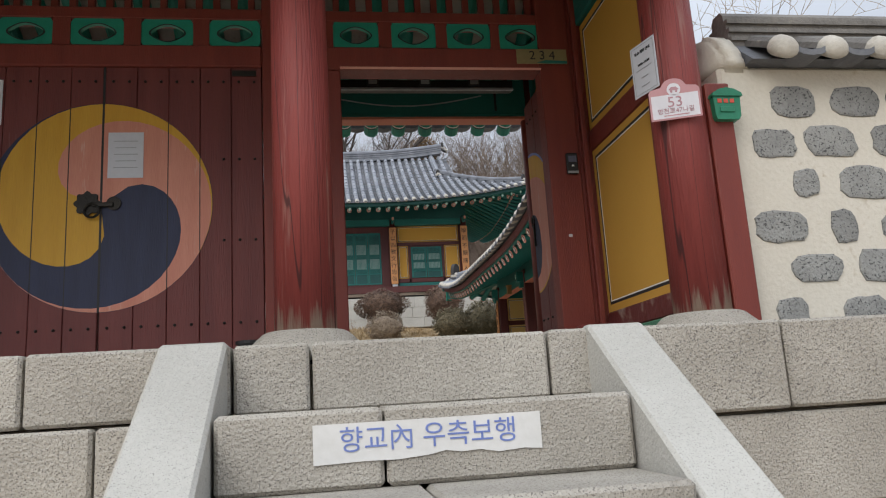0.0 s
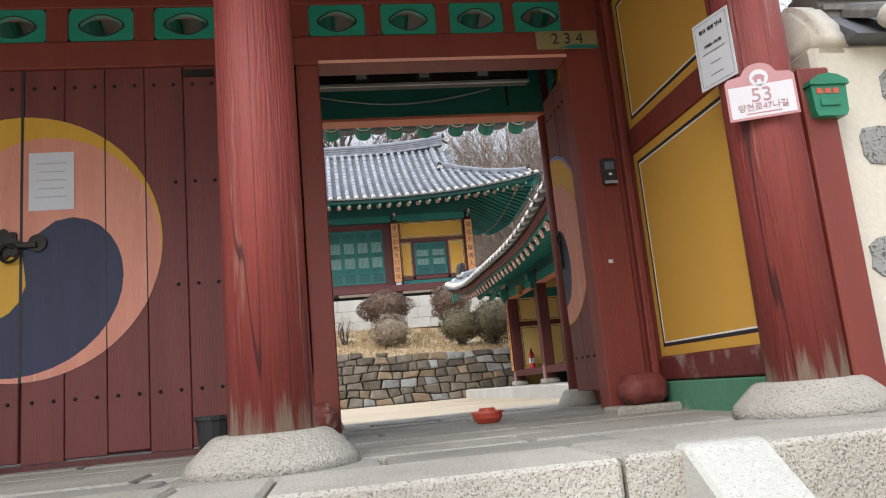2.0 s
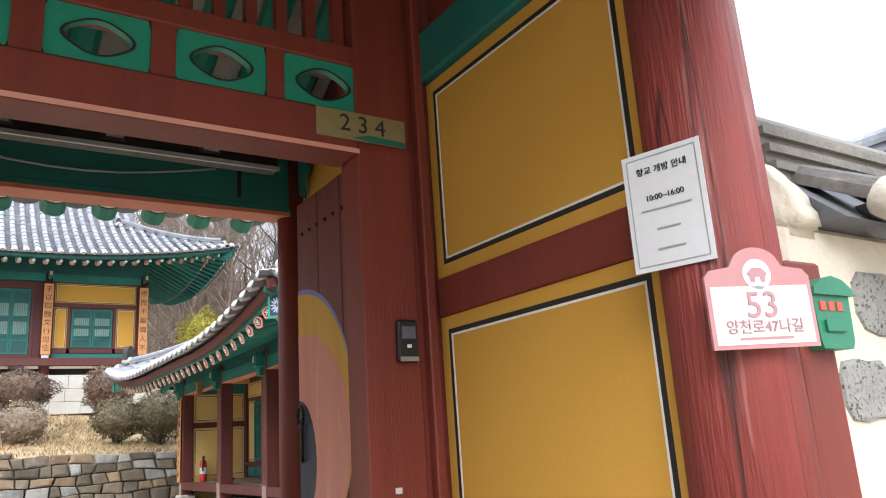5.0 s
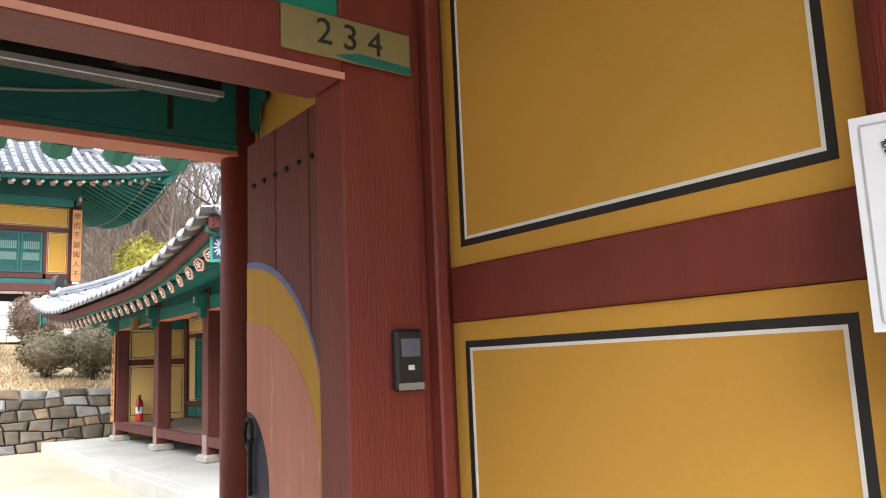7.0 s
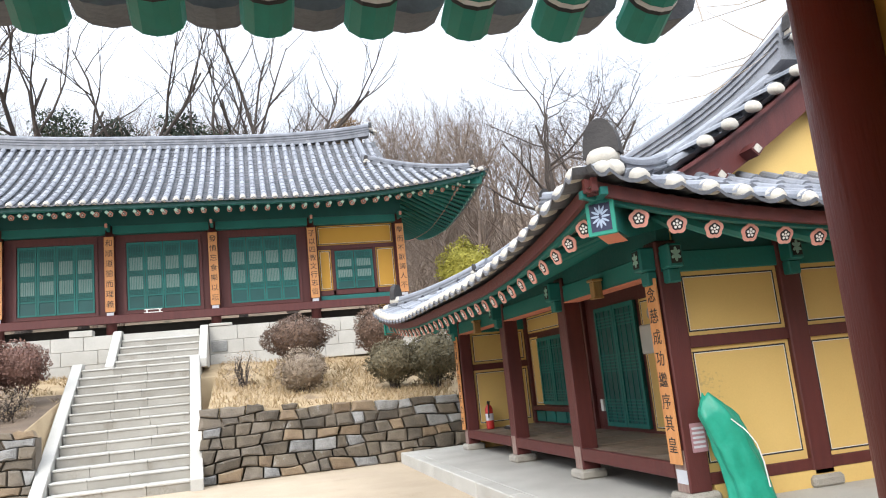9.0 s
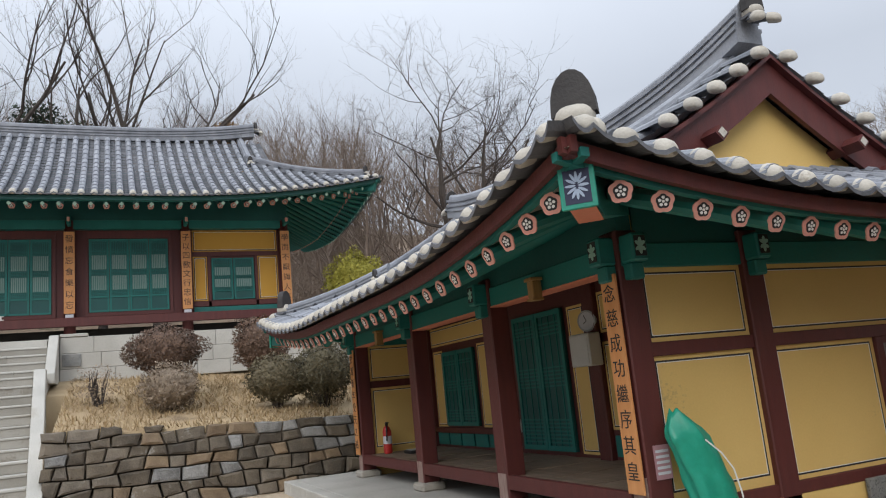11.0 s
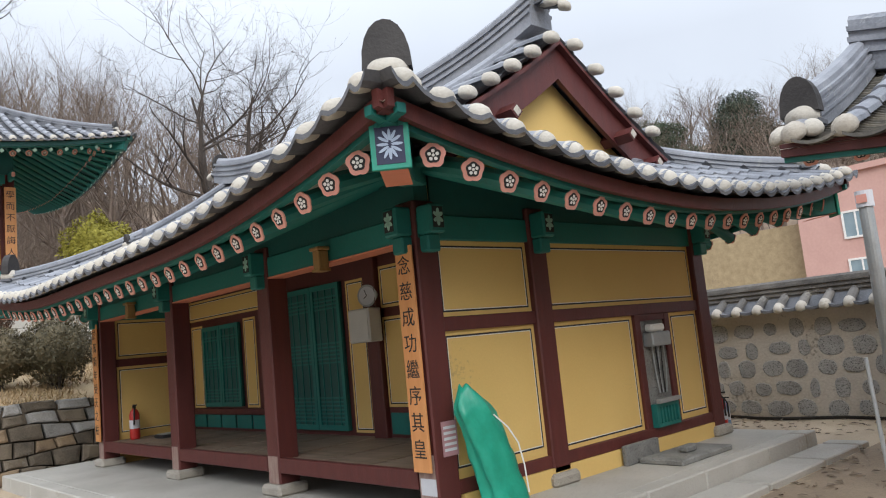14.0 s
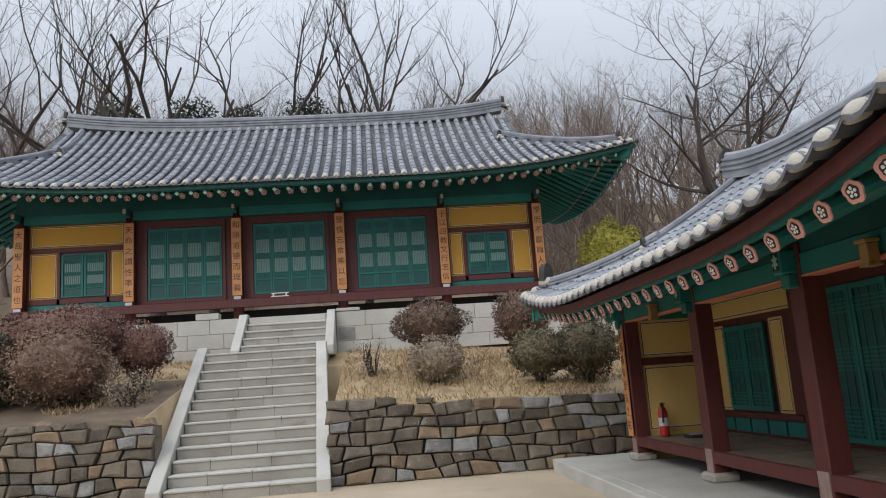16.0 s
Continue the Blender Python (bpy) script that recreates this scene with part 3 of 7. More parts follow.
course("facing_stone", platform, 1.05, 14, PLAT_Y + 0.02, PLAT_Y + 0.5, 1.0, 1.37, (2.4, 1.7, 2.1))
for zz in (0.0, 0.38, 0.76):
    course("facing_stone", platform, -9, -0.45, PLAT_Y - 0.03, PLAT_Y + 0.5, zz, zz + 0.375, (1.5, 1.2, 1.7))
    course("facing_stone", platform, 1.05, 14, PLAT_Y + 0.02, PLAT_Y + 0.5, zz * 0.88, zz * 0.88 + 0.32, (1.3, 1.6, 1.2))
# paving slabs behind the edge stones
yy = PLAT_Y + 0.5
for depth in (0.36, 0.34, 0.40, 0.36, 0.38, 0.34, 0.40, 0.36, 0.38, 0.36, 0.31):
    x = -6.0 + rnd.uniform(-0.3, 0.2)
    while x < 3.0:
        w = rnd.uniform(0.7, 1.5)
        part("paving_slab", one_box(x + 0.010, x + w - 0.010, yy + 0.010, yy + depth - 0.010, FLOOR - 0.1, FLOOR - rnd.uniform(0, 0.012), bev=0.010), PAVING, platform)
        x += w
    yy += depth

steps = thing("entrance_steps", "granite steps between sloping cheek stones", "steps", (0.3, 1.5, 0), kind="structure")
for k in range(6):
    zt, y0 = 1.49 - 0.245 * k, 2.40 - 0.40 * k
    cut = 0.28 + 0.12 * ((k * 37) % 5 - 2) / 2
    for xa, xb in ((-0.36, cut), (cut, 0.98)):
        part("step", one_box(xa + 0.004, xb - 0.004, y0, y0 + 0.44, max(0.0, zt - 0.243), zt, bev=0.014), GRANITE, steps)
for xa, xb in ((-0.60, -0.365), (0.985, 1.215)):
    bm = bmesh.new()
    prof = [(2.86, FLOOR + 0.01), (2.79, FLOOR + 0.01), (0.36, 0.07), (0.36, 0.0), (2.86, 0.0)]
    rings = [[bm.verts.new((x, y, z)) for y, z in prof] for x in (xa, xb)]
    for k in range(5):
        bm.faces.new((rings[0][k], rings[0][(k + 1) % 5], rings[1][(k + 1) % 5], rings[1][k]))
    bm.faces.new(rings[0])
    bm.faces.new(rings[1])
    bmesh.ops.bevel(bm, geom=bm.edges[:], offset=0.012, segments=1, affect="EDGES")
    part("cheek_stone", bm, GRANITE_WHITE, steps, "pale sloping granite cheek stone")

# ---- gate house ----
GATE_Y = 4.97
gate = thing("gate_house", "red-painted timber gate house with painted doors", "gate", (0, GATE_Y, FLOOR))
for cx in (-5.0, -2.73, -0.11, 1.93):
    for cy, r in ((3.66, 0.145), (6.40, 0.125)):
        if cx < -3:
            continue
        if cy > 5 and cx > 1:
            cx, r = 1.90, 0.085
        col = part("column", tube(bmesh.new(), [(cx, cy, FLOOR + 0.10), (cx, cy, 3.0), (cx, cy, 4.62)], [r * 1.03, r, r * 0.95], 24), RED_COL if cy < 5 else RED, gate, "cracked red round column", True)
        bm = bmesh.new()
        tube(bm, [(cx, cy, FLOOR - 0.02), (cx, cy, FLOOR + 0.03), (cx, cy, FLOOR + 0.105), (cx, cy, FLOOR + 0.115)], [r * 2.1, r * 2.0, r * 1.45, r * 1.3], 20)
        part("plinth_stone", bm, GRANITE, gate, "rounded granite column base", True)


# ---- the side hall with its porch ----
DJ = Roof("y", (3.05, 10.0), (9.60, 19.9), 4.12, 5.90, 1.6, 0.40, 1.25, 3.6, 0.36)
hall = thing("side_hall", "low timber hall with porch under a curved tiled roof", "hall", (6.5, 15.0, YARD))
DJ_COLS = [(4.36, 11.35), (4.36, 13.6), (4.36, 15.9), (4.36, 18.5), (5.64, 11.35), (8.32, 11.35), (5.64, 18.5), (8.32, 18.5), (5.64, 13.6), (5.64, 15.9)]
for cx, cy in DJ_COLS:
    part("post", one_box(cx - 0.11, cx + 0.11, cy - 0.11, cy + 0.11, 1.95, 4.2, bev=0.012), RED_DARK, hall)
hroof = part("roof", one_box(4.3, 8.4, 11.3, 18.55, 4.42, 4.46), GREEN_DARK, hall)
tile_roof(DJ, hroof, 0.285, 0.072, 0.34, single=lambda p: p.y < 13.2 and p.x < 7.5, rafters=make_rafters(0.305, 0.066, 0.16, 0.265))
hip_ridges(DJ, hroof, 1.0, ((0, 0), (0, 1), (1, 0), (1, 1)), head=0.62, short=0.20, sweep_up=0.27)
gable(DJ, hroof, 0, OCHRE_PALE)
gable(DJ, hroof, 1, OCHRE_PALE)
terrace = part("hall_terrace", boxes((3.4, 8.72, 10.6, 19.55, YARD - 0.3, 1.85), bev=0.01), GRANITE_WHITE)
tagged(terrace, "low granite terrace round the side hall", "terrace", kind="structure")

# ---- the main hall on its high terrace ----
MH = Roof("x", (-11.9, 26.6), (7.9, 36.4), 8.72, 11.95, 3.1, 0.66, 2.3, 6.5)
main = thing("main_hall", "five-bay timber hall with green lattice doors and tiled roof", "hall", (-2, 31, 5.1))
MH_X = (-9.4, -6.4, -3.4, -0.43, 2.59, 5.45)
for cx in MH_X:
    part("column", tube(bmesh.new(), [(cx, 29, 5.2), (cx, 29, 8.75)], [0.15, 0.14], 16), RED_DARK, main, smooth=True)
mroof = part("roof", one_box(-9.3, 5.4, 29.1, 34, 9.2, 9.25), GREEN_DARK, main)
tile_roof(MH, mroof, 0.30, 0.085, 0.36, sides=(0, 2, 3), rafters=make_rafters(0.36, 0.07, 0.72, 0.47, (0.16, 0.27, 0.055)), double=True, board=GREEN_DARK)
hip_ridges(MH, mroof, 1.15, ((0, 0), (1, 0)), head=0.6, tip=0.5, sweep_up=0.27)
gable(MH, mroof, 1, OCHRE)
part("side_wall", one_box(5.40, 5.50, 29.25, 34, 5.9, 9.3), OCHRE, main)
high = thing("high_terrace", "granite-walled high terrace under the main hall", "terrace", (-2, 26, 3.0), kind="structure")
part("terrace_fill", one_box(-14, 12, 26.3, 36, 3.0, 5.08), GRANITE_WHITE, high)



# ---- gate woodwork ----
def text(s, size, m, material, parent, name="lettering", depth=0.002, align="CENTER", label=""):
    cu = bpy.data.curves.new(name, "FONT")
    cu.body, cu.size, cu.extrude, cu.align_x, cu.align_y = s, size, depth, align, "CENTER"
    tmp = bpy.data.objects.new(name, cu)
    scene.collection.objects.link(tmp)
    me = bpy.data.meshes.new_from_object(tmp.evaluated_get(bpy.context.evaluated_depsgraph_get()))
    bpy.data.objects.remove(tmp)
    me.name = name
    me.materials.clear()
    me.materials.append(material)
    ob = piece(name, me, m, parent)
    return tagged(ob, label)


def facing(origin, normal, up=(0, 0, 1)):
    """A pose whose z looks along normal and whose y is up: for lettering and flat things on walls."""
    n = Vector(normal).normalized()
    u = (Vector(up) - Vector(up).dot(n) * n).normalized()
    s = u.cross(n)
    m = Matrix((s, u, n)).transposed().to_4x4()
    m.translation = origin
    return m


def flat(w, h, d=0.004, bev=0.0):
    return one_box(-w / 2, w / 2, -h / 2, h / 2, 0, d, bev=bev)


def flat_piece(name, bm, material, m, parent, label=""):
    return tagged(piece(name, mesh_of(bm, name, material), m, parent), label)


NAVY = mat("navy_paint", (0.012, 0.016, 0.045), (0.022, 0.028, 0.07), 3, 0.6, 0.1, 25, 0, (6, 6, 0.6))
EM_YELLOW = mat("emblem_yellow_paint", (0.50, 0.26, 0.015), (0.60, 0.34, 0.03), 2, 0.6, 0.1, 25, 0, (6, 6, 0.6), wear=(0.34, 0.2, 0.06), wear_amount=0.66)
EM_PINK = mat("emblem_pink_paint", (0.52, 0.19, 0.13), (0.62, 0.27, 0.19), 2, 0.6, 0.1, 25, 0, (6, 6, 0.6), wear=(0.62, 0.42, 0.34), wear_amount=0.6)
IRON = mat("black_iron", (0.015, 0.014, 0.013), (0.04, 0.035, 0.03), 8, 0.5, 0.2, 60, metal=0.7)
PAPER = mat("white_paper", (0.52, 0.53, 0.57), (0.60, 0.61, 0.65), 3, 0.7, 0.03)
PLATE_PINK = mat("plate_pink_enamel", (0.40, 0.185, 0.195), (0.46, 0.23, 0.24), 6, 0.4, 0.02)
PLATE_WHITE = mat("plate_white_enamel", (0.55, 0.535, 0.565), (0.62, 0.605, 0.635), 6, 0.35, 0.02)
PLATE_INK = mat("plate_brown_ink", (0.36, 0.19, 0.215), (0.42, 0.23, 0.255), 6, 0.5, 0.0)
MAIL_GREEN = mat("mailbox_green_plastic", (0.012, 0.14, 0.075), (0.02, 0.20, 0.11), 5, 0.4, 0.03)
BOWL_RED = mat("red_plastic", (0.45, 0.055, 0.03), (0.55, 0.09, 0.05), 6, 0.45, 0.05)
PLATE_GOLD = mat("olive_number_plate", (0.20, 0.165, 0.075), (0.27, 0.225, 0.11), 6, 0.45, 0.03)
SIGN_BLUE = mat("blue_lettering", (0.12, 0.17, 0.42), (0.18, 0.24, 0.52), 8, 0.6, 0.0, wear=(0.5, 0.5, 0.55), wear_amount=0.62, wear_scale=30)
GREY_STEEL = mat("grey_galvanised_steel", (0.30, 0.32, 0.33), (0.42, 0.44, 0.45), 4, 0.45, 0.05, metal=0.4)
FR = GATE_Y - 0.075
for xa, xb, zb in ((-0.40, -0.27, 4.7), (0.00, 0.13, 3.785), (1.57, 1.80, 4.7), (-2.57, -2.44, 4.7)):
    part("door_post", one_box(xa, xb, FR, GATE_Y + 0.075, FLOOR, zb, bev=0.006), RED, gate)
part("infill_board", one_box(-0.27, 0.0, FR + 0.05, GATE_Y + 0.03, FLOOR, 3.785), RED, gate)
part("corner_filler", one_box(1.80, 1.96, FR + 0.02, GATE_Y + 0.06, FLOOR, 4.7, bev=0.006), RED, gate)
part("corner_bead", one_box(1.825, 1.865, FR - 0.03, FR + 0.018, FLOOR + 0.12, 4.6, bev=0.006), RED, gate)
part("lintel", one_box(-0.27, 1.57, FR - 0.015, GATE_Y + 0.085, 3.785, 3.955, bev=0.01), RED, gate, "red lintel beam with a worn lower edge")
part("lintel_edge", one_box(0.13, 1.57, FR - 0.018, FR - 0.0155, 3.785, 3.803), PINK, gate, "faded pink lintel edge")
part("lintel", one_box(-2.44, -0.40, FR - 0.015, GATE_Y + 0.085, 3.80, 3.955, bev=0.01), RED, gate, "red lintel beam over the centre doors")
part("upper_rail", one_box(-2.44, -0.40, FR, GATE_Y + 0.075, 4.155, 4.235, bev=0.006), RED, gate)
part("upper_rail", one_box(-0.27, 1.57, FR, GATE_Y + 0.075, 4.155, 4.235, bev=0.006), RED, gate)
part("left_wall", one_box(-5.2, -2.57, GATE_Y - 0.06, GATE_Y + 0.06, FLOOR, 4.7), RED, gate)


def vent_panel(w, h):
    """A green panel with a lobed opening through it; faces +z, y up."""
    bm = bmesh.new()
    n = 32
    inner, outer = [], []
    for k in range(n):
        a = 2 * math.pi * k / n
        ca, sa = math.cos(a), math.sin(a)
        lobe = 1 + 0.05 * math.cos(4 * a)
        inner.append((0.31 * w * ca * lobe, 0.29 * h * sa * lobe))
        q = min(w / 2 / max(abs(ca), 1e-6), h / 2 / max(abs(sa), 1e-6))
        outer.append((q * ca, q * sa))
    rings = [[bm.verts.new((x, y, z)) for x, y in pts] for pts, z in ((inner, 0), (outer, 0), (outer, 0.03), (inner, 0.03))]
    for r0, r1 in zip(rings, rings[1:] + rings[:1]):
        for k in range(n):
            bm.faces.new((r0[k], r0[(k + 1) % n], r1[(k + 1) % n], r1[k]))
    return mesh_of(bm, "vent_panel", GREEN_BRIGHT)


def rim(w, h):
    bm = bmesh.new()
    n = 32
    rings = []
    for s, z in ((1.0, 0.0302), (1.10, 0.0302), (1.10, 0.033), (1.0, 0.033)):
        rings.append([bm.verts.new((0.31 * w * math.cos(a) * (1 + 0.05 * math.cos(4 * a)) * s, 0.29 * h * math.sin(a) * (1 + 0.05 * math.cos(4 * a)) * s, z)) for a in (2 * math.pi * k / n for k in range(n))])
    for r0, r1 in zip(rings, rings[1:] + rings[:1]):
        for k in range(n):
            bm.faces.new((r0[k], r0[(k + 1) % n], r1[(k + 1) % n], r1[k]))
    return mesh_of(bm, "vent_rim", BLACK)


for xs, w in (((-2.37, -1.925, -1.475, -1.025, -0.58), 0.34), ((0.25, 0.66, 1.06, 1.445), 0.32)):
    me, rm = vent_panel(w, 0.20), rim(w, 0.20)
    last = -2.44 if xs[0] < 0 else -0.27
    for x in xs:
        piece("vent_panel", me, facing((x, FR + 0.045, 4.055), (0, -1, 0)), gate)
        piece("vent_rim", rm, facing((x, FR + 0.045, 4.055), (0, -1, 0)), gate)
        part("panel_stile", one_box(last, x - w / 2, FR + 0.004, GATE_Y + 0.06, 3.955, 4.155), RED, gate)
        last = x + w / 2
    end = -0.40 if xs[0] < 0 else 1.57
    if end - last > 0.01:
        part("panel_stile", one_box(last, end, FR + 0.004, GATE_Y + 0.06, 3.955, 4.155), RED, gate)
for k in range(34):
    x = -2.36 + 0.118 * k
    if x < -0.42 or (-0.2 < x < 1.55):
        part("spike_bar", one_box(x - 0.022, x + 0.022, GATE_Y - 0.02, GATE_Y + 0.02, 4.235, 4.9), RED, gate)
part("spike_rail", one_box(-2.44, 1.57, GATE_Y - 0.045, GATE_Y - 0.021, 4.47, 4.52), RED, gate)

# centre doors with the three-colour whirl
for side, xa, xb in ((0, -2.435, -1.425), (1, -1.415, -0.405)):
    leaf = part("door_leaf", one_box(xa, xb, FR + 0.045, FR + 0.06, 1.775, 3.80), DOOR_RED, gate, "closed plank door leaf in dark red paint")
    n = 5
    for k in range(n):
        x0, x1 = xa + (xb - xa) * k / n, xa + (xb - xa) * (k + 1) / n
        part("plank", one_box(x0 + 0.0015, x1 - 0.0015, FR + 0.015, FR + 0.044, 1.765 + 0.010 * ((k * 7) % 3), 3.81, bev=0.004), DOOR_RED, leaf)
    stud_me = mesh_of(tube(bmesh.new(), [(0, 0, 0), (0, 0, 0.006), (0, 0, 0.011)], [0.010, 0.009, 0.004], 8), "stud", IRON)
    for z in (3.70, 3.15, 2.60, 2.06):
        for k in range(10):
            x = xa + (xb - xa) * (k + 0.5) / 10
            if z in (3.15, 2.60) and abs(x + 1.42) < 0.70:
                continue
            piece("stud", stud_me, facing((x, FR + 0.015, z), (0, -1, 0)), leaf)
CX, CZ, CR = -1.42, 2.85, 0.69


def whirl(k0):
    """One comma of the three-part whirl, as an outline."""
    def edge(theta):
        out = []
        for i in range(25):
            phi = 195 * (1 - i / 24)
            r = math.sqrt(max(0.0, 1 - (phi / 195) ** 2.15))
            a = radians(theta + phi)
            out.append((r * CR * math.cos(a), r * CR * math.sin(a)))
        return out
    a, b = edge(k0), edge(k0 - 120)
    arc = [(CR * math.cos(radians(k0 - 120 * i / 24)), CR * math.sin(radians(k0 - 120 * i / 24))) for i in range(1, 24)]
    return a + arc + b[::-1][:-1]


emblem = part("door_emblem", slab(bmesh.new(), (CX, FR + 0.0148, CZ), (0, -1, 0), (0, 0, 1), circle(CR * 1.003, 64), 0.001), NAVY, gate, "round three-colour whirl painted across the doors")
for k0, m, nm in ((90, EM_YELLOW, "yellow_comma"), (-30, EM_PINK, "pink_comma"), (210, NAVY, "navy_comma")):
    part(nm, slab(bmesh.new(), (CX, FR + 0.0136, CZ), (0, -1, 0), (0, 0, 1), whirl(k0), 0.001), m, emblem)
for k in range(1, 9):
    x = -2.435 + 0.2025 * k if k < 5 else -1.415 + 0.202 * (k - 4)
    hh = math.sqrt(max(0, CR * CR - (x - CX) ** 2))
    if k != 5 and hh > 0.05:
        part("plank_gap", one_box(x - 0.003, x + 0.003, FR + 0.0112, FR + 0.0122, CZ - hh, CZ + hh), BLACK, emblem)
part("threshold", one_box(-2.44, -0.40, FR + 0.02, GATE_Y + 0.06, FLOOR - 0.01, 1.762), RED_DARK, gate, "low dark threshold")
part("leaf_gap", one_box(-1.427, -1.413, FR + 0.0108, FR + 0.0120, CZ - CR, 3.8), BLACK, emblem)
boss = part("ring_boss", slab(bmesh.new(), (-1.50, FR + 0.012, 2.86), (0, -1, 0), (0, 0, 1), [(0.075 * (1 + 0.12 * math.cos(8 * a)) * math.cos(a), 0.075 * (1 + 0.12 * math.cos(8 * a)) * math.sin(a)) for a in (2 * math.pi * k / 40 for k in range(40))], 0.015), IRON, gate, "flower-shaped black iron boss")
part("pull_ring", tube(bmesh.new(), [(-1.47 + 0.045 * math.sin(a), FR - 0.012, 2.85 - 0.04 + 0.045 * math.cos(a)) for a in (2 * math.pi * k / 20 for k in range(21))], 0.008, 6), IRON, boss)
part("hasp", one_box(-1.47, -1.34, FR - 0.012, FR + 0.008, 2.835, 2.865, bev=0.004), IRON, boss)
part("boss_knob", slab(bmesh.new(), (-1.34, FR + 0.012, 2.86), (0, -1, 0), (0, 0, 1), circle(0.045, 16), 0.012), IRON, boss)
sheet = thing("paper_notice", "white printed sheet pinned on the painted door", "notice", (-1.30, FR, 3.03))
flat_piece("sheet", flat(0.22, 0.31, 0.002), PAPER, facing((-1.275, FR + 0.0105, 3.185), (0, -1, 0)), sheet)
for k in range(5):
    flat_piece("text_bar", flat(0.15 - 0.02 * (k % 2), 0.006, 0.0006), GREY_STEEL, facing((-1.275, FR + 0.0083, 3.28 - 0.045 * k), (0, -1, 0)), sheet)
sheet2 = thing("paper_notice", "white framed notice on the red door", "notice", (-2.17, FR, 3.4))
flat_piece("sheet", flat(0.30, 0.31, 0.004), PAPER, facing((-2.19, FR + 0.0095, 3.55), (0, -1, 0)), sheet2)
for k in range(5):
    flat_piece("text_bar", flat(0.22, 0.012, 0.0006), GREY_STEEL, facing((-2.19, FR + 0.0053, 3.66 - 0.05 * k), (0, -1, 0)), sheet2)
part("door_bolt_plate", one_box(-0.60, -0.44, FR + 0.005, FR + 0.0145, 3.74, 3.78), IRON, gate)

# hanging name board by the opening
board = thing("name_board", "yellow wooden name board with black brush characters", "sign board", (-0.11, FR, 2.1))
part("board", one_box(-0.285, -0.005, FR - 0.03, FR - 0.002, 2.10, 4.02, bev=0.006), BOARD_WOOD, board)
for k, ch in enumerate("陽川鄕校"):
    text(ch, 0.23, facing((-0.145, FR - 0.032, 3.36 - 0.315 * k), (0, -1, 0)), BLACK, board, "character")
slab_b = slab(bmesh.new(), (-0.13, FR - 0.031, 3.80), (0, -1, 0), (0, 0, 1), [(-0.08, -0.06), (-0.02, -0.03), (0.0, 0.02), (0.03, 0.08), (0.08, 0.10), (0.085, 0.02), (0.06, -0.05), (0.0, -0.09)], 0.003)
part("crest_shape", slab_b, BLACK, board, "black fan-shaped crest")

# open right-hand leaf with half of a whirl on it
open_leaf = part("open_door_leaf", one_box(1.71, 1.725, 5.06, 5.785, 1.86, 3.86), DOOR_RED, gate, "open plank door leaf with half a painted whirl")
for k in range(3):
    part("plank", one_box(1.68, 1.709, 5.06 + 0.242 * k + 0.003, 5.06 + 0.242 * (k + 1) - 0.003, 1.85, 3.86, bev=0.004), DOOR_RED, open_leaf)
half = [(0.565 * math.cos(a), 0.565 * math.sin(a)) for a in (math.pi / 2 + math.pi * k / 24 for k in range(25))]
half = [(-x, y) for x, y in half]
part("half_emblem", slab(bmesh.new(), (1.679, 5.782, 2.85), (-1, 0, 0), (0, 0, 1), half, 0.001), EM_YELLOW, open_leaf, "yellow half of the painted whirl")
part("half_emblem_pink", slab(bmesh.new(), (1.678, 5.782, 2.85), (-1, 0, 0), (0, 0, 1), [(0.0, 0.38)] + [(0.53 * math.sin(a), -0.085 + 0.465 * math.cos(a)) for a in (math.pi * k / 24 for k in range(1, 24))] + [(0.0, -0.55)], 0.001), EM_PINK, open_leaf, "pink part of the painted whirl")
part("half_emblem_navy", slab(bmesh.new(), (1.677, 5.782, 2.85), (-1, 0, 0), (0, 0, 1), [(0.0, 0.08)] + [(0.18 * math.sin(a), -0.18 + 0.26 * math.cos(a)) for a in (math.pi * k / 14 for k in range(1, 14))] + [(0.0, -0.44)], 0.001), NAVY, open_leaf, "navy head of the painted whirl")
part("half_emblem_edge", slab(bmesh.new(), (1.6796, 5.782, 2.872), (-1, 0, 0), (0, 0, 1), half, 0.0003), SIGN_BLUE, open_leaf, "thin blue edge of the painted whirl")
for z, spots in ((3.70, [5.10 + 0.088 * k for k in range(8)]), (3.20, (5.09, 5.135, 5.18, 5.225)), (2.62, (5.09, 5.13, 5.17)), (2.06, [5.12 + 0.12 * k for k in range(6)])):
    for ys in spots:
        piece("stud", stud_me, facing((1.68, ys, z), (-1, 0, 0)), open_leaf)
part("hinge_plate", one_box(1.674, 1.6795, 5.085, 5.23, 3.762, 3.838), IRON, open_leaf, "dark iron hinge plate")
part("door_ring", tube(bmesh.new(), [(1.66, 5.73 + 0.03 * math.sin(a), 2.86 + 0.045 * math.cos(a)) for a in (2 * math.pi * k / 16 for k in range(17))], 0.008, 6), IRON, open_leaf)
part("door_chain", one_box(1.656, 1.672, 5.72, 5.737, 2.66, 2.84, bev=0.004), IRON, open_leaf)


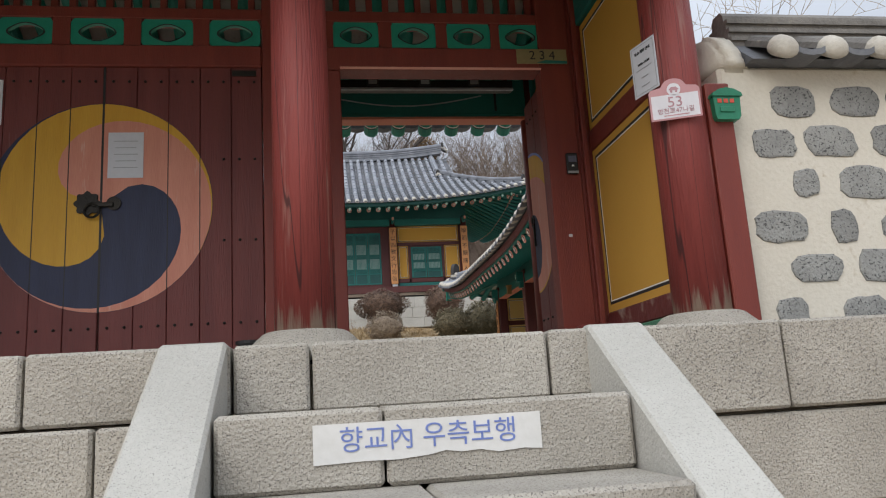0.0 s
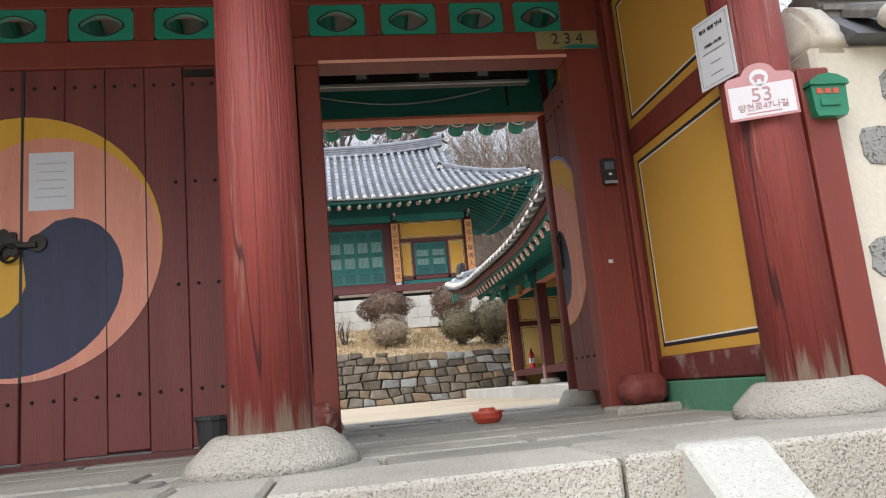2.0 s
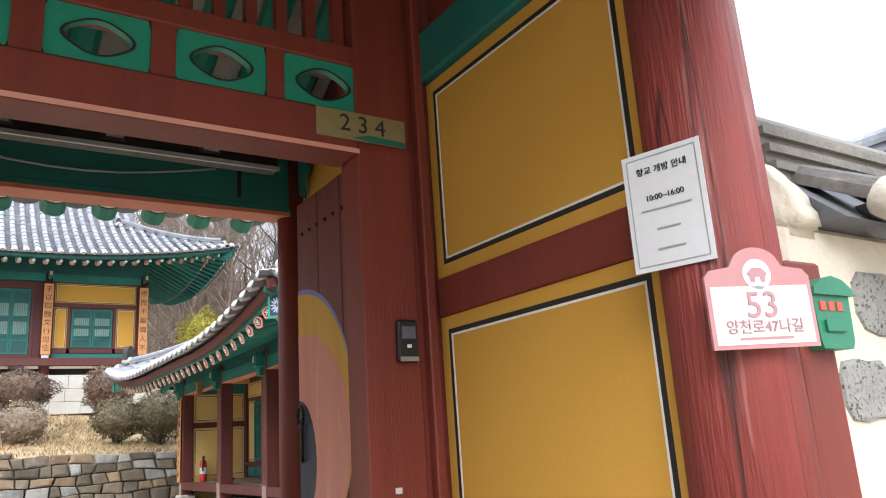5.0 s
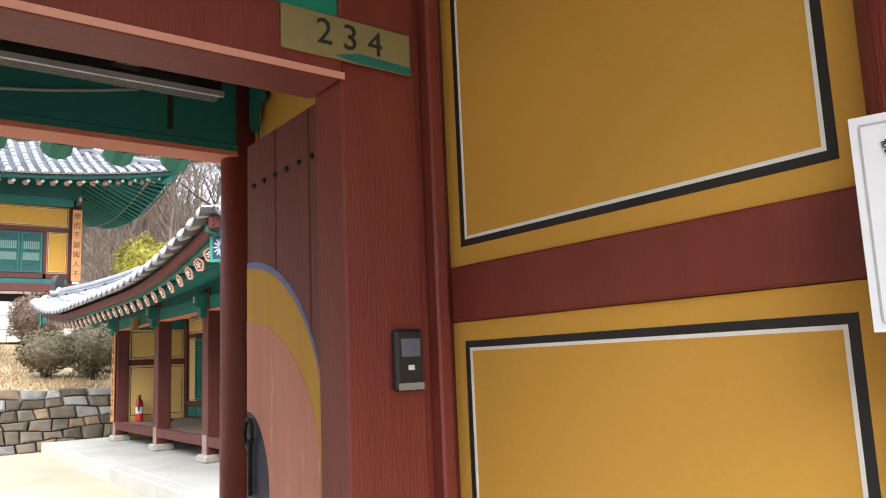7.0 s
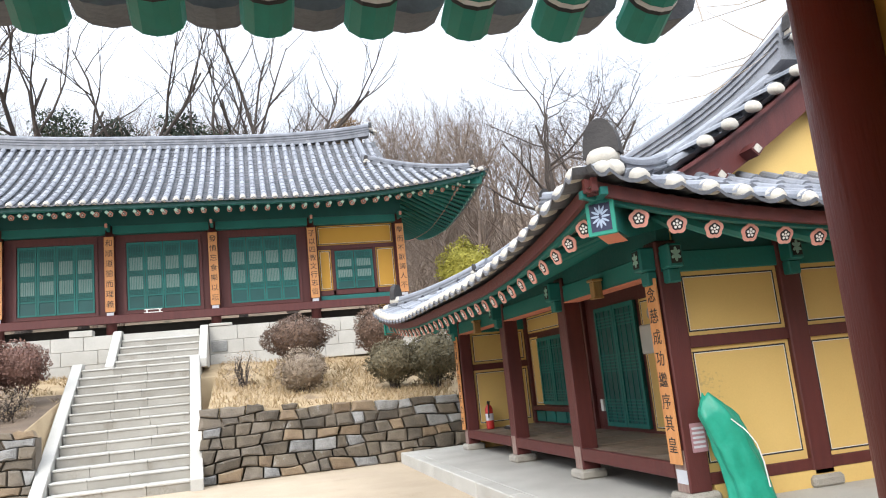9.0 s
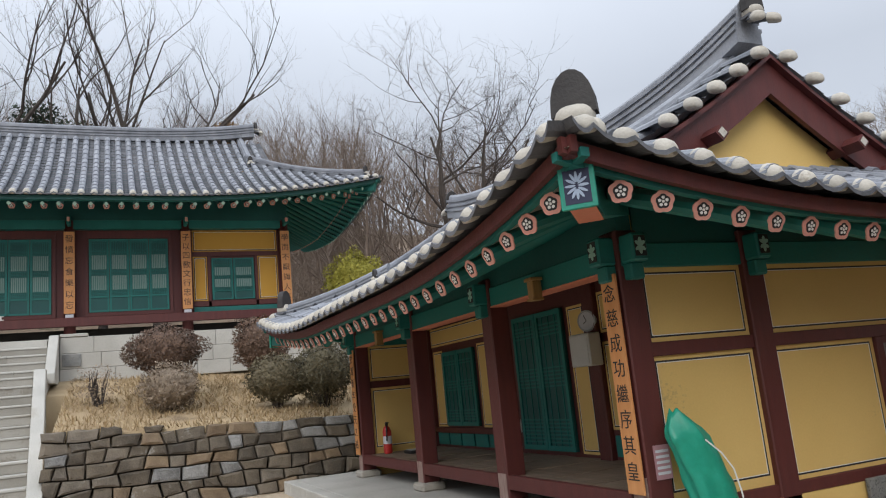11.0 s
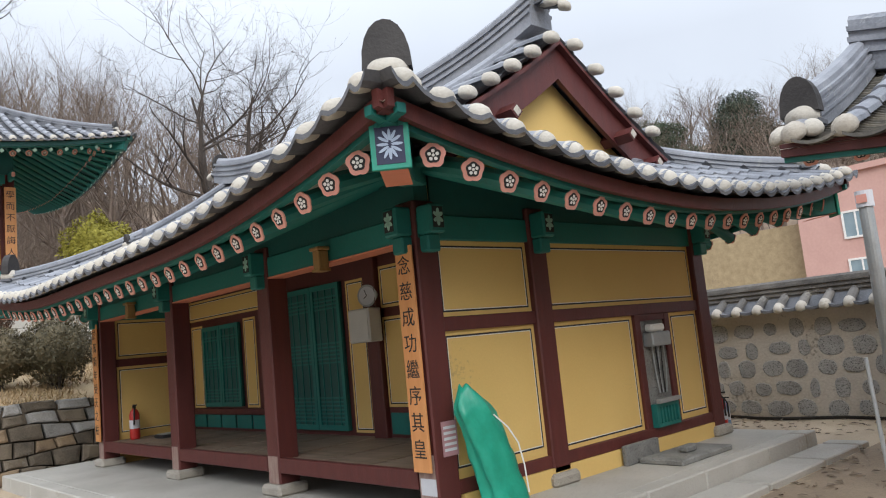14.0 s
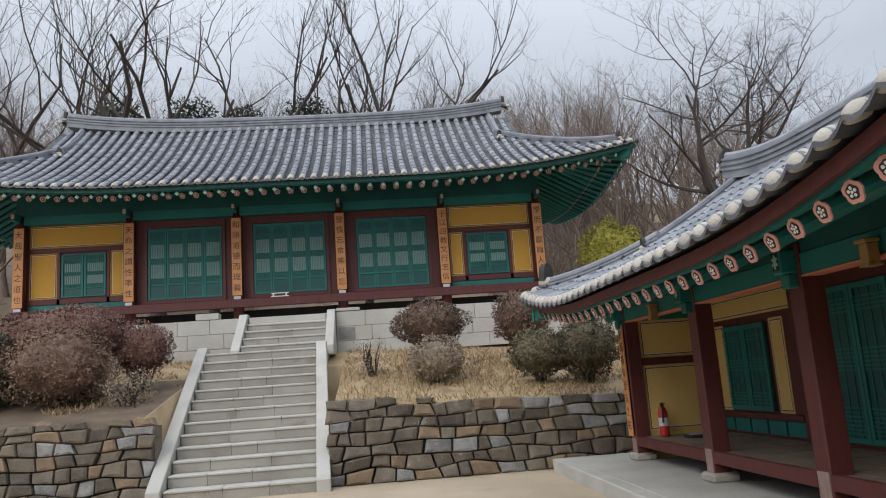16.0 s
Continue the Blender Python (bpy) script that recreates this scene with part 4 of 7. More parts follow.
# side walls of the passage, ochre panels with black and white lines
def lined_panel(name, parent, normal, along_axis, fixed, a0, a1, b0, b1, material, top_cut=0.0, inset=0.05, line=0.018):
    """A plaster panel on a wall plane with a painted double border. along_axis: 'x' or 'y'."""
    sgn = normal

    def bx(a_lo, a_hi, z_lo, z_hi, d0, d1):
        lo, hi = fixed + sgn * min(d0, d1), fixed + sgn * max(d0, d1)
        lo, hi = min(lo, hi), max(lo, hi)
        return one_box(lo, hi, a_lo, a_hi, z_lo, z_hi) if along_axis == "y" else one_box(a_lo, a_hi, lo, hi, z_lo, z_hi)
    pan = part(name, bx(a0, a1, b0, b1, -0.03, 0.0), material, parent)
    for m, off, w, d in ((BLACK, inset, line, 0.0014), (WHITE, inset + line, line * 0.45, 0.0016)):
        A0, A1, B0, B1 = a0 + off, a1 - off, b0 + off, b1 - off
        for q in ((A0, A1, B0, B0 + w), (A0, A1, B1 - w, B1), (A0, A0 + w, B0 + w, B1 - w), (A1 - w, A1, B0 + w, B1 - w)):
            part("painted_line", bx(*q, -0.005, d), m, pan)
    return pan


part("side_wall", one_box(1.93, 2.03, 3.80, 4.90, FLOOR, 4.9), RED, gate, "side wall of the gate passage")
lined_panel("lower_panel", gate, -1, "y", 1.90, 3.80, 4.90, 2.01, 3.17, OCHRE)
lined_panel("upper_panel", gate, -1, "y", 1.90, 3.80, 4.90, 3.32, 4.14, OCHRE)
part("mid_rail", one_box(1.885, 1.93, 3.80, 4.885, 3.172, 3.318, bev=0.005), RED, gate, "chipped dark red wall rail")
part("sill", one_box(1.88, 1.93, 3.80, 4.885, 1.88, 2.008, bev=0.008), mat("chipped_sill_paint", (0.10, 0.018, 0.016), (0.15, 0.03, 0.026), 2, 0.6, 0.3, 20, wear=(0.32, 0.24, 0.20), wear_amount=0.52, wear_scale=4), gate, "flaking dark red sill")
part("foundation_strip", one_box(1.86, 1.93, 3.80, 4.885, FLOOR - 0.02, 1.875, bev=0.006), mat("worn_green_footing", (0.05, 0.17, 0.10), (0.10, 0.25, 0.16), 2, 0.75, 0.3, 30, wear=(0.36, 0.36, 0.30), wear_amount=0.58, wear_scale=3), gate, "faded green-painted footing")
part("tie_beam", one_box(1.86, 2.02, 3.70, 4.90, 4.145, 4.36, bev=0.01), GREEN, gate, "green tie beam")
part("inner_side_wall", one_box(1.96, 2.04, 5.05, 6.34, FLOOR, 4.9), RED, gate)
lined_panel("inner_lower_panel", gate, -1, "y", 1.94, 5.05, 6.34, 2.0, 3.20, OCHRE)
lined_panel("inner_upper_panel", gate, -1, "y", 1.94, 5.05, 6.34, 3.37, 4.36, OCHRE)
part("inner_mid_rail", one_box(1.92, 1.96, 5.05, 6.28, 3.202, 3.368), RED, gate)
part("inner_bracket", slab(bmesh.new(), (1.915, 6.26, 4.40), (-1, 0, 0), (0, 0, 1), [(0, 0), (0, -0.30), (0.03, -0.33), (0.05, -0.22), (0.11, -0.20), (0.13, -0.11), (0.20, -0.09), (0.23, 0)], 0.03), GREEN, gate, "carved green bracket")

# back beam, rafters and eaves, front eaves
part("back_beam", one_box(-5.2, 1.86, 6.33, 6.47, 4.03, 4.49, bev=0.008), GREEN, gate, "dark green back beam")
part("beam_line", one_box(-5.2, 1.86, 6.322, 6.4785, 4.005, 4.03), GREEN, gate)
part("beam_edge", one_box(-5.2, 1.86, 6.325, 6.475, 3.982, 4.004), ORANGE_RED, gate, "faded orange beam edge")
part("beam_joint", one_box(1.56, 1.58, 6.32, 6.329, 4.06, 4.5), BLACK, gate)
part("front_beam", one_box(-5.2, 1.86, 3.60, 3.72, 4.45, 4.75, bev=0.008), GREEN_DARK, gate)
part("cross_beam", one_box(-0.22, -0.02, 3.7, 6.35, 4.42, 4.68, bev=0.01), GREEN_DARK, gate)
RIDGE_Z = 5.03
groof = part("roof", boxes((-5.3, 2.06, 4.90, 5.04, 5.0, 5.2)), GREEN_DARK, gate, "green ridge beam and eaves")


def gate_z(y):
    return RIDGE_Z - 0.472 * abs(y - 4.97)


for sg, yo in ((1, 6.93), (-1, 2.95)):
    bm = bmesh.new()
    for x0, x1 in ((-5.3, 2.06),):
        vs = [bm.verts.new(p) for p in ((x0, 4.97, RIDGE_Z + 0.10), (x1, 4.97, RIDGE_Z + 0.10), (x1, yo, gate_z(yo) + 0.10), (x0, yo, gate_z(yo) + 0.10))]
        f = bm.faces.new(vs)
        r = bmesh.ops.extrude_face_region(bm, geom=[f])
        bmesh.ops.translate(bm, verts=[g for g in r["geom"] if isinstance(g, bmesh.types.BMVert)], vec=(0, 0, 0.12))
    part("roof_slope", bm, LIME, groof, "whitewashed boards between rafters")
    yb = yo + 0.02 * sg
    k, x = 0, -5.1
    while x < 2.0:
        ye = yo + 0.06 * sg
        a, b = Vector((x, 4.97 + 0.05 * sg, gate_z(4.97) + 0.03)), Vector((x, ye, gate_z(ye) + 0.03))
        part("rafter", tube(bmesh.new(), [a, b], 0.068, 12), GREEN_BRIGHT, groof, smooth=False)
        d = (b - a).normalized()
        part("rafter_band", tube(bmesh.new(), [b - d * 0.125, b - d * 0.112], 0.0695, 12), WHITE, groof)
        part("rafter_band", tube(bmesh.new(), [b - d * 0.112, b - d * 0.10], 0.0697, 12), BLACK, groof)
        bm = bmesh.new()
        pts = []
        for c in range(7):
            a2 = math.pi * c / 6
            pts.append((-0.105 * math.cos(a2), -0.07 * math.sin(a2)))
        slab(bm, (x + 0.135, yo + 0.10 * sg, gate_z(yo) + 0.125), (0, sg, 0), (0, 0, 1), [(p, q) for p, q in pts], 0.12)
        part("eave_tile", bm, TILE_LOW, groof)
        x += 0.265
# tiles on the outer side of both slopes, and the ridge
SLOPE_TOP, yo_out = 0.268, 1.96
for sg in (-1, 1):
    rows = bmesh.new()
    x = -5.17
    while x < 2.0:
        for k in range(4):
            y0 = 4.97 + sg * 0.06 + (yo_out - 0.06) * sg * k / 4
            y1 = 4.97 + sg * 0.06 + (yo_out - 0.06) * sg * (k + 1) / 4
            up_p, lo_p = Vector((x, y0, gate_z(y0) + SLOPE_TOP)), Vector((x, y1, gate_z(y1) + SLOPE_TOP + 0.012))
            q = half_tile((lo_p - up_p).length * 1.03, 0.066, 0.072, n=5)
            q.transform(along(up_p, lo_p))
            t = bpy.data.meshes.new("t")
            q.to_mesh(t)
            q.free()
            rows.from_mesh(t)
            bpy.data.meshes.remove(t)
        x += 0.27
    part("cover_tiles", rows, TILE, groof, "rows of grey cover tiles", kind="stuff")
    bed = slab(bmesh.new(), (-5.3, 4.97, 0), (1, 0, 0), (0, 0, 1), [(0, RIDGE_Z + SLOPE_TOP - 0.045), (sg * yo_out, gate_z(4.97 + yo_out) + SLOPE_TOP - 0.045), (sg * yo_out, gate_z(4.97 + yo_out) + SLOPE_TOP - 0.005), (0, RIDGE_Z + SLOPE_TOP - 0.005)], 7.36)
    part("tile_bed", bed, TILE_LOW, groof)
ridge([Vector((-5.3 + 0.92 * k, 4.97, RIDGE_Z + SLOPE_TOP)) for k in range(9)], groof, 0.9)
strip = thing("light_bar", "dark metal bar with three small lamps and a cable", "light fixture", (0.8, 5.9, 4.1))
part("bar", one_box(-0.2, 1.62, 5.86, 5.94, 4.06, 4.15, bev=0.006), IRON, strip)
part("bar_strip", one_box(-0.2, 1.62, 5.845, 5.858, 4.055, 4.075), GREY_STEEL, strip)
for x in (0.42, 0.86, 1.28):
    part("lamp_head", one_box(x - 0.05, x + 0.05, 5.83, 5.86, 4.09, 4.145, bev=0.008), BLACK, strip)
    part("lamp_glass", one_box(x - 0.035, x + 0.035, 5.825, 5.8295, 4.10, 4.135), GREY_STEEL, strip)
part("cable", tube(bmesh.new(), [(0.0 + 0.16 * k, 6.31, 4.20 - 0.10 * math.sin(math.pi * k / 9)) for k in range(10)], 0.006, 6), GREY_STEEL, strip)
for x in (0.1, 1.55):
    part("bar_hanger", one_box(x, x + 0.03, 5.88, 5.92, 4.15, 4.8), IRON, strip)

# door stops, bowls, bucket
CHIPPED = mat("chipped_red_block", (0.12, 0.02, 0.017), (0.19, 0.04, 0.032), 3, 0.65, 0.4, 25, wear=(0.42, 0.34, 0.29), wear_amount=0.53, wear_scale=4)
for x in (-0.01, 1.72):
    bm = one_box(x - 0.12, x + 0.12, FR - 0.20, FR - 0.003, FLOOR + 0.03, FLOOR + 0.19, bev=0.045)
    bmesh.ops.subdivide_edges(bm, edges=bm.edges[:], cuts=2, use_grid_fill=True)
    for v in bm.verts:
        v.co += Vector(noise.noise_vector(v.co * 9)) * 0.012
    part("pivot_block", bm, CHIPPED, gate, "worn red rounded pivot block", True)
    part("pivot_base", one_box(x - 0.2, x + 0.16, FR - 0.24, FR - 0.002, FLOOR - 0.02, FLOOR + 0.03, bev=0.012), GRANITE, gate)


def bowl(x, y, r, h, label):
    b = thing("bowl", label, "bowl", (x, y, FLOOR))
    part("body", tube(bmesh.new(), [(x, y, FLOOR), (x, y, FLOOR + h * 0.5), (x, y, FLOOR + h)], [r * 0.7, r * 0.95, r], 20, True), BOWL_RED, b, smooth=False)
    part("rim", tube(bmesh.new(), [(x, y, FLOOR + h), (x, y, FLOOR + h + 0.012)], [r * 1.07, r * 1.05], 20), BOWL_RED, b)
    part("lid", tube(bmesh.new(), [(x, y, FLOOR + h + 0.012), (x, y, FLOOR + h + 0.03)], [r * 0.6, r * 0.5], 16), BOWL_RED, b)


bowl(0.93, 5.10, 0.085, 0.05, "small red lidded dish on the paving")
bowl(-1.62, 4.72, 0.09, 0.07, "small red dish before the closed doors")
bucket = thing("bucket", "black plastic bucket beside the column", "bucket", (-0.47, 4.72, FLOOR))
part("body", tube(bmesh.new(), [(-0.47, 4.72, FLOOR), (-0.47, 4.72, FLOOR + 0.17)], [0.07, 0.09], 16), BLACK, bucket)
part("rim", tube(bmesh.new(), [(-0.47, 4.72, FLOOR + 0.16), (-0.47, 4.72, FLOOR + 0.18)], [0.097, 0.097], 16), BLACK, bucket)

# keypad, number plates, notices, mailbox
keypad = thing("keypad", "black door keypad with a grey display", "keypad", (1.755, FR, 3.0))
part("case", one_box(1.692, 1.775, FR - 0.03, FR - 0.001, 3.0, 3.155, bev=0.008), BLACK, keypad)
part("display", one_box(1.705, 1.762, FR - 0.033, FR - 0.0305, 3.085, 3.13), mat("grey_display_glass", (0.10, 0.11, 0.16), (0.14, 0.15, 0.2), 5, 0.2, 0), keypad)
part("trim_plate", one_box(1.695, 1.772, FR - 0.032, FR - 0.0305, 3.003, 3.02), GREY_STEEL, keypad)
part("sensor", one_box(1.725, 1.742, FR - 0.034, FR - 0.0305, 3.052, 3.064), WHITE, keypad)
tag = thing("wall_tag", "small white tag on the red post", "tag", (1.68, FR, 2.56))
part("plate", one_box(1.665, 1.69, FR - 0.006, FR - 0.001, 2.55, 2.57), PAPER, tag)
plate = thing("number_plate", "olive number plate reading 234 on the lintel", "number plate", (1.62, FR, 3.87))
part("plate", one_box(1.395, 1.77, FR - 0.024, FR - 0.018, 3.832, 3.946, bev=0.002), PLATE_GOLD, plate)
text("2 3 4", 0.095, facing((1.585, FR - 0.0245, 3.894), (0, -1, 0)), BLACK, plate)
part("green_band", slab(bmesh.new(), (1.67, FR - 0.0241, 3.842), (0, -1, 0), (0, 0, 1), [(-0.13, 0.0), (-0.06, 0.018), (0.1, 0.012), (0.1, -0.009), (-0.06, -0.009)], 0.001), GREEN, plate)

hp = thing("house_number", "pink and white house number plate reading 53", "number plate", (1.886, 3.56, 2.872))
n53 = Vector((-0.366, -0.93, 0))
c53 = Vector((1.848, 3.512, 2.872))
arch = [(1.1 * a, 1.06 * b) for a, b in [(-0.118, 0.0), (0.118, 0.0), (0.118, 0.15), (0.105, 0.165), (0.06, 0.172)] + [(0.055 * math.cos(a), 0.172 + 0.042 * math.sin(a)) for a in (math.pi * k / 12 for k in range(1, 12))] + [(-0.06, 0.172), (-0.105, 0.165), (-0.118, 0.15)]]
part("plate", slab(bmesh.new(), c53, n53, (0, 0, 1), arch, 0.008), PLATE_PINK, hp)
part("white_field", slab(bmesh.new(), c53 + n53 * 0.008, n53, (0, 0, 1), [(-0.12, 0.009), (0.12, 0.009), (0.12, 0.138), (-0.12, 0.138)], 0.001), PLATE_WHITE, hp)
text("53", 0.082, facing(c53 + n53 * 0.0095 + Vector((0, 0, 0.093)), n53), PLATE_INK, hp)
text("양천로47나길", 0.034, facing(c53 + n53 * 0.0095 + Vector((0, 0, 0.046)), n53), PLATE_INK, hp)
flat_piece("text_bar", flat(0.13, 0.005, 0.001), PLATE_PINK, facing(c53 + n53 * 0.0095 + Vector((0, 0, 0.022)), n53), hp)
part("badge", slab(bmesh.new(), c53 + n53 * 0.008 + Vector((0, 0, 0.165)), n53, (0, 0, 1), circle(0.035, 24), 0.001), PLATE_WHITE, hp)
part("badge_roof", slab(bmesh.new(), c53 + n53 * 0.009 + Vector((0, 0, 0.165)), n53, (0, 0, 1), [(-0.026, 0.0), (-0.012, 0.014), (0.012, 0.014), (0.026, 0.0), (0.02, -0.004), (0.017, -0.018), (0.008, -0.018), (0.006, -0.006), (-0.006, -0.006), (-0.008, -0.018), (-0.017, -0.018), (-0.02, -0.004)], 0.001), PLATE_INK, hp)
note = thing("opening_notice", "white framed opening-hours notice on the column", "notice", (1.78, 3.72, 3.0))
nn = Vector((-0.965, -0.26, 0)).normalized()
cn = Vector((1.776, 3.665, 3.235))
flat_piece("sheet", flat(0.205, 0.30, 0.004), PAPER, facing(cn, nn), note)
for w, h, dy in ((0.18, 0.003, 0.137), (0.18, 0.003, -0.137)):
    flat_piece("frame_line", flat(w, h, 0.001), GREY_STEEL, facing(cn + nn * 0.004 + Vector((0, 0, dy)), nn), note)
for dx in (-0.09, 0.09):
    flat_piece("frame_line", flat(0.003, 0.271, 0.001), GREY_STEEL, facing(cn, nn) @ pose(dx, 0, 0.004), note)
text("향교 개방 안내", 0.022, facing(cn + nn * 0.005 + Vector((0, 0, 0.10)), nn), BLACK, note)
text("10:00~16:00", 0.020, facing(cn + nn * 0.005 + Vector((0, 0, 0.03)), nn), BLACK, note)
for dz, w in ((-0.0, 0.13), (-0.05, 0.06), (-0.10, 0.07)):
    flat_piece("text_bar", flat(w, 0.0045, 0.001), GREY_STEEL, facing(cn + nn * 0.005 + Vector((0, 0, dz)), nn), note)
mail = thing("mailbox", "green plastic mailbox with red lettering", "mailbox", (2.125, 3.56, 2.88))
bm = slab(bmesh.new(), (2.145, 3.62, 2.875), (0, -1, 0), (0, 0, 1), [(-0.058, 0), (0.066, 0), (0.078, 0.02), (0.084, 0.13), (-0.072, 0.13), (-0.066, 0.02)], 0.10)
part("box", bm, MAIL_GREEN, mail)
part("lid", slab(bmesh.new(), (2.145, 3.625, 3.005), (0, -1, 0), (0, 0, 1), [(-0.08, 0), (0.094, 0), (0.09, 0.018), (0.05, 0.04), (0.007, 0.048), (-0.035, 0.04), (-0.075, 0.018)], 0.115), MAIL_GREEN, mail)
part("slot_frame", one_box(2.105, 2.185, 3.512, 3.519, 2.915, 2.945, bev=0.002), MAIL_GREEN, mail)
for k in range(3):
    part("red_mark", one_box(2.095 + 0.036 * k, 2.119 + 0.036 * k, 3.517, 3.5195, 2.967, 2.99), BOWL_RED, mail)
part("jamb_plank", one_box(2.06, 2.20, 3.56, 3.62, FLOOR, 3.10, bev=0.008), RED, gate, "dark red plank between column and wall")
stepsign = thing("step_sign", "worn white sign with blue letters on the step", "sign", (0.3, 2.39, 1.3))
ragged = [(-0.36, -0.06), (-0.2, -0.056), (-0.1, -0.058), (0.0, -0.05), (0.05, -0.04), (0.1, -0.048), (0.16, -0.045), (0.22, -0.056), (0.3, -0.05), (0.36, -0.055), (0.36, 0.06), (-0.36, 0.06)]
part("panel", slab(bmesh.new(), (0.30, 2.398, 1.385), (0, -1, 0), (0, 0, 1), ragged, 0.004), mat("worn_white_sign", (0.62, 0.61, 0.58), (0.72, 0.71, 0.69), 5, 0.7, 0.05, wear=(0.5, 0.47, 0.42), wear_amount=0.6), stepsign)
text("향교內 우측보행", 0.083, facing((0.30, 2.3935, 1.39), (0, -1, 0)), SIGN_BLUE, stepsign)


# ---- side hall: walls, porch, fittings ----
verge_tiles(DJ, hroof, 0, 0.30, 0.07)
verge_tiles(DJ, hroof, 1, 0.30, 0.07)
EW = 11.27
part("end_wall", one_box(4.36, 8.32, EW + 0.03, EW + 0.12, 1.85, 4.4), OCHRE_PALE, hall)
part("far_end_wall", one_box(4.36, 8.32, 18.47, 18.56, 1.85, 4.4), OCHRE_PALE, hall)
part("front_wall", one_box(5.60, 5.68, 11.40, 18.46, 1.85, 4.4), RED_DARK, hall)
part("back_wall", one_box(8.28, 8.36, 11.40, 18.46, 1.85, 4.4), OCHRE_PALE, hall)
for x0, x1, z0, z1 in ((4.47, 5.53, 3.31, 3.90), (4.47, 5.53, 2.14, 3.20), (5.75, 8.21, 3.31, 3.90), (5.75, 6.98, 2.10, 3.20), (7.66, 8.21, 2.12, 3.20)):
    lined_panel("end_panel", hall, -1, "x", EW + 0.028, x0, x1, z0, z1, OCHRE_PALE, inset=0.035, line=0.014)
part("wall_rail", one_box(4.47, 8.21, EW - 0.005, EW + 0.03, 3.20, 3.31, bev=0.006), RED_DARK, hall)
part("wall_sill", one_box(4.47, 8.21, EW - 0.015, EW + 0.03, 2.00, 2.10, bev=0.006), RED_DARK, hall, "dark red sill beam")
part("footing", one_box(4.5, 8.2, EW - 0.03, EW + 0.03, 1.84, 1.998), OCHRE_PALE, hall)
for x in (7.03, 7.56):
    part("niche_post", one_box(x - 0.045, x + 0.045, EW - 0.012, EW + 0.03, 2.10, 3.20, bev=0.005), RED_DARK, hall)
part("niche_lintel", one_box(7.075, 7.515, EW - 0.008, EW + 0.03, 3.14, 3.20), RED_DARK, hall)
meter = thing("meter_niche", "open meter niche with cables and green grille", "utility niche", (7.3, EW, 2.1))
part("niche_back", one_box(7.075, 7.515, EW + 0.016, EW + 0.03, 2.10, 3.14), STONE_GREY, meter)
part("meter_box", one_box(7.12, 7.45, EW - 0.10, EW + 0.015, 2.88, 3.02, bev=0.012), GREY_STEEL, meter, "pale grey meter box")
part("meter_cap", one_box(7.16, 7.40, EW - 0.08, EW + 0.015, 3.025, 3.10, bev=0.02), WHITE, meter)
for k in range(5):
    part("cable", tube(bmesh.new(), [(7.20 + 0.05 * k, EW - 0.03, 2.88), (7.22 + 0.045 * k + 0.02 * math.sin(k * 2), EW - 0.02, 2.65), (7.24 + 0.03 * k, EW - 0.03, 2.42)], 0.008, 6), BLACK if k % 2 else GREY_STEEL, meter)
part("grille_frame", boxes((7.09, 7.50, EW - 0.06, EW + 0.015, 2.10, 2.13), (7.09, 7.50, EW - 0.06, EW + 0.015, 2.29, 2.32), (7.09, 7.12, EW - 0.06, EW + 0.015, 2.13, 2.29), (7.47, 7.50, EW - 0.06, EW + 0.015, 2.13, 2.29)), GREEN, meter)
for k in range(6):
    part("grille_slat", one_box(7.14 + 0.055 * k, 7.165 + 0.055 * k, EW - 0.05, EW - 0.02, 2.131, 2.289), GREEN, meter)
part("niche_hood", boxes((7.10, 7.49, EW - 0.10, EW - 0.06, 2.33, 2.37)), GREY_STEEL, meter)
# plinth stones under the posts
for cx, cy in DJ_COLS[:6]:
    part("plinth_stone", one_box(cx - 0.17, cx + 0.17, cy - 0.17, cy + 0.17, 1.84, 1.955, bev=0.03), GRANITE, hall)
WORN_FOOT = mat("worn_post_foot", (0.20, 0.10, 0.085), (0.38, 0.29, 0.25), 5, 0.75, 0.3, 25, 0, (5, 5, 0.8))
for cx, cy in DJ_COLS[:4]:
    part("post_foot", one_box(cx - 0.113, cx - 0.1105, cy - 0.09, cy + 0.09, 1.957, 2.30 + 0.1 * math.sin(cy * 5)), WORN_FOOT, hall, "paint worn off the post foot")
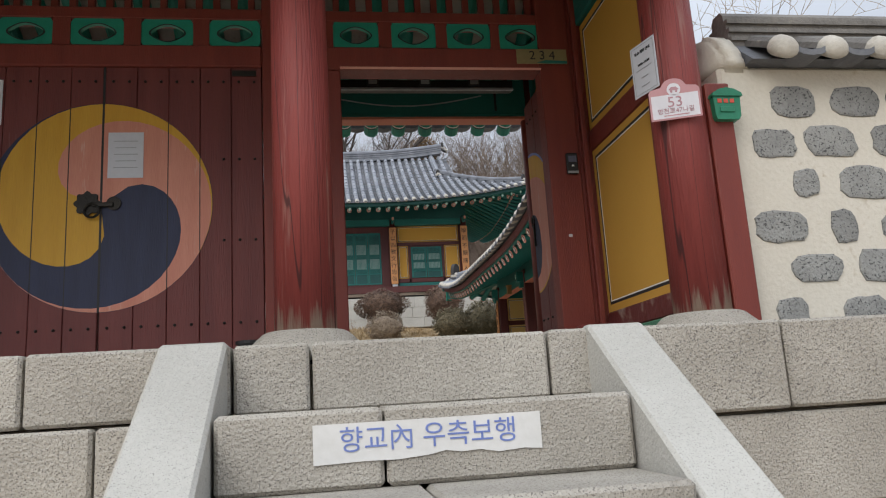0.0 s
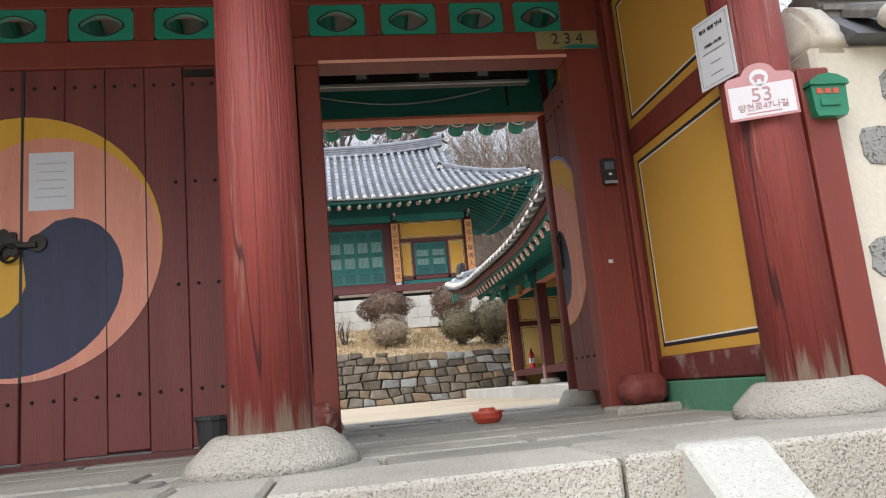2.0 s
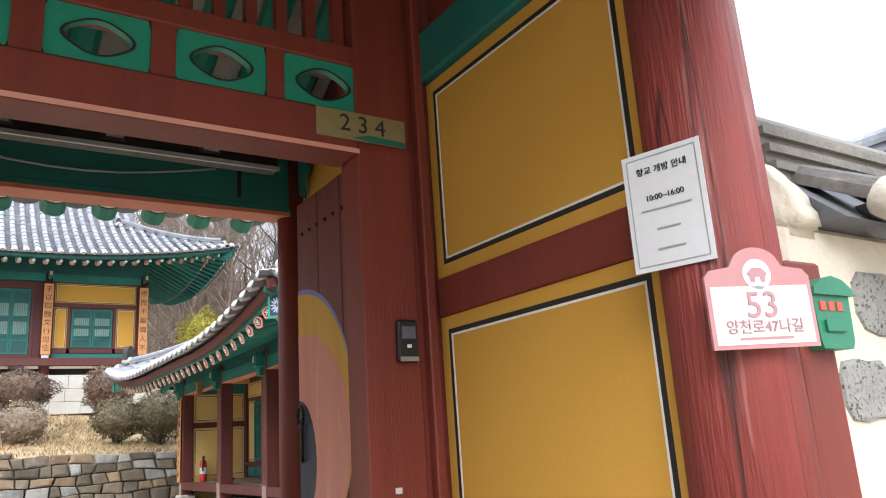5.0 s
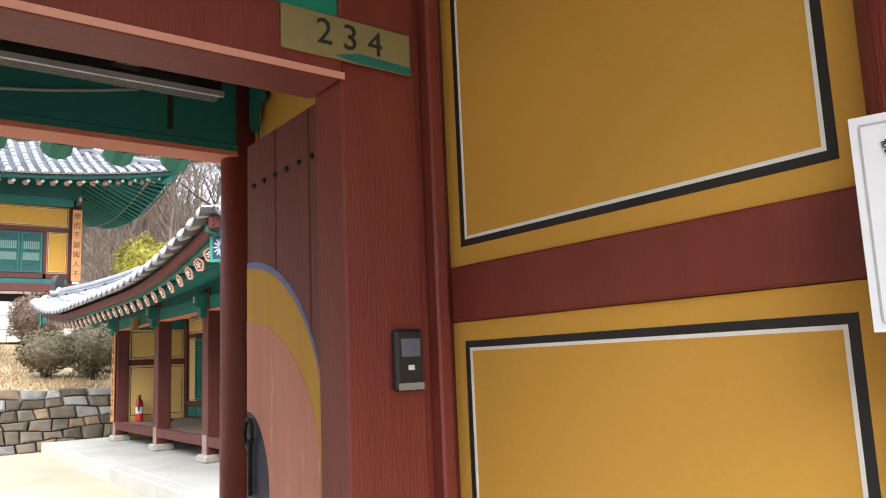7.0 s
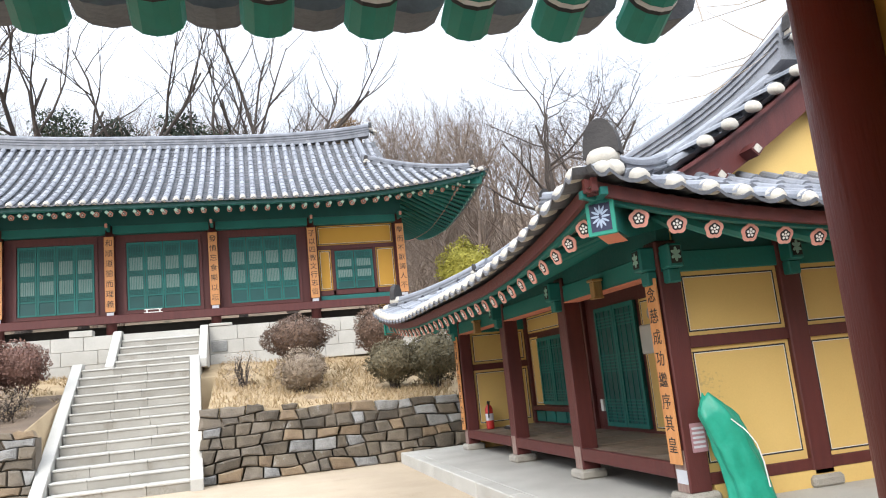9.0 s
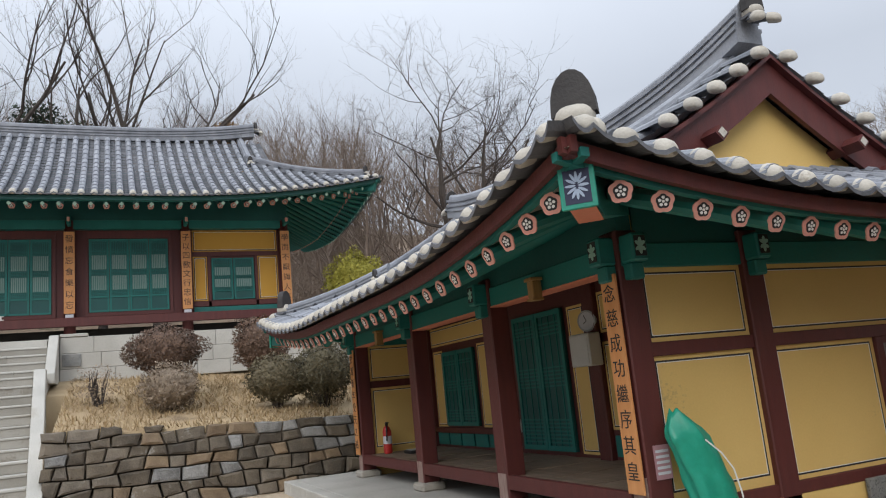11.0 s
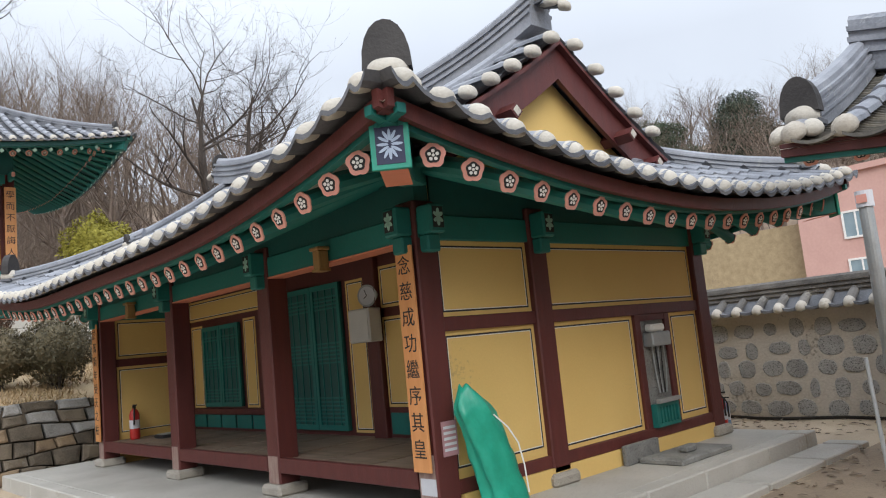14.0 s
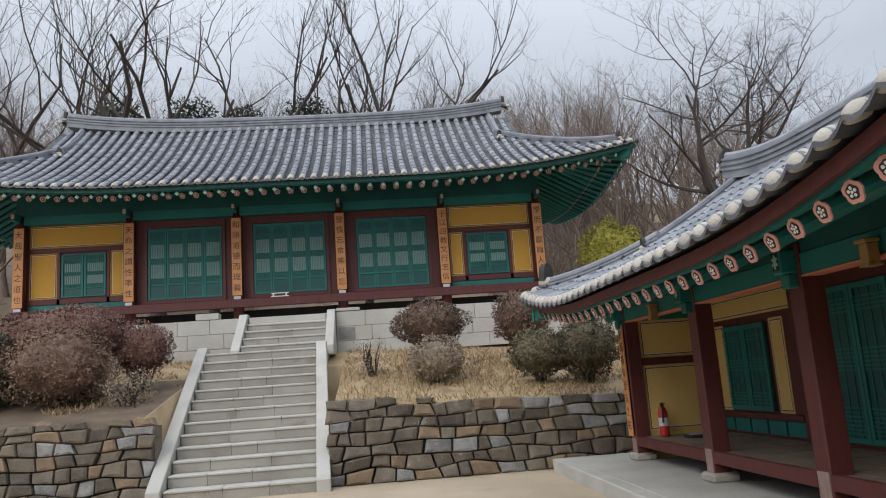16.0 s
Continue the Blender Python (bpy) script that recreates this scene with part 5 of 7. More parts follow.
# beams under the eaves
for nm, a in (("front_beam", (4.27, 4.45, 11.24, 18.61)), ("end_beam", (4.45, 8.4, 11.26, 11.44)), ("far_beam", (4.45, 8.4, 18.42, 18.59))):
    part(nm, one_box(a[0], a[1], a[2], a[3], 3.905, 4.10, bev=0.008), GREEN, hall, "green-painted eave beam")
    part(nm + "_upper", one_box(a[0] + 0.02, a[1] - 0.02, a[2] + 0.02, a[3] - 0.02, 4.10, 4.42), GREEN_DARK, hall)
part("beam_edge", one_box(4.262, 4.4505, 11.47, 18.5, 3.89, 3.904), ORANGE_RED, hall, "thin orange line below the beam")
for cx, cy, dx, dy in ((4.36, 11.35, -1, 0), (4.36, 11.35, 0, -1), (4.36, 13.6, -1, 0), (4.36, 15.9, -1, 0), (5.64, 11.35, 0, -1), (8.32, 11.35, 0, -1), (4.36, 18.5, -1, 0)):
    w = 0.075
    x0, x1 = (cx - 0.26, cx - 0.09) if dx else (cx - w, cx + w)
    y0, y1 = (cy - 0.26, cy - 0.09) if dy else (cy - w, cy + w)
    br = part("bracket", one_box(x0, x1, y0, y1, 3.93, 4.15, bev=0.015), GREEN, hall, "green bracket end with painted flower")
    part("bracket_foot", one_box(x0 + (0.06 if dx else 0.01), x1 - (0.0 if dx else 0.01), y0 + (0.06 if dy else 0.01), y1 - (0.0 if dy else 0.01), 3.80, 3.929, bev=0.012), GREEN, br)
    n = Vector((dx, dy, 0))
    c = Vector((cx, cy, 4.045)) + n * 0.262
    flat_piece("bracket_face", flat(0.105, 0.16, 0.003), BLACK, facing(c, n), br)
    for k in range(6):
        a = math.pi * k / 3
        flat_piece("petal", slab(bmesh.new(), (0, 0, 0), (0, 0, 1), (0, 1, 0), [(0.016 * math.cos(t), 0.03 * math.sin(t)) for t in (2 * math.pi * j / 10 for j in range(10))], 0.002), PALE_GREEN, facing(c + n * 0.003, n) @ pose(0.024 * math.sin(a), 0.038 * math.cos(a), 0, 0, 0, -math.degrees(a)), br)


# corner hip rafters with painted ends
def corner_beam(r, roof, eu, ev):
    sx, sy = (1 if eu == 0 else -1), (1 if ev == 0 else -1)

    def uv(d):
        return (d if eu == 0 else r.L - d), (d if ev == 0 else r.W - d)
    tip, root = r.p(*uv(0.16), False, -0.36), r.p(*uv(r.oh + 0.1), False, -0.36)
    d = (tip - root).normalized()
    side = Vector((0, 0, 1)).cross(d).normalized()
    up = d.cross(side)
    bm = bmesh.new()
    rings = []
    for p, h0, h1 in ((root, -0.10, 0.10), (tip - d * 0.34, -0.13, 0.12), (tip, -0.05, 0.20)):
        rings.append([bm.verts.new(p + side * s * 0.085 + up * h) for s, h in ((-1, h0), (1, h0), (1, h1), (-1, h1))])
    for a, b in zip(rings, rings[1:]):
        for k in range(4):
            bm.faces.new((a[k], a[(k + 1) % 4], b[(k + 1) % 4], b[k]))
    bm.faces.new(rings[0])
    bm.faces.new(rings[-1])
    cb = part("corner_beam", bm, GREEN, roof, "curved green corner beam with a painted end")
    bm = bmesh.new()
    p0, p1 = tip + up * -0.052, tip - d * 0.3 + up * -0.152
    vs = [bm.verts.new(p0 + side * -0.08), bm.verts.new(p0 + side * 0.08), bm.verts.new(p1 + side * 0.08), bm.verts.new(p1 + side * -0.08)]
    f = bm.faces.new(vs)
    rr = bmesh.ops.extrude_face_region(bm, geom=[f])
    bmesh.ops.translate(bm, verts=[g for g in rr["geom"] if isinstance(g, bmesh.types.BMVert)], vec=up * -0.005)
    return tip, d, up, cb, bm


for eu, ev in ((0, 0), (1, 0), (0, 1)):
    tip, d, up, cb, bm = corner_beam(DJ, hroof, eu, ev)
    me = mesh_of(bm, "beam_underside", ORANGE_RED)
    piece("beam_underside", me, Matrix.Identity(4), hroof)
    dh = Vector((d.x, d.y, 0)).normalized()
    c = tip + dh * 0.012 + Vector((0, 0, 0.055))
    flat_piece("beam_end", flat(0.22, 0.28, 0.03, 0.004), GREEN_BRIGHT, facing(c - dh * 0.02, dh), hroof, "bright green beam end")
    flat_piece("beam_end_field", flat(0.16, 0.22, 0.003), NAVY, facing(c + dh * 0.010, dh), hroof)
    PETAL_ME = mesh_of(slab(bmesh.new(), (0, 0, 0), (0, 0, 1), (0, 1, 0), [(0.009 * math.cos(t), 0.034 * math.sin(t)) for t in (2 * math.pi * j / 8 for j in range(8))], 0.002), "petal", mat("pale_blue_paint", (0.27, 0.34, 0.46), (0.38, 0.45, 0.57), 5, 0.6, 0.0))
    for k in range(12):
        a = math.pi * k / 6
        piece("petal", PETAL_ME, facing(c + dh * 0.0132, dh) @ pose(0.04 * math.sin(a), 0.056 * math.cos(a), 0.0004 * k, 0, 0, -math.degrees(a)), hroof)

# porch deck in boards, its edge, and a near-black sheet painted as the shade below
for k in range(28):
    y0 = 11.47 + 0.249 * k
    part("deck_board", one_box(4.31, 5.60, y0 + 0.002, y0 + 0.247, 2.13, 2.185 - 0.003 * (k % 3), bev=0.003), WOODFLOOR, hall)
for y0, y1 in ((11.47, 13.48), (13.72, 15.78), (16.02, 18.38)):
    part("deck_edge", one_box(4.25, 4.31, y0, y1, 2.06, 2.20, bev=0.006), RED_DARK, hall, "worn dark red porch edge beam")
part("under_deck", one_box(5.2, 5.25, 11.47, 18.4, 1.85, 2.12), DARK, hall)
# front wall of the porch: door, window, panels
WX = 5.595


def slat_door(name, y0, y1, z0, z1, leaves, label):
    d = part(name, one_box(WX - 0.03, WX, y0, y1, z0, z1), GREEN_DARK, hall, label)
    w = (y1 - y0) / leaves
    for k in range(leaves):
        a, b = y0 + w * k, y0 + w * (k + 1)
        part("leaf_frame", boxes((WX - 0.05, WX - 0.031, a + 0.005, a + 0.06, z0, z1), (WX - 0.05, WX - 0.031, b - 0.06, b - 0.005, z0, z1), (WX - 0.05, WX - 0.031, a + 0.06, b - 0.06, z1 - 0.06, z1), (WX - 0.05, WX - 0.031, a + 0.06, b - 0.06, z0, z0 + 0.06)), GREEN, d)
        n = int((z1 - z0) / 0.045)
        for j in range(2, n - 2):
            zz = z0 + j * 0.045
            f = (zz - z0) / (z1 - z0)
            if f < 0.22 or 0.45 < f < 0.6 or f > 0.8:
                part("slat", one_box(WX - 0.044, WX - 0.031, a + 0.06, b - 0.06, zz, zz + 0.018), GREEN, d)
        for j in range(1, 4):
            y = a + w * j / 4
            part("bar", one_box(WX - 0.040, WX - 0.0305, y - 0.007, y + 0.007, z0 + 0.06, z1 - 0.06), GREEN, d)
    return d


slat_door("porch_door", 14.20, 15.42, 2.24, 3.93, 2, "tall dark green slatted double door")
slat_door("porch_window", 16.72, 17.88, 2.52, 3.68, 2, "dark green slatted double window")
for y0, y1, z0, z1 in ((13.76, 14.12, 2.22, 3.92), (16.30, 16.64, 2.50, 3.72), (17.96, 18.34, 2.50, 3.72), (16.05, 18.40, 3.80, 4.1), (11.46, 13.48, 2.5, 3.45), (11.46, 13.48, 3.55, 4.0)):
    lined_panel("porch_panel", hall, -1, "y", WX - 0.002, y0, y1, z0, z1, OCHRE_PALE, inset=0.03, line=0.013)
part("window_sill", one_box(WX - 0.06, WX, 16.03, 18.40, 2.42, 2.49), RED_DARK, hall)
for k in range(5):
    part("dado_panel", one_box(WX - 0.02, WX, 16.06 + 0.47 * k, 16.48 + 0.47 * k, 2.22, 2.40), GREEN, hall)
    part("dado_panel", one_box(WX - 0.02, WX, 11.48 + 0.40 * k, 11.84 + 0.40 * k, 2.22, 2.44), GREEN, hall)
for x0, x1, z0, z1 in ((4.48, 5.52, 3.34, 3.90), (4.48, 5.52, 2.25, 3.22)):
    lined_panel("porch_end_panel", hall, -1, "x", 18.44, x0, x1, z0, z1, OCHRE_PALE, inset=0.035, line=0.014)
part("porch_end_rail", one_box(4.47, 5.53, 18.41, 18.44, 3.225, 3.335), RED_DARK, hall)
part("ceiling_board", one_box(4.45, 5.6, 11.45, 18.45, 4.40, 4.415), GREEN_DARK, hall)


def post_plaque(x, y, n, chars, z0, z1, w, owner_label, count_size):
    p = thing("verse_plaque", owner_label, "plaque", (x, y, z0), "verse plaques on the hall posts")
    nv = Vector(n)
    base = Vector((x, y, (z0 + z1) / 2))
    flat_piece("board", flat(w, z1 - z0, 0.02, 0.003), PLAQUE_WOOD, facing(base, nv), p)
    m = len(chars)
    pitch = (z1 - z0 - 0.12) / m
    for k, ch in enumerate(chars):
        zc = z1 - 0.06 - pitch * (k + 0.5)
        text(ch, count_size, facing(Vector((x, y, zc)) + nv * 0.0205, nv), BLACK, p, "character")
    return p


post_plaque(4.225, 11.35, (-1, 0, 0), "念慈成功繼序其皇", 2.20, 3.86, 0.19, "orange wooden verse plaque with black characters on the post", 0.15)
post_plaque(4.225, 18.5, (-1, 0, 0), "於萬斯年受天之祜", 2.20, 3.86, 0.19, "narrow orange verse plaque on the far porch post", 0.15)
lamp = thing("porch_lantern", "small brown wooden lantern under the eave beam", "lantern", (4.22, 13.0, 3.75))
for y in (12.45, 17.0):
    if y > 13:
        lamp = thing("porch_lantern", "small brown wooden lantern under the eave beam", "lantern", (4.22, y, 3.75))
    part("body", one_box(4.15, 4.25, y - 0.05, y + 0.05, 3.84, 4.0, bev=0.008), BOARD_WOOD, lamp)
    part("cap", one_box(4.13, 4.255, y - 0.07, y + 0.07, 4.0, 4.03, bev=0.006), BOARD_WOOD, lamp)
    part("base", one_box(4.14, 4.254, y - 0.06, y + 0.06, 3.82, 3.84), BOARD_WOOD, lamp)
clock = thing("wall_clock", "round white clock on the inner post", "clock", (5.50, 13.6, 3.62))
part("rim", slab(bmesh.new(), (5.525, 13.6, 3.70), (-1, -0.4, 0), (0, 0, 1), circle(0.12, 24), 0.03), GREY_STEEL, clock)
part("face", slab(bmesh.new(), Vector((5.525, 13.6, 3.70)) + Vector((-1, -0.4, 0)).normalized() * 0.03, (-1, -0.4, 0), (0, 0, 1), circle(0.10, 24), 0.002), PAPER, clock)
for ang, ln in ((0.4, 0.07), (2.2, 0.05)):
    n = Vector((-1, -0.4, 0)).normalized()
    flat_piece("clock_hand", one_box(-0.004, 0.004, 0, ln, 0, 0.001), BLACK, facing(Vector((5.525, 13.6, 3.70)) + n * 0.033, n) @ pose(0, 0, 0, 0, 0, math.degrees(ang)), clock)
PALE_BOX = mat("pale_grey_box_paint", (0.50, 0.50, 0.47), (0.58, 0.58, 0.55), 4, 0.5, 0.03)
cab = thing("control_box", "grey metal control box on the inner post", "box", (5.45, 13.6, 3.2))
part("case", one_box(5.36, 5.525, 13.40, 13.78, 3.20, 3.56, bev=0.012), PALE_BOX, cab)
part("door", one_box(5.352, 5.359, 13.42, 13.76, 3.22, 3.54, bev=0.003), PALE_BOX, cab)


def extinguisher(x, y, z, body_mat, label, s=1.0):
    e = thing("fire_extinguisher", label, "extinguisher", (x, y, z))
    part("body", tube(bmesh.new(), [(x, y, z), (x, y, z + 0.02 * s), (x, y, z + 0.34 * s), (x, y, z + 0.40 * s), (x, y, z + 0.43 * s)], [0.06 * s, 0.07 * s, 0.07 * s, 0.05 * s, 0.02 * s], 18), body_mat, e, smooth=False)
    part("valve", one_box(x - 0.02 * s, x + 0.02 * s, y - 0.02 * s, y + 0.02 * s, z + 0.43 * s, z + 0.47 * s), BLACK, e)
    part("lever", one_box(x - 0.012 * s, x + 0.012 * s, y - 0.09 * s, y + 0.03 * s, z + 0.47 * s, z + 0.485 * s), BLACK, e)
    part("hose", tube(bmesh.new(), [(x, y - 0.02, z + 0.45 * s), (x - 0.03, y - 0.08 * s, z + 0.40 * s), (x - 0.04, y - 0.085 * s, z + 0.2 * s)], 0.012 * s, 6), BLACK, e)
    part("label_band", tube(bmesh.new(), [(x, y, z + 0.15 * s), (x, y, z + 0.27 * s)], 0.071 * s, 18), PAPER, e)


EXT_RED = mat("extinguisher_red", (0.42, 0.02, 0.016), (0.50, 0.035, 0.03), 6, 0.35, 0.02)
extinguisher(4.62, 18.2, 2.185, EXT_RED, "red fire extinguisher on the porch deck")
extinguisher(8.50, 11.32, 1.85, EXT_RED, "red fire extinguisher at the hall corner", 0.9)
extinguisher(8.63, 11.34, 1.85, mat("blue_bottle", (0.12, 0.22, 0.36), (0.16, 0.28, 0.44), 6, 0.4, 0.02), "blue cylinder beside the extinguisher", 0.75)
scale_t = thing("floor_device", "small grey device lying on the deck", "device", (4.9, 17.7, 2.185))
part("body", one_box(4.75, 5.05, 17.55, 17.85, 2.185, 2.23, bev=0.01), BLACK, scale_t)
part("panel", one_box(4.78, 5.02, 17.58, 17.82, 2.2305, 2.24), GREY_STEEL, scale_t)
sw = thing("switch_box", "small white switch box on the post", "switch", (4.24, 14.2, 2.3))
part("case", one_box(5.53, 5.565, 15.46, 15.54, 2.45, 2.62, bev=0.006), WHITE, sw)
pst = thing("post_notice", "small printed notice on the corner post", "notice", (4.42, 11.23, 2.3))
flat_piece("sheet", flat(0.15, 0.25, 0.006), PLATE_INK, facing((4.40, 11.238, 2.42), (0, -1, 0)), pst)
for k in range(5):
    flat_piece("text_bar", flat(0.12, 0.02, 0.001), PAPER, facing((4.40, 11.232, 2.50 - 0.04 * k), (0, -1, 0)), pst)
pw = thing("post_notice", "white label at the foot of the corner post", "notice", (4.24, 11.35, 2.0))
flat_piece("sheet", flat(0.17, 0.12, 0.004), PAPER, facing((4.248, 11.34, 2.09), (-1, 0, 0)), pw)


# green tarpaulin bag leaning at the wall
def tarp():
    t = thing("tarpaulin", "bright green tarpaulin cover tied over a leaning tool", "cover", (4.62, 10.95, 1.85))
    bm = bmesh.new()
    rings = []
    n = 22
    for k in range(15):
        f = k / 14
        z = 1.86 + 0.93 * f
        cx, cy = 4.70 - 0.27 * f ** 1.5, 11.00 + 0.06 * f
        w = 0.205 * (1 - 0.15 * f) * (1 - max(0, f - 0.82) / 0.18 * 0.75)
        ring = []
        for j in range(n):
            a = 2 * math.pi * j / n
            fold = 1 + 0.13 * math.sin(5 * a + 3 * f) + 0.10 * noise.noise((math.cos(a) * 2, math.sin(a) * 2, f * 6))
            ring.append(bm.verts.new((cx + w * math.cos(a) * fold, cy + w * 0.55 * math.sin(a) * fold, z + 0.02 * math.sin(3 * a))))
        rings.append(ring)
    for a, b in zip(rings, rings[1:]):
        for j in range(n):
            bm.faces.new((a[j], a[(j + 1) % n], b[(j + 1) % n], b[j]))
    bm.faces.new(rings[0])
    bm.faces.new(rings[-1])
    bmesh.ops.subdivide_edges(bm, edges=bm.edges[:], cuts=1, use_grid_fill=True)
    for v in bm.verts:
        v.co += Vector(noise.noise_vector(v.co * 9)) * 0.014
    part("cover", bm, mat("green_tarpaulin", (0.008, 0.25, 0.16), (0.018, 0.34, 0.23), 3, 0.4, 0.15, 25), t, smooth=True)
    part("cord", tube(bmesh.new(), [(4.50, 10.86, 2.58), (4.60, 10.83, 2.48), (4.68, 10.82, 2.36), (4.72, 10.82, 2.2), (4.74, 10.82, 2.0)], 0.006, 6), WHITE, t)


tarp()
lidst = thing("drain_cover", "grey stone drain cover with a handle on the terrace", "drain cover", (7.0, 10.98, 1.85))
part("slab", one_box(6.6, 7.5, 10.70, 11.15, 1.85, 1.90, bev=0.01), STONE_GREY, lidst)
part("handle_block", one_box(6.95, 7.12, 10.85, 10.95, 1.90, 1.96, bev=0.015), STONE_GREY, lidst)
bk = thing("leaning_slab", "grey stone slab leaning on the hall wall", "slab", (6.7, 11.2, 1.85))
part("slab", one_box(6.45, 7.0, 11.17, 11.22, 1.85, 2.03, bev=0.01), STONE_GREY, bk)

# ---- main hall front ----
PAPERWIN = mat("lattice_paper", (0.20, 0.29, 0.26), (0.27, 0.36, 0.33), 3, 0.8, 0.03)
FY = 29.10
part("front_wall", one_box(-9.4, 5.45, FY + 0.02, FY + 0.12, 5.85, 9.4), RED_DARK, main, "timber front wall")
part("door_head", one_box(-9.4, 5.45, 28.90, FY + 0.02, 8.38, 8.62), GREEN, main, "green head beam")
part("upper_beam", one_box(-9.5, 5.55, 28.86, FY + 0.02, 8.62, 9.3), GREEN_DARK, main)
part("deck_edge", one_box(-9.55, 5.6, 28.70, 28.84, 5.66, 5.90, bev=0.01), RED_DARK, main, "dark red floor edge beam")
part("deck", one_box(-9.5, 5.55, 28.84, FY + 0.02, 5.80, 5.88), WOODFLOOR, main)
# near-black sheet standing in for shade below the hall floor
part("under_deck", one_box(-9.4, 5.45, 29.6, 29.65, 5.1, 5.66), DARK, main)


def hall_door():
    """One lattice leaf, 0.5 m wide and 2.06 m high; faces +z, y up, from its lower middle."""
    w, h = 0.50, 2.06
    base = mesh_of(one_box(-w / 2 + 0.004, w / 2 - 0.004, 0, h, -0.02, 0.0), "leaf", GREEN_DARK)
    paper = mesh_of(boxes((-0.19, 0.19, 0.62, 1.02, 0.0005, 0.004), (-0.19, 0.19, 1.20, 1.60, 0.0005, 0.004)), "paper", PAPERWIN)
    fr = boxes((-w / 2 + 0.004, -w / 2 + 0.05, 0, h, 0.0, 0.025), (w / 2 - 0.05, w / 2 - 0.004, 0, h, 0.0, 0.025), (-w / 2 + 0.05, w / 2 - 0.05, 0, 0.05, 0.0, 0.025), (-w / 2 + 0.05, w / 2 - 0.05, 0.40, 0.45, 0.0, 0.025), (-w / 2 + 0.05, w / 2 - 0.05, h - 0.06, h, 0.0, 0.025))
    frame_me = mesh_of(fr, "frame", GREEN)
    bars = bmesh.new()
    for k in range(9):
        x = -0.18 + 0.045 * k
        box(bars, x - 0.006, x + 0.006, 0.45, h - 0.06, 0.005, 0.014)
    for z in (0.48, 0.52, 0.56, 0.60, 1.04, 1.08, 1.12, 1.16, 1.62, 1.66, 1.70, 1.74, 1.94, 1.98):
        box(bars, -w / 2 + 0.05, w / 2 - 0.05, z, z + 0.012, 0.0145, 0.02)
    bars_me = mesh_of(bars, "lattice", GREEN)
    return base, paper, frame_me, bars_me


LEAF = hall_door()


def put_leaf(x, z, sx=1.0, sy=1.0):
    m = facing((x, FY + 0.005, z), (0, -1, 0)) @ Matrix.Diagonal((sx, sy, 1, 1))
    d = piece("door_leaf", LEAF[0], m, main)
    BASE[d] = None
    for nm, me in (("paper", LEAF[1]), ("frame", LEAF[2]), ("lattice", LEAF[3])):
        o = new(nm, me)
        o.parent = d
    tagged(d, "green lattice leaf with pale paper panes")


for xc in (-4.9, -1.915, 1.08):
    for k in range(4):
        put_leaf(xc - 0.78 + 0.52 * k, 6.06, 1.03, 1.0)
    part("door_jamb", boxes((xc - 1.14, xc - 1.06, FY - 0.03, FY + 0.015, 5.9, 8.35), (xc + 1.06, xc + 1.14, FY - 0.03, FY + 0.015, 5.9, 8.35), (xc - 1.06, xc + 1.06, FY - 0.03, FY + 0.015, 8.14, 8.35)), RED_DARK, main)
    part("door_sill", one_box(xc - 1.06, xc + 1.06, FY - 0.03, FY + 0.015, 5.95, 6.05), RED_DARK, main)
for xc, x0, x1 in ((-7.72, -9.2, -6.6), (3.92, 2.79, 5.25)):
    for k in range(2):
        put_leaf(xc - 0.31 + 0.62 * k, 6.28, 1.22, 0.60)
    part("window_frame", boxes((xc - 0.72, xc - 0.64, FY - 0.03, FY + 0.015, 6.1, 7.58), (xc + 0.64, xc + 0.72, FY - 0.03, FY + 0.015, 6.1, 7.58), (x0, x1, FY - 0.03, FY + 0.015, 7.58, 7.70), (x0, x1, FY - 0.03, FY + 0.015, 6.10, 6.24)), RED_DARK, main)
    lined_panel("side_panel", main, -1, "x", FY + 0.005, x0, xc - 0.73, 6.26, 7.57, OCHRE, inset=0.03, line=0.02)
    lined_panel("side_panel", main, -1, "x", FY + 0.005, xc + 0.73, x1, 6.26, 7.57, OCHRE, inset=0.03, line=0.02)
    lined_panel("top_panel", main, -1, "x", FY + 0.005, x0, x1, 7.72, 8.36, OCHRE, inset=0.03, line=0.02)
    part("dado", one_box(x0, x1, FY - 0.01, FY + 0.015, 5.92, 6.08), GREEN, main)
VERSES = ("大哉聖人之道也", "天命之謂性率性", "和順道德而理義", "發憤忘食樂以忘", "子以四教文行忠信", "學而不厭誨人不")
for cx, s in zip(MH_X, VERSES):
    post_plaque(cx, 28.845, (0, -1, 0), s, 6.02, 8.28, 0.27, "orange verse plaque with black characters on a hall column", 0.22)
    part("column_foot", one_box(cx - 0.2, cx + 0.2, 28.8, 29.2, 5.05, 5.22, bev=0.03), GRANITE_WHITE, main)
    part("bracket_arm", one_box(cx - 0.05, cx + 0.05, 28.45, 28.86, 8.42, 8.66, bev=0.02), GREEN, main)
    part("bracket_tip", one_box(cx - 0.04, cx + 0.04, 28.40, 28.50, 8.48, 8.60, bev=0.015), PINK, main)
    flat_piece("white_tag", flat(0.20, 0.10, 0.004), PAPER, facing((cx, 28.835, 5.95), (0, -1, 0)), main)
bench = thing("notice_tray", "small white tray on the hall floor edge", "tray", (-2.2, 28.75, 5.9))
part("tray", boxes((-2.45, -1.95, 28.72, 28.80, 5.905, 5.93), (-2.40, -2.36, 28.72, 28.80, 5.93, 6.0), (-2.04, -2.0, 28.72, 28.80, 5.93, 6.0), (-2.45, -1.95, 28.72, 28.80, 6.0, 6.02)), WHITE, bench)
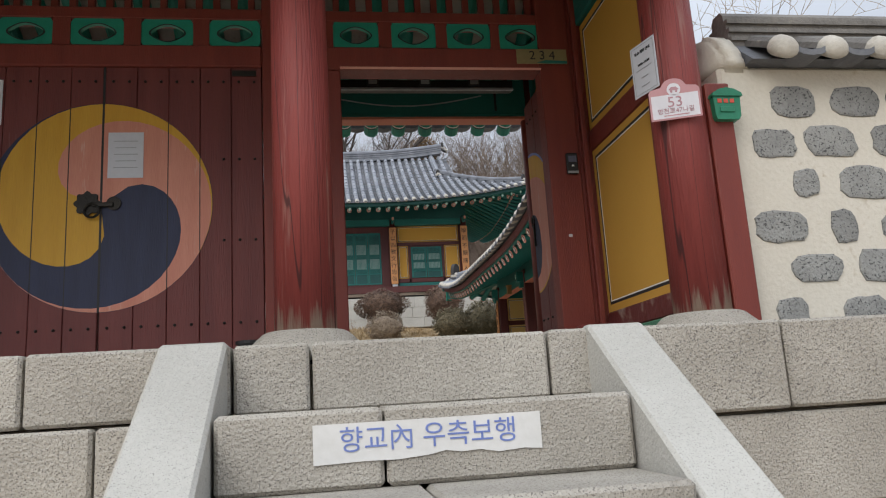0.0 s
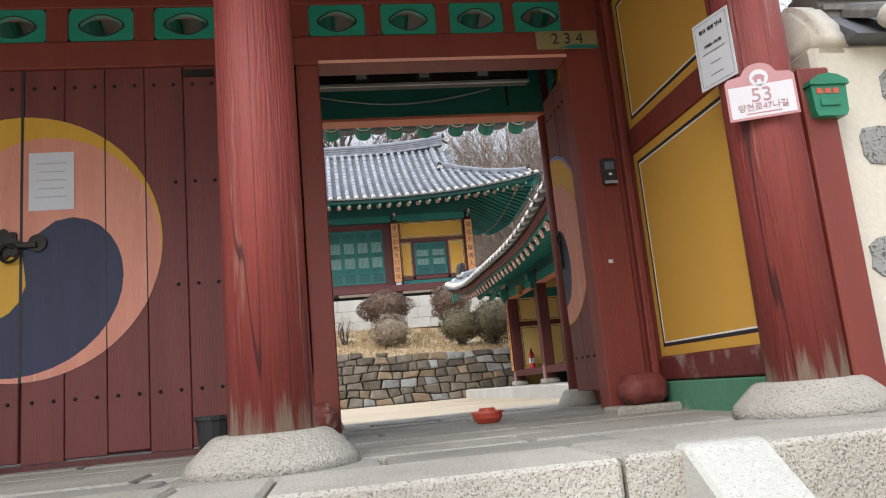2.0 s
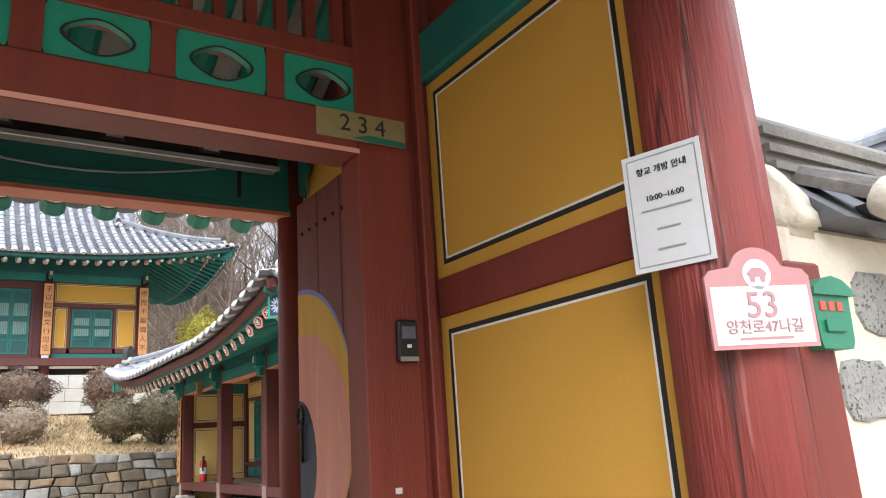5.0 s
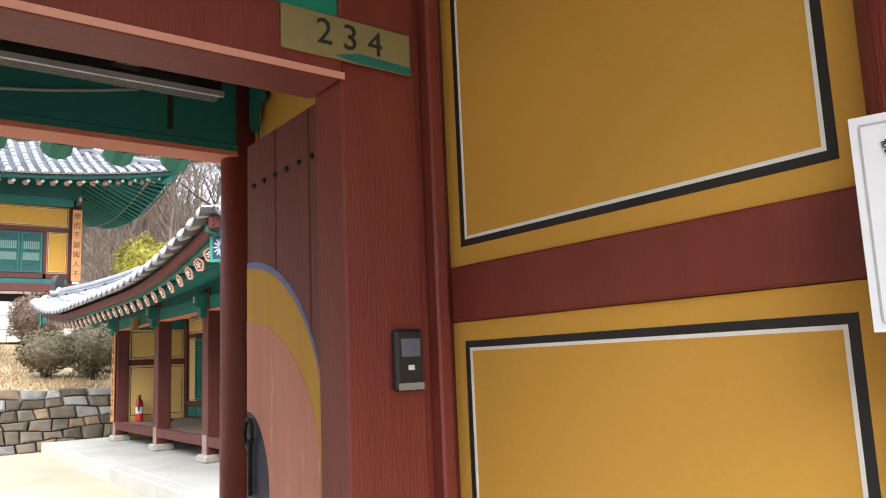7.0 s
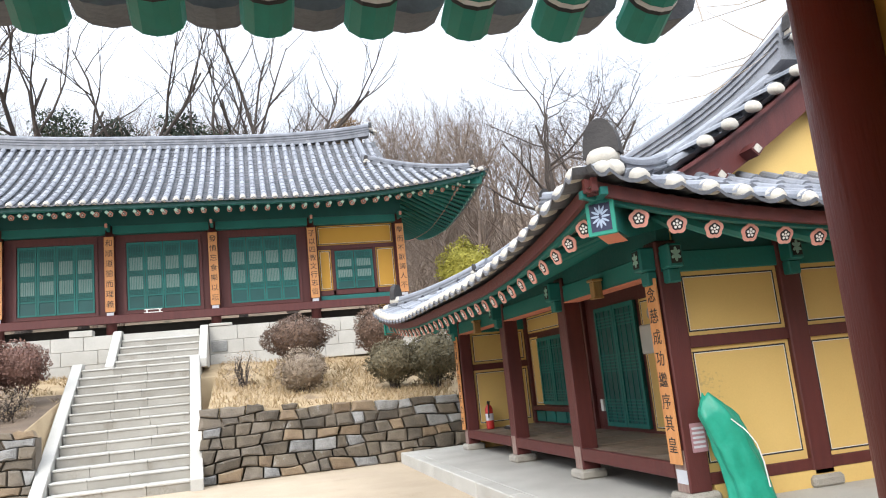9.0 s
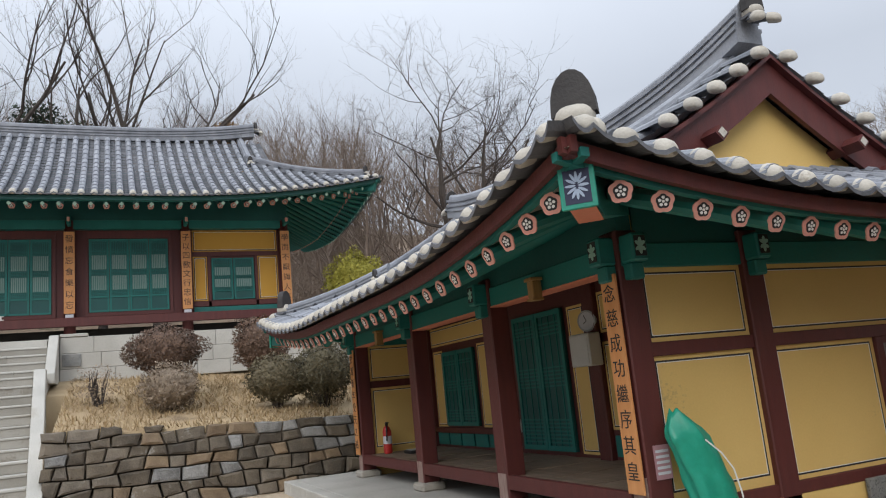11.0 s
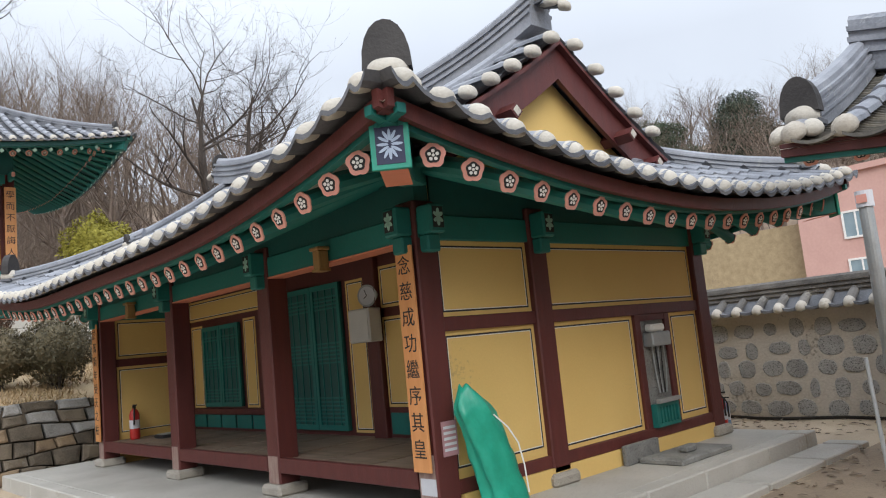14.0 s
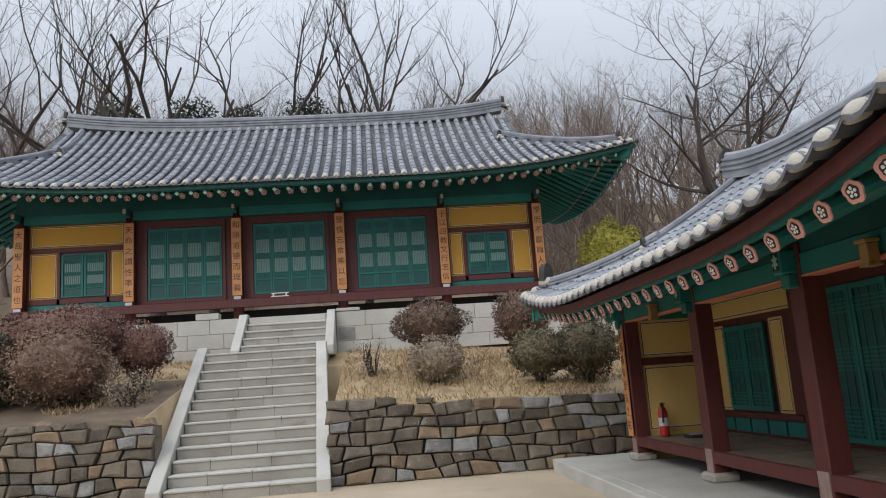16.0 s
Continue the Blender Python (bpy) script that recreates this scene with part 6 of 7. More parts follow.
tip, d, up, cb, bm = corner_beam(MH, mroof, 1, 0)
piece("beam_underside", mesh_of(bm, "beam_underside", GREEN), Matrix.Identity(4), mroof)

# ---- high terrace wall, in dressed courses ----
rnd = random.Random(11)


def dressed(x0, x1, y0, y1, z0, courses, parent, material=GRANITE_WHITE):
    z = z0
    for h in courses:
        x = x0
        while x < x1 - 0.02:
            w = min(rnd.uniform(0.7, 1.3), x1 - x)
            if x1 - x - w < 0.3:
                w = x1 - x
            part("facing_stone", one_box(x + 0.004, x + w - 0.004, y0 + rnd.uniform(-0.006, 0.006), y1, z + 0.003, z + h - 0.003, bev=0.008), material, parent)
            x += w
        z += h


dressed(-14, -2.85, 26.0, 26.3, 4.02, (0.34, 0.36, 0.36), high)
dressed(-0.50, 12, 26.0, 26.3, 4.02, (0.34, 0.36, 0.38), high)
part("coping", one_box(-3.9, -3.35, 25.98, 26.3, 5.085, 5.24, bev=0.01), GRANITE_WHITE, high)
part("coping", one_box(-0.50, 0.10, 25.98, 26.3, 5.105, 5.18, bev=0.01), GRANITE_WHITE, high)
part("inscription_stone", one_box(-0.45, -0.05, 25.965, 25.99, 4.42, 4.70, bev=0.004), STONE_GREY, high, "dark inscribed stone panel")

# ---- the long stair ----
stair = thing("long_stair", "long granite stair with pale sloping cheek stones", "stairs", (-1.7, 19.5, YARD), kind="structure")
NS, RISE, TREAD, Y0 = 13, 0.19, 0.36, 19.40


def shift(y):
    return -0.065 * (y - Y0)


for k in range(NS):
    z, y = YARD + RISE * (k + 1), Y0 + TREAD * k
    a, b = -2.88 + shift(y), -0.56 + shift(y)
    cuts = [a, a + rnd.uniform(0.6, 0.9), a + rnd.uniform(1.3, 1.75), b]
    for c0, c1 in zip(cuts, cuts[1:]):
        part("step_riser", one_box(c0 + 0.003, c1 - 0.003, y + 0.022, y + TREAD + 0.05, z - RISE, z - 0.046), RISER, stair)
        part("step", one_box(c0 + 0.003, c1 - 0.003, y, y + TREAD + 0.05, z - 0.045, z - rnd.uniform(0, 0.006), bev=0.010), GRANITE_WHITE, stair)
YT = Y0 + TREAD * NS
for k in range(5):
    z, y = YARD + RISE * NS + 0.19 * (k + 1), 24.75 + 0.32 * k
    cut = rnd.uniform(-2.1, -1.2)
    for c0, c1 in ((-2.62, cut), (cut, -0.72)):
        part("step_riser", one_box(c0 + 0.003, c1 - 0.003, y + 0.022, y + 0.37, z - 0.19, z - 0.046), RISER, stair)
        part("upper_step", one_box(c0 + 0.003, c1 - 0.003, y, y + 0.37, z - 0.045, z, bev=0.010), GRANITE_WHITE, stair)
part("stair_core", boxes((-3.1, -0.65, 23.95, 26.3, 3.0, YARD + RISE * NS - 0.02), (-2.6, -0.75, 25.9, 26.4, 4.1, 5.06)), GRANITE_WHITE, stair)


def cheek(x0, w, y0, z0, y1, z1, bottom, sh0, sh1):
    bm = bmesh.new()
    prof = [(y0, bottom, sh0), (y0, z0, sh0), (y1, z1, sh1), (y1 + 0.25, z1, sh1), (y1 + 0.25, bottom, sh1)]
    rings = [[bm.verts.new((x + s, y, z)) for y, z, s in prof] for x in (x0, x0 + w)]
    for k in range(5):
        bm.faces.new((rings[0][k], rings[0][(k + 1) % 5], rings[1][(k + 1) % 5], rings[1][k]))
    bm.faces.new(rings[0])
    bm.faces.new(rings[1])
    bmesh.ops.bevel(bm, geom=bm.edges[:], offset=0.012, segments=1, affect="EDGES")
    return bm


for x0 in (-3.11, -0.55):
    part("cheek_stone", cheek(x0, 0.22, Y0 - 0.12, YARD + 0.20, YT - 0.05, YARD + RISE * NS + 0.15, YARD - 0.1, 0.0, shift(YT)), GRANITE_WHITE, stair, "long pale cheek stone")
for x0 in (-2.84, -0.71):
    part("cheek_stone", cheek(x0, 0.20, 24.65, 4.22, 25.95, 5.16, 4.0, 0, 0), GRANITE_WHITE, stair)

# ---- field-stone retaining wall ----
retain = thing("retaining_wall", "rough brown field-stone retaining wall", "stone wall", (0, 20.0, YARD), kind="structure")
part("wall_core", boxes((-14, -3.16, 20.02, 20.4, YARD - 0.2, 2.82), (-0.33, 14, 20.02, 20.4, YARD - 0.2, 2.75)), mat("dark_joint_earth", (0.10, 0.082, 0.062), (0.18, 0.148, 0.115), 4, 0.95, 0.4, 40), retain)


def stone_block(outline, depth, rg, material):
    """A rough block from its outline, with softened uneven front; faces +z, y up."""
    bm = bmesh.new()
    m = len(outline)
    cx, cy = sum(p[0] for p in outline) / m, sum(p[1] for p in outline) / m
    tilt = rg.uniform(-0.10, 0.10), rg.uniform(-0.12, 0.12)
    rings = []
    for s, z in ((1.0, 0.0), (0.99, depth * 0.72), (0.93, depth * 0.92), (0.62, depth * 1.0)):
        rings.append([bm.verts.new((cx + (x - cx) * s, cy + (y - cy) * s, z + (tilt[0] * (x - cx) + tilt[1] * (y - cy) + rg.uniform(-0.008, 0.008)) * (z > 0))) for x, y in outline])
    for a, b in zip(rings, rings[1:]):
        for k in range(m):
            bm.faces.new((a[k], a[(k + 1) % m], b[(k + 1) % m], b[k]))
    bm.faces.new(rings[-1])
    return mesh_of(bm, "stone", material)


def field_wall(x0, x1, z0, top, parent, seed, batter=0.25, y_foot=19.76):
    """Tightly fitted rough stones in wavy courses."""
    rg = random.Random(seed)

    def course_z(r, x):
        return 0.20 * r + (0.085 * noise.noise((x * 1.3 + 7 * r, r * 3.1, seed)) if r else 0.0)
    for r in range(8):
        x = x0 + rg.uniform(-0.15, 0.0)
        slant = rg.uniform(-0.03, 0.03)
        while x < x1 - 0.1:
            w = rg.uniform(0.19, 0.50)
            if x + w > x1 - 0.15:
                w = x1 - x
            s2 = rg.uniform(-0.04, 0.04)
            if course_z(r, x + w / 2) > top(x) - z0 - 0.09:
                x, slant = x + w, s2
                continue
            pts = []
            for f in (0.0, 0.35, 0.7, 1.0):
                pts.append((x + w * f - (slant * (1 - f) + s2 * f), course_z(r, x + w * f)))
            for f in (1.0, 0.65, 0.3, 0.0):
                pts.append((x + w * f + (slant * (1 - f) + s2 * f), min(course_z(r + 1, x + w * f), top(x) - z0 + 0.05 * rg.random())))
            cx, cz = sum(p[0] for p in pts) / 8, sum(p[1] for p in pts) / 8
            out = []
            for k, (px, pz) in enumerate(pts):
                corner = k in (0, 3, 4, 7)
                q = 0.985 - (rg.uniform(0.015, 0.07) if corner else rg.uniform(0.0, 0.025))
                out.append(((px - cx) * q, (pz - cz) * (q - 0.01)))
            y = y_foot + batter * cz / 1.3
            piece("stone", stone_block(out, 0.20 * rg.uniform(0.8, 1.15), rg, STONE_PICK[int(rg.random() ** 2.3 * len(STONE_PICK))]), facing((cx, y + 0.18, z0 + cz), (0, -1, 0.15)), parent)
            x, slant = x + w, s2


STONE_PICK = [STONE_WALL, mat("grey_brown_stone", (0.065, 0.055, 0.044), (0.19, 0.16, 0.125), 4, 0.9, 0.6, 40, 0.35), mat("blue_grey_stone", (0.11, 0.107, 0.102), (0.29, 0.285, 0.275), 5, 0.9, 0.5, 40, 0.3), mat("tan_stone", (0.12, 0.085, 0.055), (0.26, 0.19, 0.12), 4, 0.9, 0.6, 40, 0.3)]
field_wall(-0.32, 5.2, YARD - 0.02, lambda x: 2.98 - 0.05 * max(0, x), retain, 3)
field_wall(-10.5, -3.16, YARD - 0.02, lambda x: 2.92, retain, 5)


# ---- plastered stone walls with tiled capping ----
def pebble_wall(name, parent, origin, normal, length, z0, z1, seed, w=(0.2, 0.3), h=(0.12, 0.17), pitch=(0.32, 0.205), material=STONE_GREY, proud=0.012, power=4):
    """Rounded stones set in plaster along a wall. origin: the left foot as seen from the front."""
    rg = random.Random(seed)
    nv = Vector(normal)
    s = Vector((0, 0, 1)).cross(nv)
    row, z = 0, z0 + 0.11
    while z < z1 - 0.07:
        a = 0.16 + (0.16 if row % 2 else 0.0)
        while a < length - 0.1:
            ww, hh = rg.uniform(*w), rg.uniform(*h)
            if rg.random() < 0.13:
                ww *= 0.55
            out = []
            for k in range(14):
                t = 2 * math.pi * k / 14
                q = 1.0 / (abs(math.cos(t)) ** power + abs(math.sin(t)) ** power) ** (1 / power)
                out.append((ww / 2 * math.cos(t) * q * rg.uniform(0.9, 1.05), hh / 2 * math.sin(t) * q * rg.uniform(0.9, 1.05)))
            bm = bmesh.new()
            rings = [[bm.verts.new((x * k, y * k, zz)) for x, y in out] for k, zz in ((1.06, -0.01), (1.0, proud * 0.7), (0.88, proud), )]
            for r0, r1 in zip(rings, rings[1:]):
                for k in range(14):
                    bm.faces.new((r0[k], r0[(k + 1) % 14], r1[(k + 1) % 14], r1[k]))
            bm.faces.new(rings[-1])
            p = Vector(origin) + s * (a + rg.uniform(-0.03, 0.03))
            piece("stone", mesh_of(bm, "stone", material), facing((p.x, p.y, z + rg.uniform(-0.015, 0.015)), nv) @ pose(0, 0, 0, 0, 0, rg.uniform(-5, 5)), parent)
            a += pitch[0] * rg.uniform(0.92, 1.08)
        z += pitch[1]
        row += 1


CAP_TILE = mat("brown_grey_cap_tile", (0.085, 0.08, 0.075), (0.21, 0.195, 0.175), 4, 0.75, 0.3, 40, 0.3, wear=(0.27, 0.25, 0.21), wear_amount=0.6)


def wall_cap(parent, origin, normal, length, z, depth=0.4, spacing=0.30, radius=0.07, start=0.15):
    """A small two-sided tile roof along the top of a wall."""
    nv = Vector(normal)
    s = Vector((0, 0, 1)).cross(nv)
    o = Vector((origin[0], origin[1], 0))
    tile_me = mesh_of(half_tile(0.36, radius * 0.95, radius), "cap_tile", CAP_TILE)
    plug_me = mesh_of(end_plug(radius), "end_plug", LIME, True)
    bm = bmesh.new()
    core = []
    for c in (0.0, length):
        core.append([bm.verts.new(o + s * c + nv * a + Vector((0, 0, zz))) for a, zz in ((0.10, z), (-depth - 0.10, z), (-depth / 2 - 0.08, z + 0.20), (-depth / 2 + 0.08, z + 0.20))])
    for k in range(4):
        bm.faces.new((core[0][k], core[0][(k + 1) % 4], core[1][(k + 1) % 4], core[1][k]))
    bm.faces.new(core[0])
    bm.faces.new(core[1])
    part("cap_bed", bm, TILE_LOW, parent)
    a = start
    while a < length:
        for sg, edge in ((1, 0.15), (-1, -depth - 0.15)):
            lower = o + s * a + nv * edge + Vector((0, 0, z + 0.04))
            upper = o + s * a + nv * (edge - sg * 0.30) + Vector((0, 0, z + 0.20))
            piece("cap_tile", tile_me, along(upper, lower), parent)
            if sg > 0:
                piece("end_plug", plug_me, along(lower, lower + (lower - upper)), parent)
                b2 = bmesh.new()
                mid = a + spacing / 2
                sc = [(-0.11 * math.cos(math.pi * c / 6), -0.055 * math.sin(math.pi * c / 6)) for c in range(7)]
                sc2 = [(x * 1.0, y + 0.035) for x, y in reversed(sc)]
                slab(b2, o + s * mid + nv * (edge - 0.12) + Vector((0, 0, z + 0.035)), nv, (0, 0, 1), [(-x, y) for x, y in sc] + [(-x, y) for x, y in sc2], 0.16)
                part("eave_tile", b2, TILE_LOW, parent)
        a += spacing
    pts = [o + s * length * k / 8 + nv * (-depth / 2) + Vector((0, 0, z + 0.20)) for k in range(9)]
    ridge(pts, parent, 0.75, "cap_ridge", CAP_TILE)


frontwall = thing("front_wall", "cream plastered wall set with grey stones", "wall", (4, 3.8, FLOOR), kind="structure")
part("wall_core", one_box(2.20, 9, 3.65, 4.05, FLOOR - 0.02, 3.24, bev=0.02), PLASTER, frontwall)
pebble_wall("front", frontwall, (2.30, 3.65, 0), (0, -1, 0), 3.6, FLOOR - 0.03, 3.18, 2, w=(0.25, 0.33), h=(0.15, 0.195), pitch=(0.37, 0.24))
wall_cap(frontwall, (2.36, 3.65), (0, -1, 0), 6.64, 3.24)
bm = slab(bmesh.new(), (2.21, 3.85, 3.20), (1, 0, 0), (0, 0, 1), [(-0.235, 0.0), (-0.225, 0.10), (-0.17, 0.19), (-0.10, 0.27), (0.0, 0.31), (0.10, 0.27), (0.17, 0.19), (0.225, 0.10), (0.235, 0.0)], 0.17)
bmesh.ops.bevel(bm, geom=bm.edges[:], offset=0.03, segments=2, affect="EDGES")
for v in bm.verts:
    v.co += Vector(noise.noise_vector(v.co * 4)) * 0.010
part("plaster_end", bm, PLASTER, frontwall, "rounded lime plaster end of the capping", True)

STONE_PALE = mat("pale_blue_grey_stone", (0.20, 0.20, 0.195), (0.36, 0.36, 0.35), 6, 0.85, 0.6, 60, 0.25, speck=(0.10, 0.10, 0.10), speck_scale=60, wear=(0.14, 0.13, 0.115), wear_amount=0.58, wear_scale=1.3)
DIRTY = mat("stained_wall_plaster", (0.38, 0.345, 0.295), (0.58, 0.54, 0.48), 1.0, 0.9, 0.3, 30, wear=(0.13, 0.12, 0.105), wear_amount=0.56, wear_scale=1.1)
farwall = thing("yard_wall", "stained plaster and field-stone yard wall with tile capping", "wall", (11.0, 9, YARD), kind="structure")
part("wall_core", one_box(11.0, 11.4, 2.0, 20.0, YARD - 0.1, 3.10), DIRTY, farwall)
pebble_wall("far", farwall, (11.0, 14.2, 0), (-1, 0, 0), 6.0, YARD + 0.02, 3.05, 7, w=(0.16, 0.36), h=(0.17, 0.27), pitch=(0.37, 0.265), proud=0.012, material=STONE_PALE, power=2.6)
wall_cap(farwall, (11.0, 15.0), (-1, 0, 0), 8.0, 3.10, radius=0.065)

# terrace edge stones and paving strip before the hall end
edge = thing("terrace_edge", "granite kerb stones along the hall terrace", "kerb", (7, 10.5, YARD), kind="structure")
rnd = random.Random(8)
x = 3.42
while x < 8.5:
    w = min(rnd.uniform(0.8, 1.3), 8.73 - x)
    part("kerb_stone", one_box(x, x + w - 0.008, 10.42, 10.595, YARD - 0.1, 1.855, bev=0.012), GRANITE_WHITE, edge)
    part("lower_stone", one_box(x + 0.3, x + w + 0.25, 10.02, 10.40, YARD - 0.1, 1.72, bev=0.012), GRANITE_WHITE, edge)
    x += w
y = 10.62
while y < 19.3:
    w = rnd.uniform(0.9, 1.5)
    part("kerb_stone", one_box(3.20, 3.395, y, min(19.5, y + w - 0.008), YARD - 0.1, 1.855, bev=0.012), GRANITE_WHITE, edge)
    y += w

# ---- service building ----
service = thing("service_building", "ochre-walled service building with red timber frame", "building", (8.5, 6.0, YARD))
WXS = 6.85
part("west_wall", one_box(WXS + 0.03, WXS + 0.15, 4.2, 8.70, YARD, 4.3), OCHRE, service)
part("north_wall", one_box(WXS + 0.15, 10.0, 8.60, 8.72, YARD, 4.3), OCHRE, service)
part("east_wall", one_box(9.9, 10.0, 4.2, 8.6, YARD, 4.3), OCHRE, service)
part("corner_post", one_box(WXS - 0.03, WXS + 0.19, 8.58, 8.80, YARD, 4.05, bev=0.01), RED, service)
part("mid_rail", one_box(WXS - 0.01, WXS + 0.03, 4.2, 8.58, 2.74, 2.92, bev=0.005), RED, service, "red wall rail")
part("base_rail", one_box(WXS - 0.01, WXS + 0.03, 4.2, 8.58, YARD, 1.80), RED, service)
part("top_rail", one_box(WXS - 0.01, WXS + 0.03, 4.2, 8.58, 4.02, 4.12), RED, service)
for y0, y1, z0, z1 in ((6.9, 8.56, 2.925, 4.0), (4.9, 6.86, 2.925, 4.0)):
    pan = part("upper_panel", one_box(WXS, WXS + 0.03, y0, y1, z0, z1), OCHRE, service)
for y0, y1, z0, z1 in ((6.5, 8.56, 1.81, 2.735),):
    lined_panel("lower_panel", service, -1, "y", WXS, y0, y1, z0, z1, OCHRE, inset=0.05, line=0.016)
for b in ((7.10, 8.48, 3.90, 3.912), (7.10, 8.48, 3.46, 3.472), (8.468, 8.48, 3.472, 3.90), (6.9, 7.14, 3.46, 3.472), (7.10, 7.112, 2.99, 3.46), (7.112, 7.52, 2.99, 3.002)):
    part("painted_line", one_box(WXS - 0.0018, WXS, *b), BLACK, service)
SASH = mat("reddish_sash_wood", (0.22, 0.095, 0.04), (0.32, 0.15, 0.065), 3, 0.5, 0.1, 25)
win = part("window", boxes((WXS - 0.05, WXS, 7.56, 8.36, 2.925, 2.98), (WXS - 0.05, WXS, 7.56, 8.36, 3.36, 3.41), (WXS - 0.05, WXS, 7.56, 7.61, 2.98, 3.36), (WXS - 0.05, WXS, 8.31, 8.36, 2.98, 3.36)), mat("brown_window_wood", (0.13, 0.055, 0.025), (0.20, 0.09, 0.04), 3, 0.5, 0.1, 25), service, "brown wooden lattice window")
part("dark_glass", one_box(WXS - 0.012, WXS - 0.001, 7.61, 8.31, 2.98, 3.36), mat("dark_window_glass", (0.06, 0.055, 0.05), (0.10, 0.09, 0.08), 4, 0.15, 0), win)
for y0, y1 in ((7.63, 7.95), (7.97, 8.29)):
    part("sash", boxes((WXS - 0.04, WXS - 0.013, y0, y0 + 0.045, 2.99, 3.35), (WXS - 0.04, WXS - 0.013, y1 - 0.045, y1, 2.99, 3.35), (WXS - 0.04, WXS - 0.013, y0 + 0.045, y1 - 0.045, 2.99, 3.05), (WXS - 0.04, WXS - 0.013, y0 + 0.045, y1 - 0.045, 3.31, 3.35)), SASH, win)
    for k in range(1, 7):
        y = y0 + 0.045 + (y1 - y0 - 0.09) * k / 7
        part("muntin", one_box(WXS - 0.03, WXS - 0.014, y - 0.004, y + 0.004, 3.05, 3.31), SASH, win)
    for k in range(1, 6):
        z = 3.05 + 0.26 * k / 6
        part("muntin", one_box(WXS - 0.032, WXS - 0.016, y0 + 0.045, y1 - 0.045, z - 0.004, z + 0.004), SASH, win)
win2 = part("window", boxes((WXS - 0.05, WXS, 6.2, 7.08, 3.36, 3.41), (WXS - 0.05, WXS, 7.03, 7.08, 2.98, 3.36), (WXS - 0.05, WXS, 6.2, 7.08, 2.925, 2.98)), BOARD_WOOD, service, "second brown window")
# its roof: two slopes, ridge along y
SB_E, SB_R, SB_N = 6.05, 7.90, 9.25
sroof = part("roof", one_box(WXS, 9.95, 4.2, 8.7, 4.3, 4.33), RED_DARK, service, "grey tiled roof of the service building")


def sb_z(x, y):
    s = (x - SB_E) / (SB_R - SB_E)
    return 4.14 + 0.86 * (0.75 * s + 0.25 * s * s) + 0.16 * max(0.0, (y - 7.2) / 2.05) ** 2


tile_me = mesh_of(half_tile(0.33, 0.075, 0.082), "roof_tile", TILE)
plug_me = mesh_of(end_plug(0.08), "end_plug", mat("dull_lime_plug", (0.30, 0.27, 0.225), (0.46, 0.42, 0.36), 6, 0.85, 0.25, 50, 0.2), True)
y = SB_N - 0.12
rows = []
while y > 4.4:
    rows.append(y)
    for k in range(8):
        x0, x1 = SB_E + 0.3 * k, SB_E + 0.3 * (k + 1)
        if x1 > SB_R + 0.1:
            break
        lo_p, up_p = Vector((x0, y, sb_z(x0, y) + 0.06)), Vector((x1, y, sb_z(x1, y) + 0.045))
        piece("roof_tile", tile_me, along(up_p, lo_p), sroof)
        if k == 0:
            piece("end_plug", plug_me, along(lo_p, lo_p + (lo_p - up_p)), sroof)
    y -= 0.335
trough = bmesh.new()
for ya, yb in zip(rows, rows[1:]):
    for k in range(32):
        d0, d1 = SB_E - 0.08 + 0.060 * k, SB_E - 0.08 + 0.060 * k + 0.10
        rr = [[trough.verts.new((x, ya + (yb - ya) * c / 6, sb_z(max(x, SB_E), (ya + yb) / 2) + up - 0.05 * (1 - (c / 3 - 1) ** 2))) for c in range(7)] for x, up in ((d0, 0.035), (d1, 0.012), (d0, 0.012))]
        for c in range(6):
            trough.faces.new((rr[0][c], rr[0][c + 1], rr[1][c + 1], rr[1][c]))
            trough.faces.new((rr[0][c], rr[2][c], rr[2][c + 1], rr[0][c + 1]))
part("trough_tiles", trough, mat("weathered_trough_tile", (0.10, 0.095, 0.085), (0.27, 0.24, 0.19), 3, 0.8, 0.2, 40, 0.35), sroof, "layered concave tiles", kind="stuff")
bm = bmesh.new()
for xa, xb, za, zb in ((SB_E, SB_R, -0.04, -0.04),):
    n = 8
    rr = []
    for yv in (4.2, 5.0, 7.2, 8.2, SB_N):
        rr.append([bm.verts.new((xa + (xb - xa) * k / n, yv, sb_z(xa + (xb - xa) * k / n, yv) - 0.05)) for k in range(n + 1)])
    for p, q in zip(rr, rr[1:]):
        for k in range(n):
            bm.faces.new((p[k], p[k + 1], q[k + 1], q[k]))
part("roof_boards", bm, LIME, sroof, "whitewashed eave boards")
part("back_slope", slab(bmesh.new(), (0, SB_N, 0), (0, -1, 0), (0, 0, 1), [(-SB_R, sb_z(SB_R, 8) - 0.02), (-10.8, 4.15), (-10.8, 4.25), (-SB_R, sb_z(SB_R, 8) + 0.1)], 5.05), TILE_LOW, sroof)
part("eave_board", sweep(bmesh.new(), [(SB_E + 0.04, yv, sb_z(SB_E, yv) - 0.06) for yv in (4.2, 5, 6, 7.2, 8, 8.6, SB_N)], [(-0.025, -0.045), (-0.025, 0.05), (0.025, 0.05), (0.025, -0.045)]), RED_DARK, sroof)
part("eave_strip", sweep(bmesh.new(), [(SB_E + 0.08, yv, sb_z(SB_E, yv) - 0.12) for yv in (4.2, 5, 6, 7.2, 8, 8.6, SB_N)], [(-0.02, -0.02), (-0.02, 0.02), (0.02, 0.02), (0.02, -0.02)]), GREEN, sroof)
FL = flower_mesh(0.062)
y = SB_N - 0.15
